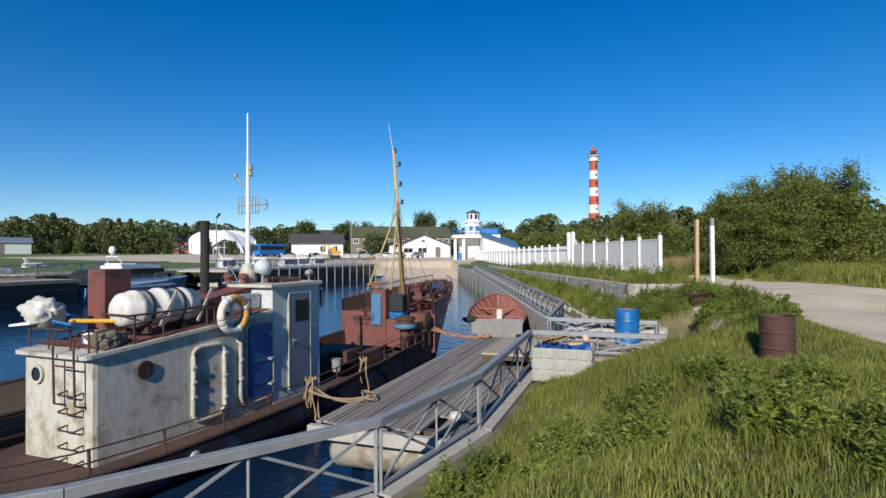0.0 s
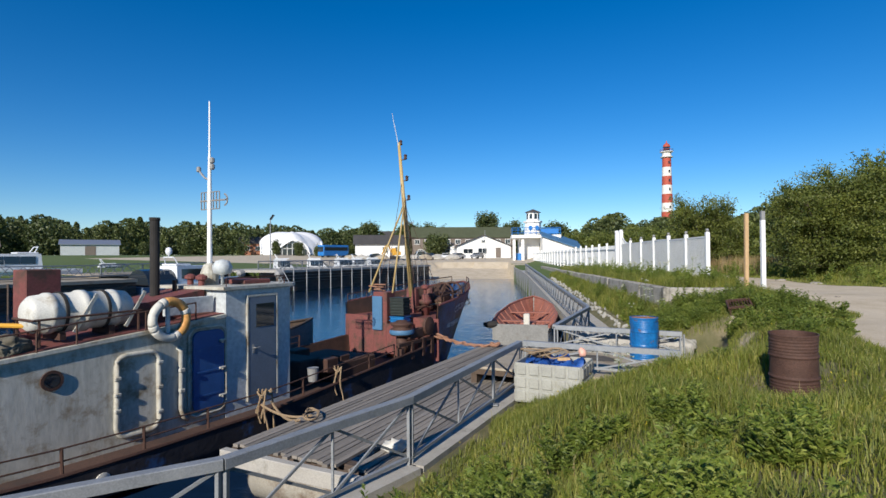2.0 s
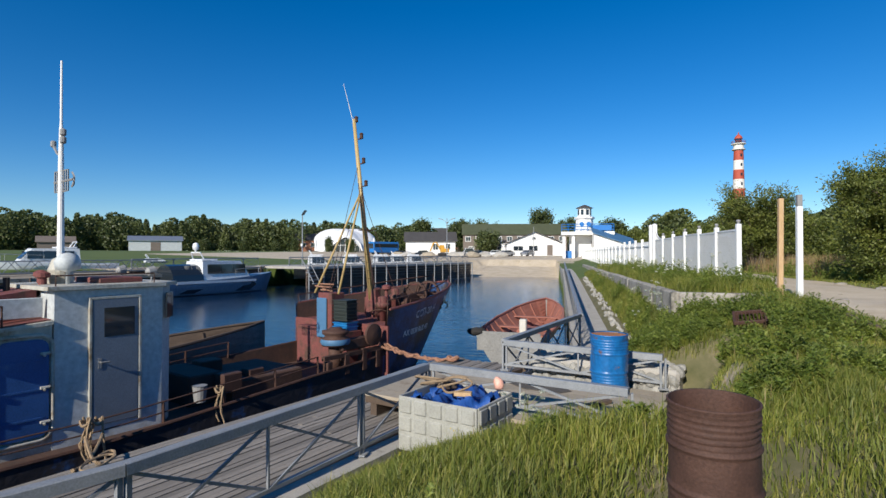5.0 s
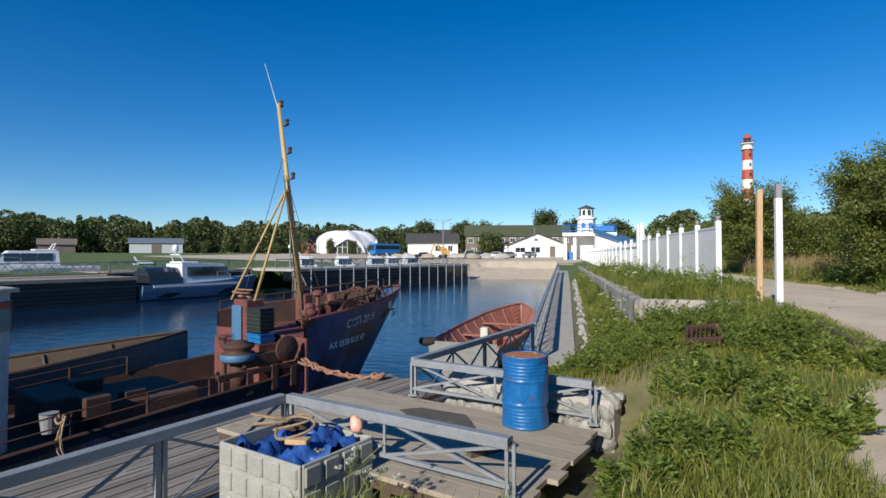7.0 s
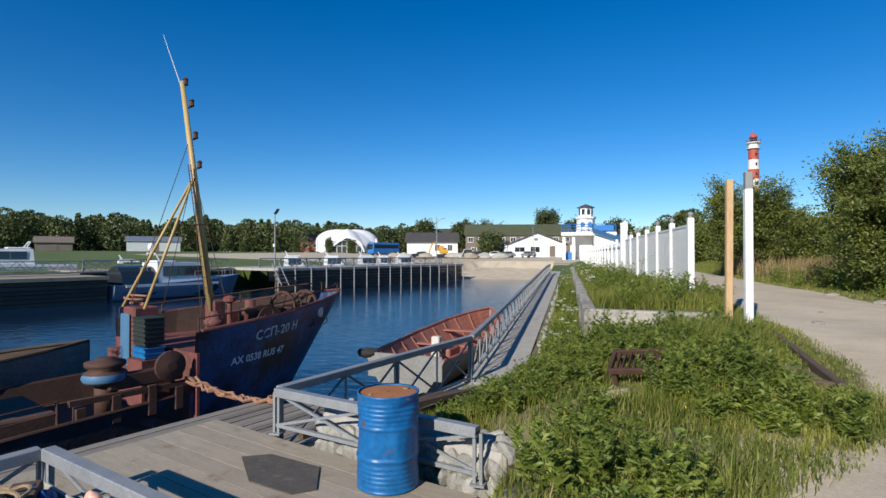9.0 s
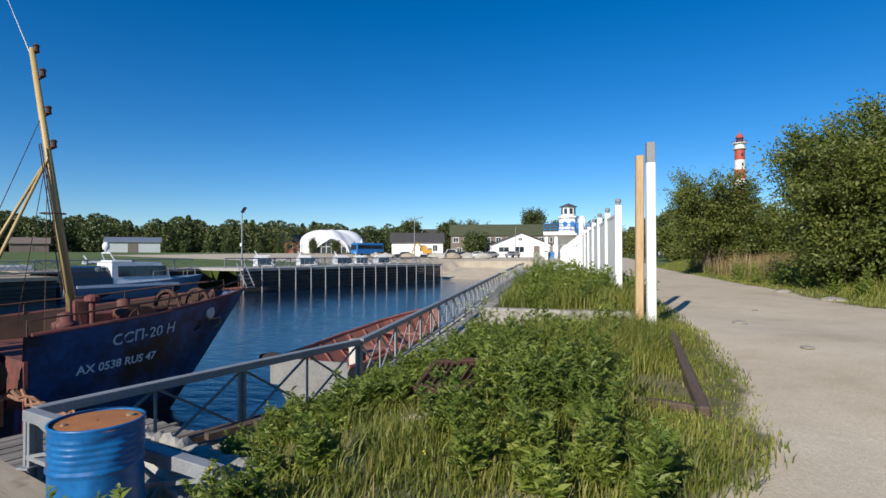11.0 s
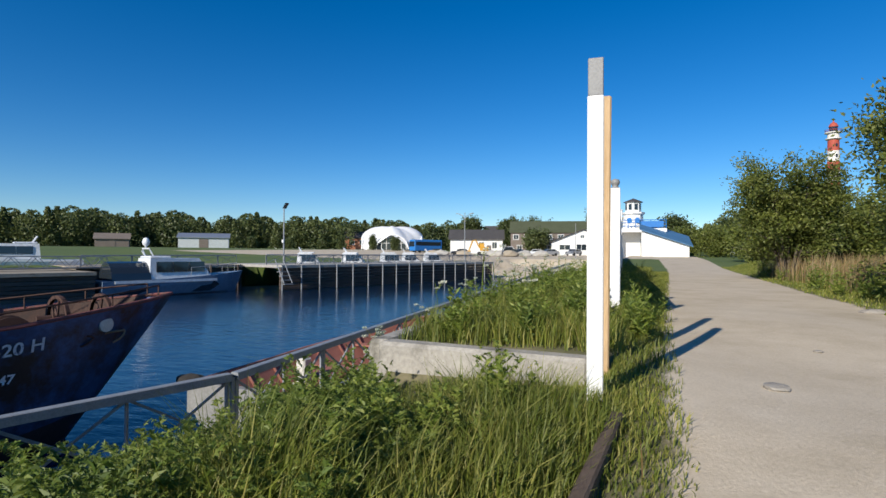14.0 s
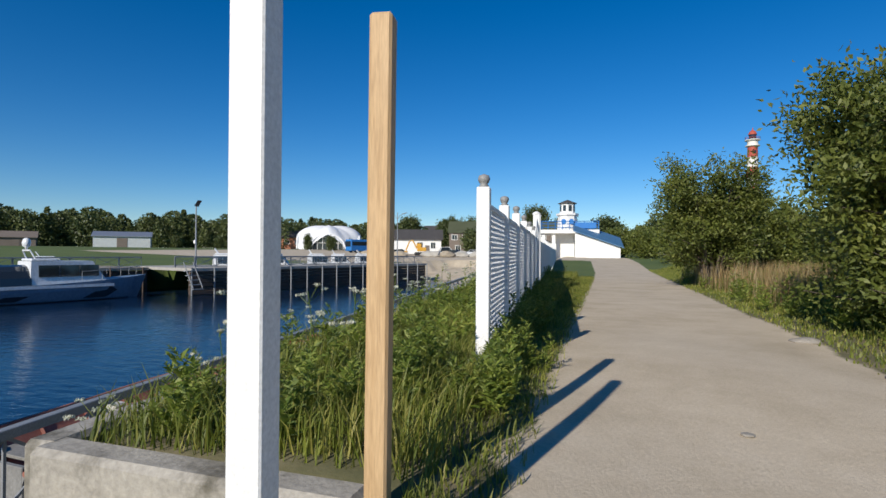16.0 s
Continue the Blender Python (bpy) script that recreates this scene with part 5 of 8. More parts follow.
# ---- red boat in the canal ----
def make_boat(m, L, label, hull_mat, inner_mat, wide=1.0, extras=True):
    t = thing("wooden_boat", label, "boat", m, "open boats")
    ss = np.linspace(0, 1, 16)
    def half(s, k):
        return float(np.interp(s, [0, 0.15, 0.45, 0.75, 0.92, 1], [1.05, 1.2, 1.28, 1.0, 0.5, 0.03])) * wide * (0.72 + 0.28 * k)
    def top(s):
        return -1.42 + 0.55 * s ** 2
    for nm, off, mat, lab in (("hull", 0.0, hull_mat, ""), ("inner_skin", 0.05, inner_mat, "worn inner planking")):
        bm = BM()
        rings = []
        for s in ss:
            r = []
            for k in np.linspace(1, 0, 7):
                z = top(s) - (1.15 - off * 5) * (1 - k) ** 0.9
                r.append(Vector((max(half(s, k) * (k ** 0.35 if k > 0 else 0) - off, 0), s * L + (0.04 if off else 0), z)))
            rings.append(r + [Vector((-p.x, p.y, p.z)) for p in r[::-1][1:]])
        loft(bm, rings, cap=nm == "hull")
        if nm == "hull":
            bm.faces.ensure_lookup_table()
        part(nm, bm, mat, t, lab)
    for side in (1, -1):
        bm = BM()
        pipe(bm, [Vector((side * (half(s, 1) - 0.02), s * L, top(s) + 0.02)) for s in ss], 0.04, 6)
        part("gunwale", bm, inner_mat, t)
    for s in np.linspace(0.1, 0.88, 9):
        bm = BM()
        pipe(bm, [Vector((half(s, k) * k ** 0.35 - 0.07, s * L, top(s) - 0.9 * (1 - k) ** 0.9)) for k in np.linspace(0.98, 0.1, 7)] + [Vector((-(half(s, k) * k ** 0.35 - 0.07), s * L, top(s) - 0.9 * (1 - k) ** 0.9)) for k in np.linspace(0.1, 0.98, 7)], 0.028, 4)
        part("rib", bm, inner_mat, t)
    for s in (0.12, 0.42, 0.68):
        bm = BM()
        box(bm, (0, s * L, top(s) - 0.25), (2 * half(s, 1) - 0.16, 0.32, 0.05), None, 0.01)
        part("thwart", bm, inner_mat if s > 0.2 else hull_mat, t)
    bm = BM()
    box(bm, (0, 0.03, -1.62), (2.0 * wide, 0.07, 0.6), None, 0.01)
    part("transom", bm, hull_mat, t, "transom board")
    if not extras:
        return t
    bm = BM()
    box(bm, (0.1, 1.9, -1.5), (0.24, 0.24, 0.75), None, 0.03)
    part("engine_post", bm, M_buoy_white, t, "pale post by the engine")
    bm = BM()
    box(bm, (0.1, 2.6, -1.75), (0.6, 0.9, 0.45), None, 0.04)
    part("engine_box", bm, M_boat_red, t)
    bm = BM()
    bmesh.ops.create_icosphere(bm, subdivisions=2, radius=0.22)
    for v in bm.verts:
        v.co = Vector((v.co.x * 1.4, v.co.y, v.co.z * 0.6)) * (1 + 0.3 * noise.noise(v.co * 9)) + Vector((-1.05, 0.12, -1.35))
    part("stern_bundle", bm, M_black, t, "black bundle tied at the stern corner")
    return t


make_boat(pose(2.0, 20.95, 0, 0, 0, -5.5), 7.6, "open wooden boat with rusty red inside and grey peeling hull", M_boat_grey, M_boat_red)
make_boat(dock(-9.6, -8.75, 0.0, -1.5), 13.4, "long dark open barge moored outside the fishing vessel", M_boat_grey, M_wood_brown, 0.95, False)
bm = BM()
for k in range(4):
    beam(bm, (4 - 1.3 + 0.35 * k, 14.9 + 0.5 * k, -1.3 + 0.03 * k), (4 - 0.3 + 0.25 * k, 17.3 + 0.2 * k, -1.28), 0.1, 0.08)
solo("timber_rack", bm, M_wood_brown, "loose old timbers laid beside the red boat", "timber", None)


# ---- drums and tank ----
def make_drum(name, r, h, mat, lid, label, m, dents, seed, plug, is_open=False):
    t = thing(name, label, "drum", m, "steel drums")
    bm = BM()
    prof = [(r * 0.97, 0.0), (r * 1.02, 0.005), (r * 1.02, 0.02)]
    z = 0.03
    hoops = (0.335, 0.665)
    for i in range(64):
        z = h * (0.03 + 0.94 * i / 63)
        f = z / h
        rr = r
        for c in hoops:
            rr += 0.018 * max(0, 1 - abs(f - c) / 0.022)
        for lo, hi in ((0.06, 0.3), (0.7, 0.94)):
            if lo < f < hi:
                rr += 0.006 * math.sin((f - lo) / (hi - lo) * 5 * 2 * math.pi)
        prof.append((rr, z))
    prof += [(r * 1.02, h * 0.985), (r * 1.02, h), (r * 0.975, h)]
    lathe(bm, prof, 48, None, False)
    for v in bm.verts:
        a = math.atan2(v.co.y, v.co.x)
        d = dents * max(0, noise.noise(Vector((math.cos(a) * 1.7 + seed, math.sin(a) * 1.7, v.co.z * 4)))) * (1 if h * 0.1 < v.co.z < h * 0.92 else 0.2)
        v.co.x *= 1 - d
        v.co.y *= 1 - d
    part("body", bm, mat, t, "", True)
    if is_open:
        bm = BM()
        lathe(bm, [(r * 0.975, h), (r * 0.965, h - 0.02), (r * 0.95, h * 0.5), (r * 0.94, h * 0.1), (0.01, h * 0.09)], 40, None, False)
        part("lining", bm, lid, t, "dark rusty inside of the open drum", True)
        return t
    bm = BM()
    lathe(bm, [(0.01, h - 0.012), (r * 0.6, h - 0.014), (r * 0.93, h - 0.018), (r * 0.98, h - 0.018), (r * 0.985, h - 0.03)], 40, None, False)
    bl = part("lid", bm, lid, t, "", True)
    for x, y, q in ((r * 0.68, 0.05, 0.03), (-r * 0.66, -0.04, 0.018)):
        bm = BM()
        lathe(bm, [(q, h - 0.016), (q, h - 0.004), (q * 0.6, h - 0.002)], 12, Matrix.Translation((x, y, 0)))
        part("bung", bm, plug, bl)
    return t


make_drum("oil_drum", 0.29, 0.88, M_blue_drum, M_rust_lid, "dented blue oil drum with a rusty orange lid", pose(4.585, 13.28, STAGE + 0.003, 0, 0, 40), 0.14, 3.1, M_rope)
make_drum("oil_drum", 0.228, 0.68, M_rust_dark, M_rust_dark, "open brown rusted oil drum standing in the grass", pose(4.83, 7.52, -0.37, 1.0, -1.0, 10), 0.08, 8.4, M_rust_dark, True)


def make_tank():
    t = thing("plastic_tank", "cut-down milky plastic tank full of blue tarpaulin and rope", "tank", dock(-0.49, 0.81, DECK - 0.02))
    L, W, H, th = 1.16, 0.92, 0.69, 0.03
    for c, s, nx, ax in (((0, -W / 2, H / 2), (L, th, H), 5, 0), ((0, W / 2, H / 2), (L, th, H), 5, 0), ((-L / 2, 0, H / 2), (th, W - th, H), 4, 1), ((L / 2, 0, H / 2), (th, W - th, H), 4, 1)):
        bm = BM()
        box(bm, c, s, None, 0.008)
        wallp = part("side_panel", bm, M_tank, t)
        out = Vector((0, math.copysign(0.02, c[1]), 0)) if ax == 0 else Vector((math.copysign(0.02, c[0]), 0, 0))
        ln = L if ax == 0 else W
        for i in range(nx):
            for j in range(3):
                q = -ln / 2 + ln * (i + 0.5) / nx
                z = H * (j + 0.5) / 3
                pc = Vector((q, c[1], z)) if ax == 0 else Vector((c[0], q, z))
                sz = (ln / nx - 0.05, 0.03, H / 3 - 0.05) if ax == 0 else (0.03, ln / nx - 0.05, H / 3 - 0.05)
                bm = BM()
                box(bm, pc + out, sz, None, 0.012)
                part("moulded_cell", bm, M_tank, wallp)
    bm = BM()
    box(bm, (0, 0, 0.02), (L, W, 0.04))
    part("floor_panel", bm, M_tank, t)
    return t


make_tank()


def crumple(bm, sx, sy, z0, amp, seed, n=26):
    vs = []
    for j in range(n + 1):
        row = []
        for i in range(n + 1):
            x, y = (i / n - 0.5) * sx, (j / n - 0.5) * sy
            p = Vector((x * 5 + seed, y * 5, seed * 0.3))
            z = z0 + amp * (noise.noise(p) + 0.6 * abs(noise.noise(p * 2.3)) - 0.4 * abs(noise.noise(p * 4.7)))
            row.append(bm.verts.new((x + 0.03 * noise.noise(p * 3), y + 0.03 * noise.noise(p * 3.3), z)))
        vs.append(row)
    for j in range(n):
        for i in range(n):
            bm.faces.new((vs[j][i], vs[j][i + 1], vs[j + 1][i + 1], vs[j + 1][i]))


bm = BM()
crumple(bm, 1.08, 0.84, 0.0, 0.24, 3.0)
solo("tarpaulin", bm, M_tarp_blue, "crumpled bright blue tarpaulin stuffed in the tank", "tarpaulin", dock(-0.49, 0.81, DECK + 0.6), smooth=True)
bm = BM()
for k in range(4):
    c = Vector((0.05 - 0.15 * k, -0.1 + 0.12 * (k % 2), 0.14))
    pipe(bm, [c + Vector((0.2 * math.cos(q) + 0.04 * math.sin(2 * q + k), 0.17 * math.sin(q), 0.05 + 0.06 * math.sin(q + k))) for q in np.linspace(0, 7.5, 24)], 0.014, 5)
solo("rope_coil", bm, M_rope, "loose loops of tan rope on the tarpaulin", "rope", dock(-0.49, 0.81, DECK + 0.62), "ropes")
bm = BM()
box(bm, (0.22, -0.18, 0.12), (0.22, 0.12, 0.05), Matrix.Rotation(0.4, 3, "Z"), 0.008)
solo("timber_offcut", bm, M_pine, "pale timber offcut on the blue tarpaulin", "board", dock(-0.49, 0.81, DECK + 0.62))
bm = BM()
box(bm, (-0.3, 0.22, 0.12), (0.3, 0.2, 0.1), Matrix.Rotation(-0.5, 3, "Z"), 0.01)
solo("cardboard_piece", bm, M_wood_brown, "brown board end sticking out of the tank", "board", dock(-0.49, 0.81, DECK + 0.6))
# irregular lump standing for a piece of pink cloth on the rim
bm = BM()
bmesh.ops.create_icosphere(bm, subdivisions=3, radius=0.075)
for v in bm.verts:
    v.co = Vector((v.co.x, v.co.y * 0.8, v.co.z * 1.25)) * (1 + 0.55 * noise.noise(v.co * 9) - 0.2 * abs(noise.noise(v.co * 22)))
solo("pink_cloth", bm, M_pink, "irregular piece of faded pink cloth at the tank's rim", "float", dock(-0.1, 1.22, DECK + 0.78, 20), smooth=True)
bm = BM()
bmesh.ops.create_icosphere(bm, subdivisions=3, radius=0.14)
for v in bm.verts:
    v.co = Vector((v.co.x * 1.5, v.co.y * 1.1, max(v.co.z, -0.06) * 0.9)) * (1 + 0.6 * noise.noise(v.co * 14))
solo("white_rag", bm, M_buoy_white, "crumpled white rag lying on the deck planks", "rag", dock(-4.0, -0.38, DECK + 0.05) @ Matrix.Diagonal((0.8, 0.8, 0.8, 1)), smooth=True)


# ---- fence, posts, kerb timbers, drain cover ----
def make_fence():
    a0, a1 = Vector((8.53, 21.2, 0)), Vector((7.84, 33.16, 0))
    n = 6
    dirv = (a1 - a0).normalized()
    yaw = math.degrees(math.atan2(-dirv.x, dirv.y))
    L = (a1 - a0).length / n
    for i in range(n):
        p = a0.lerp(a1, i / n)
        z = float(ground_z(p.x, p.y))
        high = i == n - 1
        t = thing("fence_panel", "white lattice fence panel " + ("with a swooping top beside tall posts" if high else "between posts with round caps"), "fence", pose(p.x, p.y, z, 0, 0, yaw), "white fence")
        top = 1.82
        bm = BM()
        box(bm, (0, 0, top / 2 + 0.0), (0.13, 0.13, top), None, 0.008)
        post = part("post", bm, M_white, t)
        bm = BM()
        lathe(bm, [(0.045, top), (0.05, top + 0.015), (0.035, top + 0.03), (0.05, top + 0.05), (0.062, top + 0.08), (0.05, top + 0.115), (0.01, top + 0.13)], 14)
        part("cap", bm, M_grey_metal, post, "grey ball cap", True)
        zb, zt = 0.22, 1.66
        for zz in (zb, zt):
            bm = BM()
            box(bm, (0, L / 2, zz), (0.045, L - 0.14, 0.05))
            part("frame_rail", bm, M_white, t)
        for yy in (0.09, L - 0.09):
            bm = BM()
            box(bm, (0, yy, (zb + zt) / 2), (0.04, 0.04, zt - zb))
            part("frame_stile", bm, M_white, t)
        for sgn in (1, -1):
            bm = BM()
            y0, y1 = 0.1, L - 0.1
            h = zt - zb
            step = 0.115
            k = -h
            while k < (y1 - y0):
                ya, za = y0 + k, zb
                yb, zb2 = y0 + k + h, zt
                if ya < y0:
                    za += y0 - ya
                    ya = y0
                if yb > y1:
                    zb2 -= yb - y1
                    yb = y1
                if yb - ya > 0.03:
                    if sgn < 0:
                        A, B = Vector((-0.008, y1 + y0 - ya, za)), Vector((-0.008, y1 + y0 - yb, zb2))
                    else:
                        A, B = Vector((0.008, ya, za)), Vector((0.008, yb, zb2))
                    d = (B - A).to_track_quat("Y", "X").to_matrix()
                    box(bm, (A + B) / 2, (0.045, (B - A).length, 0.01), d)
                k += step
            part("lattice", bm, M_white, t, "thin crossing lattice slats")
        if high:
            bm = BM()
            pts = [(0, 0.08 + (L - 0.16) * q, zt + 0.03 + 0.62 * q ** 3) for q in np.linspace(0, 1, 12)]
            loft(bm, [[Vector(p) + Vector((-0.02, 0, -0.04)), Vector(p) + Vector((0.02, 0, -0.04)), Vector(p) + Vector((0.02, 0, 0.02)), Vector(p) + Vector((-0.02, 0, 0.02))] for p in pts], closed=True)
            for q in np.linspace(0.45, 0.95, 9):
                tube(bm, (0, 0.08 + (L - 0.16) * q, zt), (0, 0.08 + (L - 0.16) * q, zt + 0.62 * q ** 3), 0.012, seg=4)
            part("swept_top", bm, M_white, t)
    # tall gate posts
    for k, dy in enumerate((0.0, 0.95)):
        p = a1 + dirv * dy
        bm = BM()
        h = 2.42
        box(bm, (0, 0, h / 2), (0.2, 0.2, h), None, 0.01)
        tpost = thing("gate_post", "tall square white gate post with a rounded cap", "post", pose(p.x, p.y, float(ground_z(p.x, p.y)), 0, 0, yaw), "gate posts")
        part("shaft", bm, M_white, tpost)
        bm = BM()
        lathe(bm, [(0.13, h), (0.13, h + 0.03), (0.09, h + 0.06), (0.03, h + 0.09)], 12)
        part("cap", bm, M_white, tpost)
    # plain board fence beyond
    b0, b1 = a1 + dirv * 1.2, Vector((4.6, 92, 0))
    d2 = (b1 - b0).normalized()
    yaw2 = math.degrees(math.atan2(-d2.x, d2.y))
    m = 24
    L2 = (b1 - b0).length / m
    base = None
    for i in range(m):
        p = b0.lerp(b1, i / m)
        mat4 = pose(p.x, p.y, 0.02, 0, 0, yaw2)
        if base is None:
            base = thing("fence_panel", "white close-boarded fence panel beside the sandy track", "fence", mat4, "white fence")
            bm = BM()
            box(bm, (0, 0, 0.95), (0.13, 0.13, 1.9), None, 0.008)
            part("post", bm, M_white, base)
            for zz in (0.4, 1.5):
                bm = BM()
                box(bm, (0, L2 / 2, zz), (0.04, L2 - 0.13, 0.07))
                part("rail", bm, M_white, base)
            nb = 15
            for k in range(nb):
                bm = BM()
                box(bm, (0.03, 0.12 + (L2 - 0.24) * k / (nb - 1), 0.95), (0.018, 0.115, 1.55))
                part("board", bm, M_white, base)
        else:
            copy_thing(base, mat4)


make_fence()
t = thing("white_post", "tall white square post with a grey steel top", "post", pose(8.675, 17.27, -0.05, 0, 0, 4), "loose posts")
bm = BM()
box(bm, (0, 0, 1.075), (0.105, 0.105, 2.15), None, 0.006)
part("shaft", bm, M_white, t)
bm = BM()
box(bm, (0, 0, 2.275), (0.098, 0.098, 0.25), None, 0.004)
part("steel_top", bm, M_grey_metal, t, "bare grey steel top")
bm = BM()
box(bm, (0, 0, 1.185), (0.105, 0.105, 2.37), None, 0.012)
solo("pine_post", bm, M_pine, "bare pine post with knots beside the white post", "post", pose(8.63, 18.27, 0.0, 0.3, 0.4, 6), "loose posts")
for (x0, y0, x1, y1, dz) in ((8.63, 14.06, 8.84, 16.9, 0.0), (8.58, 14.1, 7.55, 14.42, 0.0)):
    z0, z1 = float(ground_z(x0, y0)), float(ground_z(x1, y1))
    bm = BM()
    A, B = Vector((x0, y0, max(z0, -0.11) + dz)), Vector((x1, y1, z1 + 0.01))
    box(bm, (0, 0, 0), (0.075, (B - A).length, 0.14), None, 0.012)
    solo("edging_timber", bm, M_wood_brown, "weathered dark edging timber between grass and track", "timber", Matrix.Translation((A + B) / 2) @ (B - A).to_track_quat("Y", "Z").to_matrix().to_4x4(), "edging timbers")

t = thing("drain_cover", "rusty square steel grate propped in the weeds", "grate", pose(6.89, 14.3, 0.04, 20, -7, -14) @ Matrix.Diagonal((0.8, 0.8, 0.8, 1)))
bm = BM()
for x, y, sx, sy in ((0, -0.24, 0.62, 0.05), (0, 0.24, 0.62, 0.05), (-0.29, 0, 0.05, 0.46), (0.29, 0, 0.05, 0.46)):
    box(bm, (x, y, 0), (sx, sy, 0.07), None, 0.005)
part("rim", bm, M_rust_dark, t)
for i in range(7):
    bm = BM()
    box(bm, (-0.21 + 0.07 * i, 0, 0), (0.018, 0.44, 0.04))
    part("bar", bm, M_rust_dark, t)
for x in (-0.25, 0.25):
    for y in (-0.2, 0.2):
        bm = BM()
        box(bm, (x, y, -0.18), (0.06, 0.06, 0.34))
        part("foot", bm, M_rust_dark, t)


def rock(seed, s):
    bm = BM()
    bmesh.ops.create_icosphere(bm, subdivisions=2, radius=s)
    for v in bm.verts:
        v.co = Vector((v.co.x * 1.2, v.co.y, v.co.z * 0.75)) * (1 + 0.35 * noise.noise(v.co / s * 1.1 + Vector((seed, seed * 2, 0))))
    return bm


def rocks():
    r = np.random.default_rng(5)
    kinds = []
    for k in range(5):
        me = bpy.data.meshes.new("stone")
        b = rock(k * 3.7, 0.11)
        b.to_mesh(me)
        b.free()
        me.materials.append(M_stone_white)
        kinds.append(me)
    pile = thing("stone_wall", "rough wall of whitewashed stones at the end of the stage", "wall", dock(2.74, 1.75, -1.4), kind="structure")
    bm = BM()
    box(bm, (0.0, 0.2, 0.25), (2.5, 0.5, 0.76), None, 0.05)
    part("mortar", bm, M_concrete, pile, "pale mortar body")
    for i in range(100):
        ob = new("stone", kinds[i % 5])
        ob.parent = pile
        row = i // 20
        ob.matrix_basis = pose(-1.2 + (i % 20) * 0.125 + r.uniform(-0.03, 0.03), (r.uniform(-0.08, -0.02) if i < 60 else 0.1 + 0.22 * (row - 3)), (0.06 + 0.2 * row if i < 60 else 0.6), r.uniform(0, 360), r.uniform(0, 360), r.uniform(0, 360))
    strip = thing("stone_edging", "row of whitewashed stones along the canal walkway", "stones", pose(0, 0, 0), kind="structure")
    for i in range(110):
        y = 19.3 + i * 0.22 + r.uniform(-0.06, 0.06)
        x = np.interp(y, SHORE_Y, SHORE_X) + 1.35 + r.uniform(-0.12, 0.14)
        ob = new("stone", kinds[i % 5])
        ob.parent = strip
        ob.matrix_basis = pose(x, y, float(ground_z(x, y)) + 0.04, r.uniform(0, 360), r.uniform(0, 360), r.uniform(0, 360)) @ Matrix.Diagonal((*(r.uniform(0.35, 0.85),) * 3, 1))
    for x, y, s in ((9.88, 18.2, 0.8), (9.97, 16.2, 0.5), (10.6, 20.1, 0.35), (12.6, 22.3, 1.8), (12.4, 24.5, 1.4), (5.1, 15.0, 0.9), (6.6, 15.0, 0.8), (7.62, 13.85, 1.1), (7.85, 14.1, 0.7), (7.5, 13.6, 0.6)):
        me = kinds[int(x * 7) % 5].copy()
        me.materials[0] = M_stone_grey
        ob = new("stone", me)
        tagged(ob, "flat grey stone lying on the ground", "stone", "loose stones")
        ob.matrix_world = pose(x, y, float(ground_z(x, y)) + 0.01, 0, 0, x * 100) @ Matrix.Diagonal((s, s, s * 0.5, 1))


rocks()


# ---- far shore: buildings, vehicles, boats, lamps ----
def face_to(x, y):
    """Turn about z that faces a front (towards -y) at the harbour's mouth."""
    return math.degrees(math.atan2(-(6 - x), -(8 - y))) * -1


def gable_house(name, label, x, y, w, d, eave, ridge, wall, roof, rz, windows=(), doors=(), over=0.4, ridge_along=True):
    """A pitched house; its front looks to -y before turning. windows and doors: (x, z, width, height) on the front."""
    t = thing(name, label, "house", pose(x, y, float(ground_z(x, y)), 0, 0, rz))
    bm = BM()
    if ridge_along:
        extrude_poly(bm, [(-w / 2, -d / 2, -0.3), (-w / 2, d / 2, -0.3), (-w / 2, d / 2, eave), (-w / 2, 0, ridge), (-w / 2, -d / 2, eave)], (w, 0, 0))
    else:
        extrude_poly(bm, [(-w / 2, -d / 2, -0.3), (w / 2, -d / 2, -0.3), (w / 2, -d / 2, eave), (0, -d / 2, ridge), (-w / 2, -d / 2, eave)], (0, d, 0))
    part("wall", bm, wall, t)
    for s in (-1, 1):
        bm = BM()
        if ridge_along:
            k = (ridge - eave) / (d / 2)
            a = [(-w / 2 - over, s * (d / 2 + over), eave - k * over + 0.04), (-w / 2 - over, 0, ridge + 0.04), (-w / 2 - over, 0, ridge + 0.2), (-w / 2 - over, s * (d / 2 + over), eave - k * over + 0.2)]
            extrude_poly(bm, a, (w + 2 * over, 0, 0))
        else:
            k = (ridge - eave) / (w / 2)
            a = [(s * (w / 2 + over), -d / 2 - over, eave - k * over + 0.04), (0, -d / 2 - over, ridge + 0.04), (0, -d / 2 - over, ridge + 0.2), (s * (w / 2 + over), -d / 2 - over, eave - k * over + 0.2)]
            extrude_poly(bm, a, (0, d + 2 * over, 0))
        part("roof", bm, roof, t)
    for wx, wz, ww, wh in windows:
        bm = BM()
        for sx, sz, qx, qz in ((0, wh / 2, ww + 0.2, 0.12), (0, -wh / 2, ww + 0.2, 0.12), (-ww / 2, 0, 0.12, wh), (ww / 2, 0, 0.12, wh), (0, 0, 0.07, wh)):
            box(bm, (wx + sx, -d / 2 - 0.04, wz + sz), (qx, 0.1, qz))
        wnd = part("window", bm, M_white, t)
        bm = BM()
        box(bm, (wx, -d / 2 - 0.015, wz), (ww, 0.03, wh))
        part("pane", bm, M_glass, wnd)
    for wx, ww, wh in doors:
        bm = BM()
        box(bm, (wx, -d / 2 - 0.03, wh / 2), (ww, 0.06, wh))
        part("door", bm, M_siding, t, "brown door")
    return t


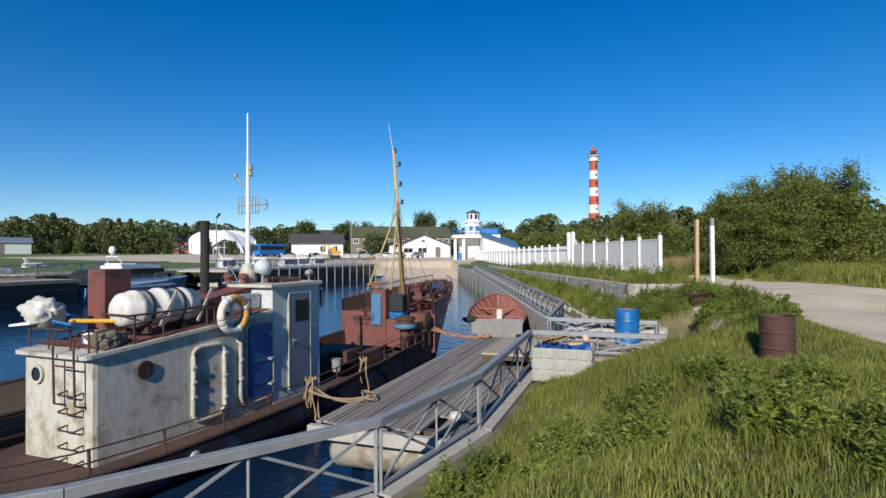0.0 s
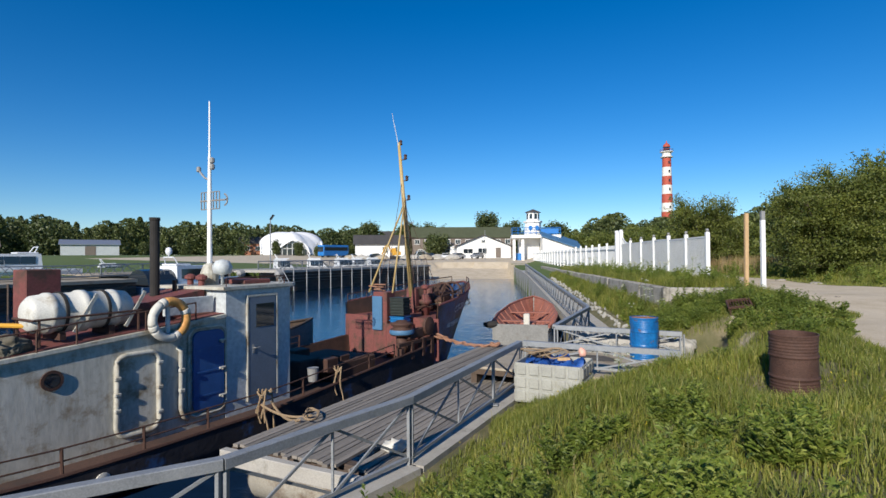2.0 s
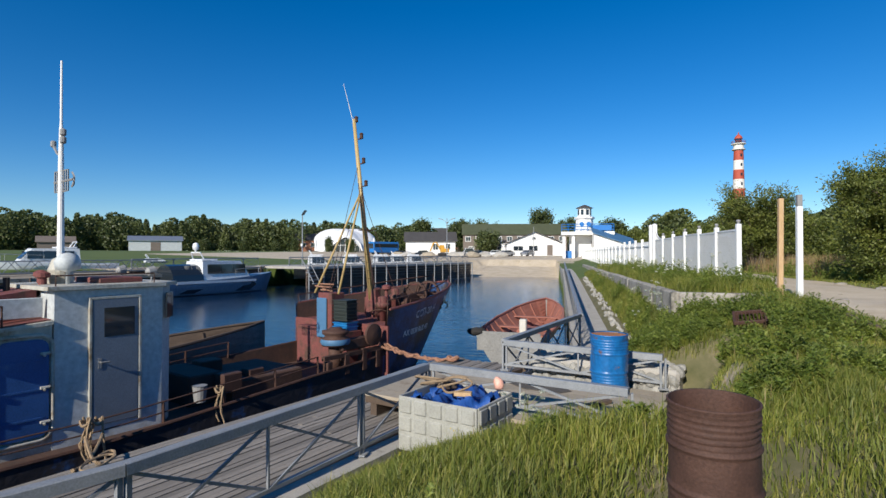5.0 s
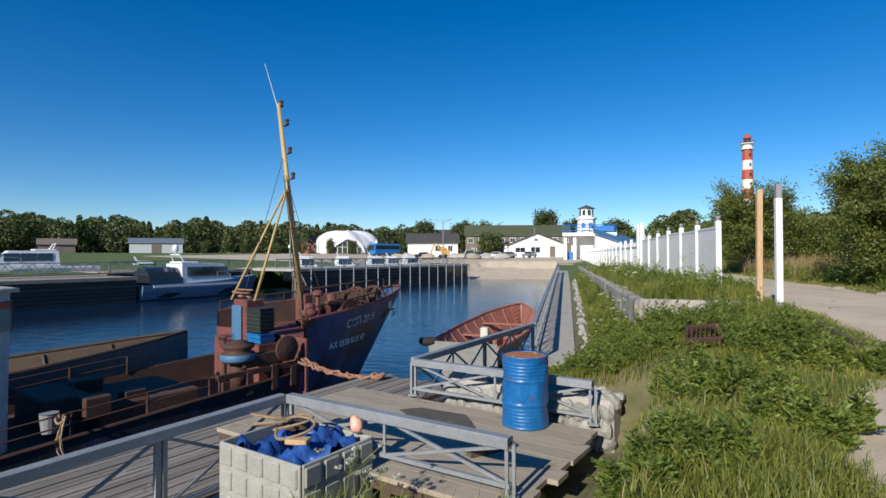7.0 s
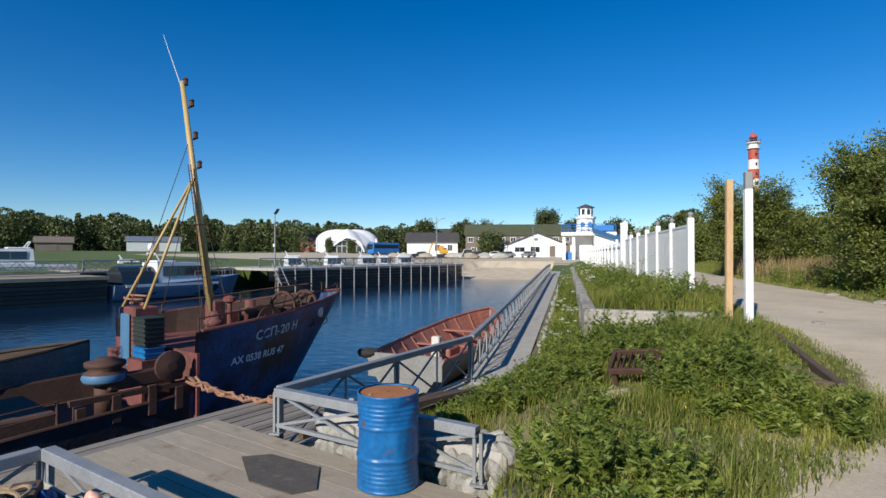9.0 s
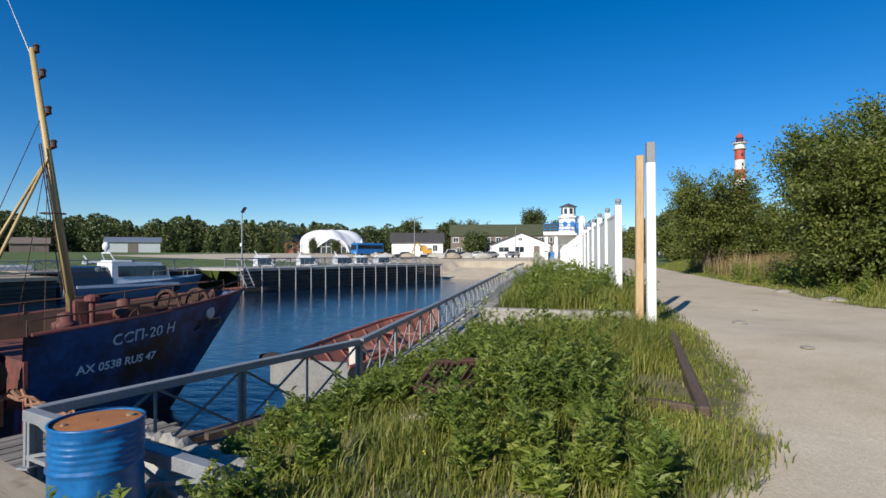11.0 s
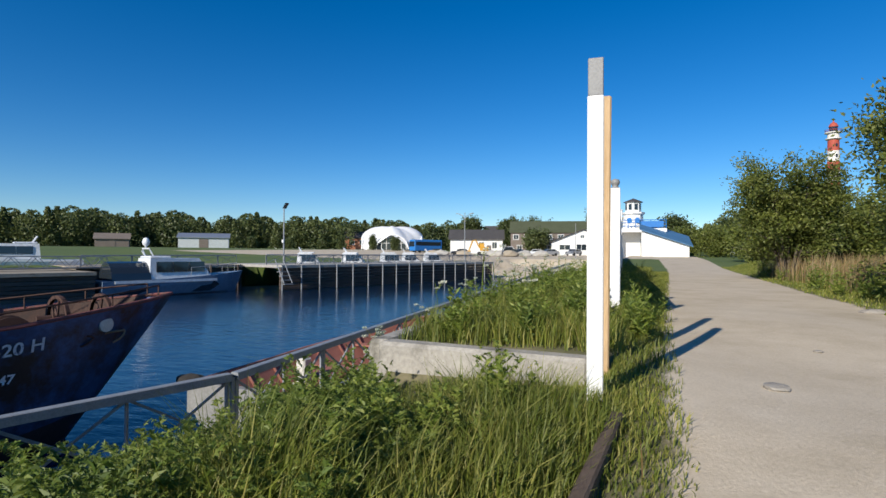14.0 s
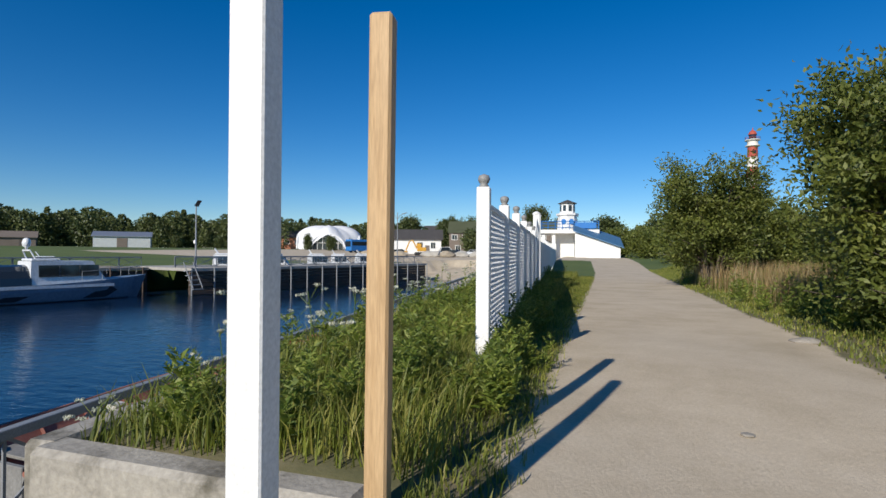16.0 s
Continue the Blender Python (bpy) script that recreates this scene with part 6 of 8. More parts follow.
gable_house("long_house", "long two-storey grey-brown house with a green roof", -15.5, 171, 31, 11, 6.0, 9.2, M_siding, M_roof_green, 12,
            [(-14 + 3.1 * i, 4.6, 1.5, 1.4) for i in range(10)] + [(-13 + 4.2 * i, 1.6, 1.4, 1.4) for i in range(7)], [(0, 1.1, 2.2)])
bm = BM()
box(bm, (-14.5, 163.5, 2.6), (7, 3, 3.4))
structure("wall_annex", bm, M_white_wall, "low white annex in front of the long house")
gable_house("white_house", "low white gabled house with a wide front", -7.2, 142, 13.5, 12, 2.9, 5.6, M_white_wall, M_roof_dark, 10,
            [(-4, 1.7, 2.4, 1.2), (-0.4, 1.7, 2.2, 1.4), (-0.2, 4.1, 0.9, 0.7)], [(3.6, 1.3, 2.5)], 0.5, False)
gable_house("black_roof_house", "white single-storey house with a dark pitched roof", -40.5, 165, 15, 9, 4.2, 6.8, M_white_wall, M_roof_dark, 17,
            [(1.5, 2.3, 1.6, 1.8), (5.2, 2.3, 1.4, 1.8)], [(3.6, 1.3, 2.3)], 0.6)
gable_house("brick_house", "small orange brick house beside the white tent", -93, 186, 9.5, 8, 4.2, 6.4, M_brick_far, M_roof_dark, 26, [(-2, 2.4, 1.6, 1.4), (1.5, 2.4, 1.6, 1.4)], [])
gable_house("brick_house", "orange brick house half hidden by trees", -47, 210, 9, 8, 6.4, 9.5, M_brick_far, M_roof_dark, 20, [(-2, 5, 1.6, 1.4), (1.5, 5, 1.6, 1.4)], [])
gable_house("barn", "long low grey-blue barn in front of the woods", -112, 132, 13, 8, 2.8, 4.0, M_ship_grey, M_car_silver, 42, [], [(0, 2.4, 2.4)])
gable_house("barn", "small dark-roofed hut at the wood's edge", -131, 118, 8, 6, 2.2, 3.6, M_siding, M_siding, 50, [], [(0, 1.6, 2.0)])


def make_tent():
    t = thing("dome_tent", "white arched membrane pavilion with glazed arches", "tent", pose(-75, 178, float(ground_z(-75, 178)), 0, 0, 25))
    R, H = 10.4, 7.8
    bm = BM()
    rings = []
    nv, nu = 10, 48
    for j in range(nv + 1):
        f = j / nv
        row = []
        for i in range(nu):
            a = 2 * math.pi * i / nu
            arch = abs(math.cos(2 * a + math.pi / 2 - 0.0))
            r = R * math.cos(f * math.pi / 2) ** 0.8 * (1 + 0.06 * arch)
            z0 = 4.8 * max(0.0, 1 - arch * 1.15) ** 0.5
            row.append(Vector((r * math.cos(a), r * math.sin(a), z0 * (1 - f) + H * math.sin(f * math.pi / 2) * (f if f < 1 else 1) ** 0.25)))
        rings.append(row)
    loft(bm, rings, closed=True, cap=False)
    part("membrane", bm, M_tent, t, "", True)
    for k in range(4):
        a = math.pi / 2 * k + math.pi / 4 * 0
        c, s = math.cos(a), math.sin(a)
        bm = BM()
        q = [Vector((c * R * 0.9 - s * x, s * R * 0.9 + c * x, 4.7 * max(0, 1 - (x / 5.6) ** 2) ** 0.5)) for x in np.linspace(-5.6, 5.6, 16)]
        v = [bm.verts.new(p) for p in q]
        bm.faces.new(v)
        g = part("glass_wall", bm, M_glass, t, "large arched glazing")
        bm = BM()
        for x in np.linspace(-4.8, 4.8, 7):
            z = 4.7 * (1 - (x / 5.6) ** 2) ** 0.5
            tube(bm, (c * (R * 0.9 + 0.1) - s * x, s * (R * 0.9 + 0.1) + c * x, 0), (c * (R * 0.9 + 0.1) - s * x, s * (R * 0.9 + 0.1) + c * x, z), 0.11, seg=4)
        for z in (2.1, 3.9):
            x = 5.6 * (1 - (z / 4.7) ** 2) ** 0.5
            tube(bm, (c * (R * 0.9 + 0.1) + s * x, s * (R * 0.9 + 0.1) - c * x, z), (c * (R * 0.9 + 0.1) - s * x, s * (R * 0.9 + 0.1) + c * x, z), 0.09, seg=4)
        part("mullion", bm, M_white, g)
        bm = BM()
        pipe(bm, [p * 1.0 + Vector((c * 0.5, s * 0.5, 0.15)) for p in q], 0.28, 6)
        part("arch_rim", bm, M_tent, t)
    return t


make_tent()


def make_tower_house():
    t = thing("harbour_office", "white office with a small lighthouse turret and blue trim", "building", pose(5.6, 113, -0.5, 0, 0, 2))
    bm = BM()
    box(bm, (0.5, 2, 2.6), (7.4, 8, 5.2))
    part("wall", bm, M_white_wall, t)
    bm = BM()
    box(bm, (0, 0.5, 5.5), (9.6, 11, 0.6))
    part("roof_slab", bm, M_white_wall, t)
    for x in (-4.3, -2.6):
        bm = BM()
        box(bm, (x, -4.2, 2.6), (0.55, 0.55, 5.2))
        part("pillar", bm, M_white_wall, t)
    bm = BM()
    box(bm, (-3.3, -3.0, 1.1), (2.0, 0.2, 2.2))
    part("door", bm, M_blue_paint, t, "bright blue door")
    bm = BM()
    box(bm, (1.6, -2.05, 2.6), (1.6, 0.1, 3.0))
    part("window", bm, M_glass, t)
    bm = BM()
    for z in (6.2, 6.75, 7.2):
        for a, b in (((-4.7, -4.9), (4.7, -4.9)), ((4.7, -4.9), (4.7, 5.9)), ((-4.7, -4.9), (-4.7, 5.9))):
            tube(bm, (*a, z), (*b, z), 0.06, seg=4)
    for x in np.linspace(-4.7, 4.7, 9):
        tube(bm, (x, -4.9, 5.8), (x, -4.9, 7.25), 0.06, seg=4)
    part("roof_railing", bm, M_blue_paint, t, "bright blue roof railing")
    bm = BM()
    box(bm, (2.6, -4.95, 6.5), (3.4, 0.06, 1.0))
    part("blue_board", bm, M_blue_paint, t, "blue board on the railing")
    bm = BM()
    lathe(bm, [(1.75, 5.8), (1.6, 8.2), (1.9, 8.4), (1.9, 8.7), (1.35, 8.7)], 8, Matrix.Translation((-0.4, -1.5, 0)))
    tw = part("turret", bm, M_white_wall, t)
    bm = BM()
    lathe(bm, [(1.3, 8.7), (1.3, 10.4)], 8, Matrix.Translation((-0.4, -1.5, 0)))
    part("lantern", bm, M_white, tw)
    bm = BM()
    for k in range(8):
        a = 2 * math.pi * (k + 0.5) / 8
        box(bm, (-0.4 + 1.22 * math.cos(a), -1.5 + 1.22 * math.sin(a), 9.6), (0.1, 0.55, 1.0), Matrix.Rotation(a, 3, "Z"))
    part("lantern_window", bm, M_glass, tw)
    bm = BM()
    lathe(bm, [(1.65, 10.4), (1.6, 10.5), (0.1, 11.1)], 8, Matrix.Translation((-0.4, -1.5, 0)))
    part("turret_roof", bm, M_roof_dark, tw, "dark pointed turret roof")
    for x in (-1.0, 0.3):
        bm = BM()
        lathe(bm, [(0.42, 0), (0.42, 0.08)], 16, Matrix.Translation((x - 0.0, -3.17, 7.3)) @ pose(0, 0, 0, 90, 0, 0))
        part("round_window", bm, M_blue_paint, tw, "round blue window")
    return t


make_tower_house()
t = thing("boat_shed", "white lean-to shed with a pale blue sloping roof", "shed", pose(10.3, 104, 0.4, 0, 0, 2))
bm = BM()
extrude_poly(bm, [(-3.5, 0, -0.5), (3.4, 0, -0.5), (3.4, 0, 1.95), (-3.5, 0, 4.3)], (0, 7, 0))
part("wall", bm, M_white_wall, t)
bm = BM()
loft(bm, [[Vector((-3.8, -0.5, 4.45)), Vector((3.9, -0.5, 1.77)), Vector((3.9, -0.5, 1.9)), Vector((-3.8, -0.5, 4.58))], [Vector((-3.8, 7, 6.2)), Vector((3.9, 7, 3.5)), Vector((3.9, 7, 3.65)), Vector((-3.8, 7, 6.35))]], closed=True)
part("roof", bm, M_light_blue, t, "pale blue sheet roof")
bm = BM()
box(bm, (3.42, 4, 0.9), (0.06, 5, 1.4))
part("window", bm, M_glass, t)


def make_lighthouse():
    t = thing("lighthouse", "tall red and white banded lighthouse above the trees", "lighthouse", pose(94.7, 349.6, 0))
    n = 11
    zs = np.linspace(0, 61, n + 1)
    rad = lambda z: 4.3 - 1.75 * (z / 61) ** 0.85
    for i in range(n):
        bm = BM()
        lathe(bm, [(rad(zs[i]), zs[i]), (rad((zs[i] + zs[i + 1]) / 2), (zs[i] + zs[i + 1]) / 2), (rad(zs[i + 1]), zs[i + 1])], 28, None, False)
        band = part("tower_band", bm, M_lh_white if i % 2 else M_lh_red, t, "white painted band" if i % 2 else "red painted band", True)
        bm = BM()
        zm = (zs[i] + zs[i + 1]) / 2
        a = math.radians(-75)
        box(bm, (rad(zm) * math.cos(a), rad(zm) * math.sin(a), zm), (0.5, 0.9, 1.6), Matrix.Rotation(a, 3, "Z"))
        part("window", bm, M_glass, band)
    bm = BM()
    lathe(bm, [(2.5, 61), (3.6, 61.6), (3.6, 62), (2.7, 62), (2.7, 64.4), (3.9, 64.8), (3.9, 65.2), (2.4, 65.2)], 28)
    part("gallery", bm, M_lh_white, t)
    bm = BM()
    lathe(bm, [(1.9, 65.2), (1.9, 68.0)], 16)
    part("lamp_room", bm, M_glass, t)
    bm = BM()
    for z in (66.0, 66.5):
        pipe(bm, [(3.8 * math.cos(a), 3.8 * math.sin(a), z) for a in np.linspace(0, 2 * math.pi, 24)[:-1]], 0.09, 4, True)
    lathe(bm, [(2.2, 68.0), (2.2, 68.4), (1.5, 69.8), (0.4, 70.6), (0.15, 72.0)], 20)
    part("dome", bm, M_lh_red, t, "red domed cap")
    return t


make_lighthouse()


def lamp_post(x, y, z0, z1, kind, label, rz=0):
    t = thing("street_lamp", label, "lamp", pose(x, y, z0, 0, 0, rz), "street lamps")
    h = z1 - z0
    bm = BM()
    tube(bm, (0, 0, 0), (0, 0, h), 0.08, 0.05, 8)
    part("pole", bm, M_galv, t)
    if kind == "solar":
        bm = BM()
        box(bm, (0.2, 0, h + 0.15), (0.62, 0.5, 0.05), Matrix.Rotation(-0.95, 3, "Y"))
        part("solar_panel", bm, M_car_dark, t, "dark tilted solar panel")
        bm = BM()
        box(bm, (0, -0.12, 2.2), (0.2, 0.16, 0.3), None, 0.02)
        part("switch_box", bm, M_white, t)
    else:
        for s in (-1, 1):
            bm = BM()
            pipe(bm, [(0, 0, h - 0.9), (s * 0.3, 0, h - 0.4), (s * 0.75, 0, h - 0.2)], 0.035, 5)
            arm = part("arm", bm, M_galv, t)
            bm = BM()
            box(bm, (s * 0.95, 0, h - 0.14), (0.6, 0.22, 0.09), Matrix.Rotation(-s * 0.25, 3, "Y"), 0.02)
            part("lamp_head", bm, M_grey_metal, arm)
    return t


lamp_post(-24.2, 55.8, -0.1, 5.35, "solar", "tall grey lamp post with a solar panel on the pier")
lamp_post(-14.5, 80.5, -0.1, 6.4, "arms", "grey lamp post with two curved arms at the pier's end")
bm = BM()
tube(bm, (0, 0, 0), (0, 0, 6.2), 0.07, 0.05, 6)
solo("flag_pole", bm, M_galv, "thin bare metal pole on the sandy yard", "pole", pose(-4.5, 112, float(ground_z(-4.5, 112))))


def car(x, y, rz, paint, label, s=1.0, van=False):
    t = thing("car", label, "car", pose(x, y, float(ground_z(x, y)), 0, 0, rz), "parked cars")
    L, W = 4.3 * s, 1.75
    H = 2.0 if van else 1.45
    bm = BM()
    prof = [(-L / 2, 0.3), (-L / 2, 0.75), (-L / 2 + 0.35, 0.88), (-L * 0.2, 0.95), (-L * 0.08, H - 0.06), (L * 0.25, H), (L * 0.42, 0.98), (L / 2, 0.9), (L / 2, 0.3)]
    extrude_poly(bm, [(a, -W / 2, b) for a, b in prof], (0, W, 0))
    part("body", bm, paint, t)
    bm = BM()
    g = [(-L * 0.17, 0.97), (-L * 0.07, H - 0.12), (L * 0.24, H - 0.07), (L * 0.38, 1.0)]
    extrude_poly(bm, [(a, -W / 2 - 0.012, b) for a, b in g], (0, W + 0.024, 0))
    box(bm, (-L * 0.15, 0, (H + 0.85) / 2 + 0.04), (0.03, W - 0.25, H - 1.05), Matrix.Rotation(0.6, 3, "Y"))
    part("glass", bm, M_glass, t)
    for a in (-L * 0.31, L * 0.31):
        for b in (-W / 2 + 0.08, W / 2 - 0.08):
            bm = BM()
            lathe(bm, [(0.18, -0.1), (0.31, -0.1), (0.32, 0), (0.31, 0.1), (0.18, 0.1)], 14, Matrix.Translation((a, b, 0.31)) @ pose(0, 0, 0, 90, 0, 0))
            wh = part("wheel", bm, M_tyre, t)
    for b in (-W / 2 + 0.25, W / 2 - 0.25):
        bm = BM()
        box(bm, (-L / 2 - 0.01, b, 0.68), (0.04, 0.3, 0.14), None, 0.02)
        part("headlight", bm, M_glass, t)
    return t


car(-7.5, 131, 70, M_car_silver, "silver hatchback parked on the sandy yard")
car(-14.5, 124, 15, M_boat_white, "white estate car parked by the yard")
car(-17.8, 124, 160, M_car_dark, "dark hatchback parked by the yard")
car(-20.5, 124, 20, M_boat_white, "white van parked by the yard", 1.1, True)
car(-12.2, 127, 30, M_car_silver, "grey saloon parked by the yard")
car(-38.5, 128, 30, M_car_dark, "dark blue car parked near the bus")
car(-33.0, 130, 25, M_car_dark, "black car parked near the white house")
car(21.5, 118, 40, M_boat_white, "white car half hidden by tall grass")


def bus():
    t = thing("bus", "blue coach parked in front of the tent", "bus", pose(-49.5, 148, float(ground_z(-49.5, 148)), 0, 0, 62))
    bm = BM()
    box(bm, (0, 0, 1.95), (9.5, 2.5, 3.0), None, 0.15)
    part("body", bm, M_blue_paint, t)
    bm = BM()
    for s in (-1, 1):
        box(bm, (0, s * 1.26, 2.4), (8.6, 0.03, 1.0))
    box(bm, (-4.77, 0, 2.3), (0.04, 2.2, 1.4))
    part("glass", bm, M_glass, t)
    for a in (-3.0, 2.8):
        for b in (-1.1, 1.1):
            bm = BM()
            lathe(bm, [(0.2, -0.13), (0.5, -0.13), (0.5, 0.13), (0.2, 0.13)], 16, Matrix.Translation((a, b, 0.5)) @ pose(0, 0, 0, 90, 0, 0))
            part("wheel", bm, M_tyre, t)


bus()
t = thing("digger", "small yellow excavator standing on the yard", "excavator", pose(-27.5, 130, float(ground_z(-27.5, 130)), 0, 0, 20))
bm = BM()
for s in (-0.8, 0.8):
    box(bm, (0, s, 0.4), (2.6, 0.45, 0.8), None, 0.2)
part("track", bm, M_tyre, t)
bm = BM()
box(bm, (0.3, 0, 1.4), (2.0, 1.8, 0.9), None, 0.1)
box(bm, (-0.3, 0.4, 2.2), (1.1, 0.9, 1.0), None, 0.08)
part("body", bm, M_yellow, t)
bm = BM()
pipe(bm, [(-0.8, -0.2, 1.6), (-1.7, -0.2, 3.4), (-2.4, -0.2, 3.2), (-3.2, -0.2, 1.2)], 0.16, 6)
box(bm, (-3.2, -0.2, 0.8), (0.7, 0.8, 0.6), None, 0.1)
part("boom", bm, M_yellow, t)
r5 = np.random.default_rng(11)
for i in range(9):
    bm = BM()
    bmesh.ops.create_icosphere(bm, subdivisions=2, radius=1.0)
    for v in bm.verts:
        v.co = Vector((v.co.x * 1.6, v.co.y, v.co.z * 0.7)) * (1 + 0.4 * noise.noise(v.co * 1.3 + Vector((i, 0, 0))))
    solo("boulder", bm, M_concrete if i % 3 else M_ply, "pale lump of broken concrete at the yard's edge", "boulder", pose(-34 + i * 2.7 + r5.uniform(-1, 1), 118 + r5.uniform(-5, 5), 0.95), "boulders")


def motor_yacht(m, L, label, cabin_mat, hull_mat, dome=True, flat=False, cover=False):
    t = thing("motor_boat", label, "boat", m, "motor boats")
    B = L * 0.26
    bm = BM()
    rings = []
    for f in np.linspace(0, 1, 12):
        b = B / 2 * float(np.interp(f, [0, 0.5, 0.75, 0.92, 1], [0.92, 1, 0.8, 0.35, 0.02]))
        top = 0.85 + 0.45 * f ** 2
        y = (f - 0.5) * L
        rings.append([Vector((b, y + 0.06 * L * f ** 2, top)), Vector((b * 0.96, y + 0.03 * L * f ** 2, top * 0.55)), Vector((b * 0.78, y, -0.05)), Vector((0, y - 0.02 * L * f, -0.45)), Vector((-b * 0.78, y, -0.05)), Vector((-b * 0.96, y + 0.03 * L * f ** 2, top * 0.55)), Vector((-b, y + 0.06 * L * f ** 2, top))])
    loft(bm, rings, closed=True, cap=True)
    part("hull", bm, hull_mat, t, "", False)
    bm = BM()
    for s in (-1, 1):
        box(bm, (s * B * 0.482, -L * 0.08, 0.78), (0.06, L * 0.7, 0.16))
    part("rub_strake", bm, M_boat_white, t, "white side stripe")
    bm = BM()
    cb = B * 0.38
    y0, y1 = -L * 0.2, L * 0.2
    h = 1.3
    q0 = [(-cb, y0, 0.9), (cb, y0, 0.9), (cb, y1 + 0.5, 0.98), (-cb, y1 + 0.5, 0.98)]
    q1 = [(-cb * 0.9, y0 + 0.1, 0.9 + h), (cb * 0.9, y0 + 0.1, 0.9 + h), (cb * 0.85, y1 - 0.5, 0.9 + h), (-cb * 0.85, y1 - 0.5, 0.9 + h)]
    loft(bm, [[Vector(p) for p in q0], [Vector(p) for p in q1]], closed=True, cap=True)
    cab = part("cabin", bm, cabin_mat, t)
    bm = BM()
    for s in (-1, 1):
        for k in range(3):
            yy = y0 + 0.5 + (y1 - y0 - 0.6) * (k + 0.5) / 3
            box(bm, (s * (cb * 0.965), yy, 0.9 + h * 0.58), (0.05, (y1 - y0) / 3 - 0.25, h * 0.5), Matrix.Rotation(-s * 0.06, 3, "Y"))
            part("window", bm, M_glass, cab)
            bm = BM()
    box(bm, (0, y1 + 0.02, 0.9 + h * 0.55), (cb * 1.5, 0.05, h * 0.62), Matrix.Rotation(0.75, 3, "X"))
    part("windscreen", bm, M_glass, cab)
    if cover:
        for s in (-1, 1):
            for fa, fb in ((0.12, 0.24), (0.6, 0.74)):
                bm = BM()
                q = []
                for f, k in ((fa, 0.7), (fb, 0.7), (fb + 0.06, 0.38), (fb - 0.02, 0.04), (fa - 0.02, 0.04), (fa + 0.05, 0.38)):
                    b = B / 2 * float(np.interp(f, [0, 0.5, 0.75, 0.92, 1], [0.92, 1, 0.8, 0.35, 0.02]))
                    q.append(Vector((s * (b * (0.8 + 0.2 * k) + 0.015), (f - 0.5) * L + 0.03 * L * f ** 2, k * (0.85 + 0.45 * f ** 2))))
                extrude_poly(bm, q, (s * 0.03, 0, 0))
                part("hull_chevron", bm, M_glass, t, "dark chevron patch on the hull")
        bm = BM()
        arch = [(cb * math.cos(a) * 1.05, 0.85 + 1.15 * math.sin(a)) for a in np.linspace(0, math.pi, 9)]
        loft(bm, [[Vector((x, yy, z)) for x, z in arch] for yy in (-L * 0.44, -L * 0.42, y0 + 0.1)], closed=True, cap=True)
        part("canopy", bm, M_glass, t, "dark smoked cockpit canopy")
    bm = BM()
    box(bm, (0, y0 + 1.0, 0.98 + h), (cb * 1.4, 1.6, 0.12), None, 0.04)
    pipe(bm, [(-cb * 0.6, y0 + 0.5, 1.0 + h), (-cb * 0.5, y0 + 0.2, 1.5 + h), (cb * 0.5, y0 + 0.2, 1.5 + h), (cb * 0.6, y0 + 0.5, 1.0 + h)], 0.05, 6)
    part("radar_arch", bm, M_boat_white, t)
    if dome:
        bm = BM()
        lathe(bm, [(0.07, 0.0), (0.08, 0.15), (0.24, 0.25), (0.27, 0.45), (0.19, 0.64), (0.04, 0.7)], 16, Matrix.Translation((0, y0 + 0.2, 1.5 + h)))
        part("satellite_dome", bm, M_boat_white, t, "white satellite dome", True)
    bm = BM()
    for s in (-1, 1):
        pts = [Vector((s * B / 2 * float(np.interp(f, [0.5, 0.75, 0.92, 1], [1, 0.8, 0.35, 0.02])) * 0.95, (f - 0.5) * L + 0.05 * L * f, 1.5 + 0.35 * f ** 2)) for f in np.linspace(0.55, 0.98, 8)]
        pipe(bm, pts, 0.02, 4)
        for p in pts[::2]:
            tube(bm, p, p - Vector((0, 0, 0.55)), 0.016, seg=4)
    part("pulpit_rail", bm, M_galv, t)
    return t


YB = dock(22.3, -38.0, WATER + 0.15) @ Matrix.Diagonal((1.15, 0.93, 1.22, 1))
motor_yacht(YB, 11.5, "slate blue cabin cruiser with smoked canopy moored at the quay", M_boat_white, M_boat_blue, True, cover=True)
motor_yacht(dock(14.3, -50, -0.55, 172), 10, "large white motor yacht laid up beyond the log quay", M_boat_white, M_boat_white, False)
motor_yacht(pose(-46.5, 60, -1.7, 0, 0, -35), 6.5, "small white day cruiser by the log quay", M_boat_white, M_boat_white, False)
for u, v, rz, L in ((37.5, -41.5, -60, 5.0), (44.0, -42.0, -70, 5.5), (50.5, -42.5, -55, 6.0), (54.5, -43.0, -65, 5.2), (60, -44, -50, 5.5)):
    p = dxy(u, v)
    motor_yacht(pose(p[0], p[1], -1.25, 0, 0, rz), L, "small white motor boat stored behind the pier railing", M_boat_white, M_boat_white, False)


def ribs_of_ramp():
    t = thing("gangway", "long grey aluminium gangway along the log quay", "gangway", dock(0, 0, -0.3))
    for v in (-40.5, -41.7):
        for z in (0.1, 0.95):
            bm = BM()
            beam(bm, (v, -2, z), (v, 18.5, z), 0.07, 0.07)
            part("chord", bm, M_galv, t)
        for u in np.arange(-2, 18.5, 1.4):
            bm = BM()
            beam(bm, (v, u, 0.1), (v, u + 0.7, 0.95), 0.04, 0.04)
            beam(bm, (v, u + 0.7, 0.95), (v, u + 1.4, 0.1), 0.04, 0.04)
            part("brace", bm, M_galv, t)
    bm = BM()
    box(bm, (-41.1, 8.2, 0.05), (1.1, 20.4, 0.06))
    part("walkway", bm, M_ply, t)


ribs_of_ramp()


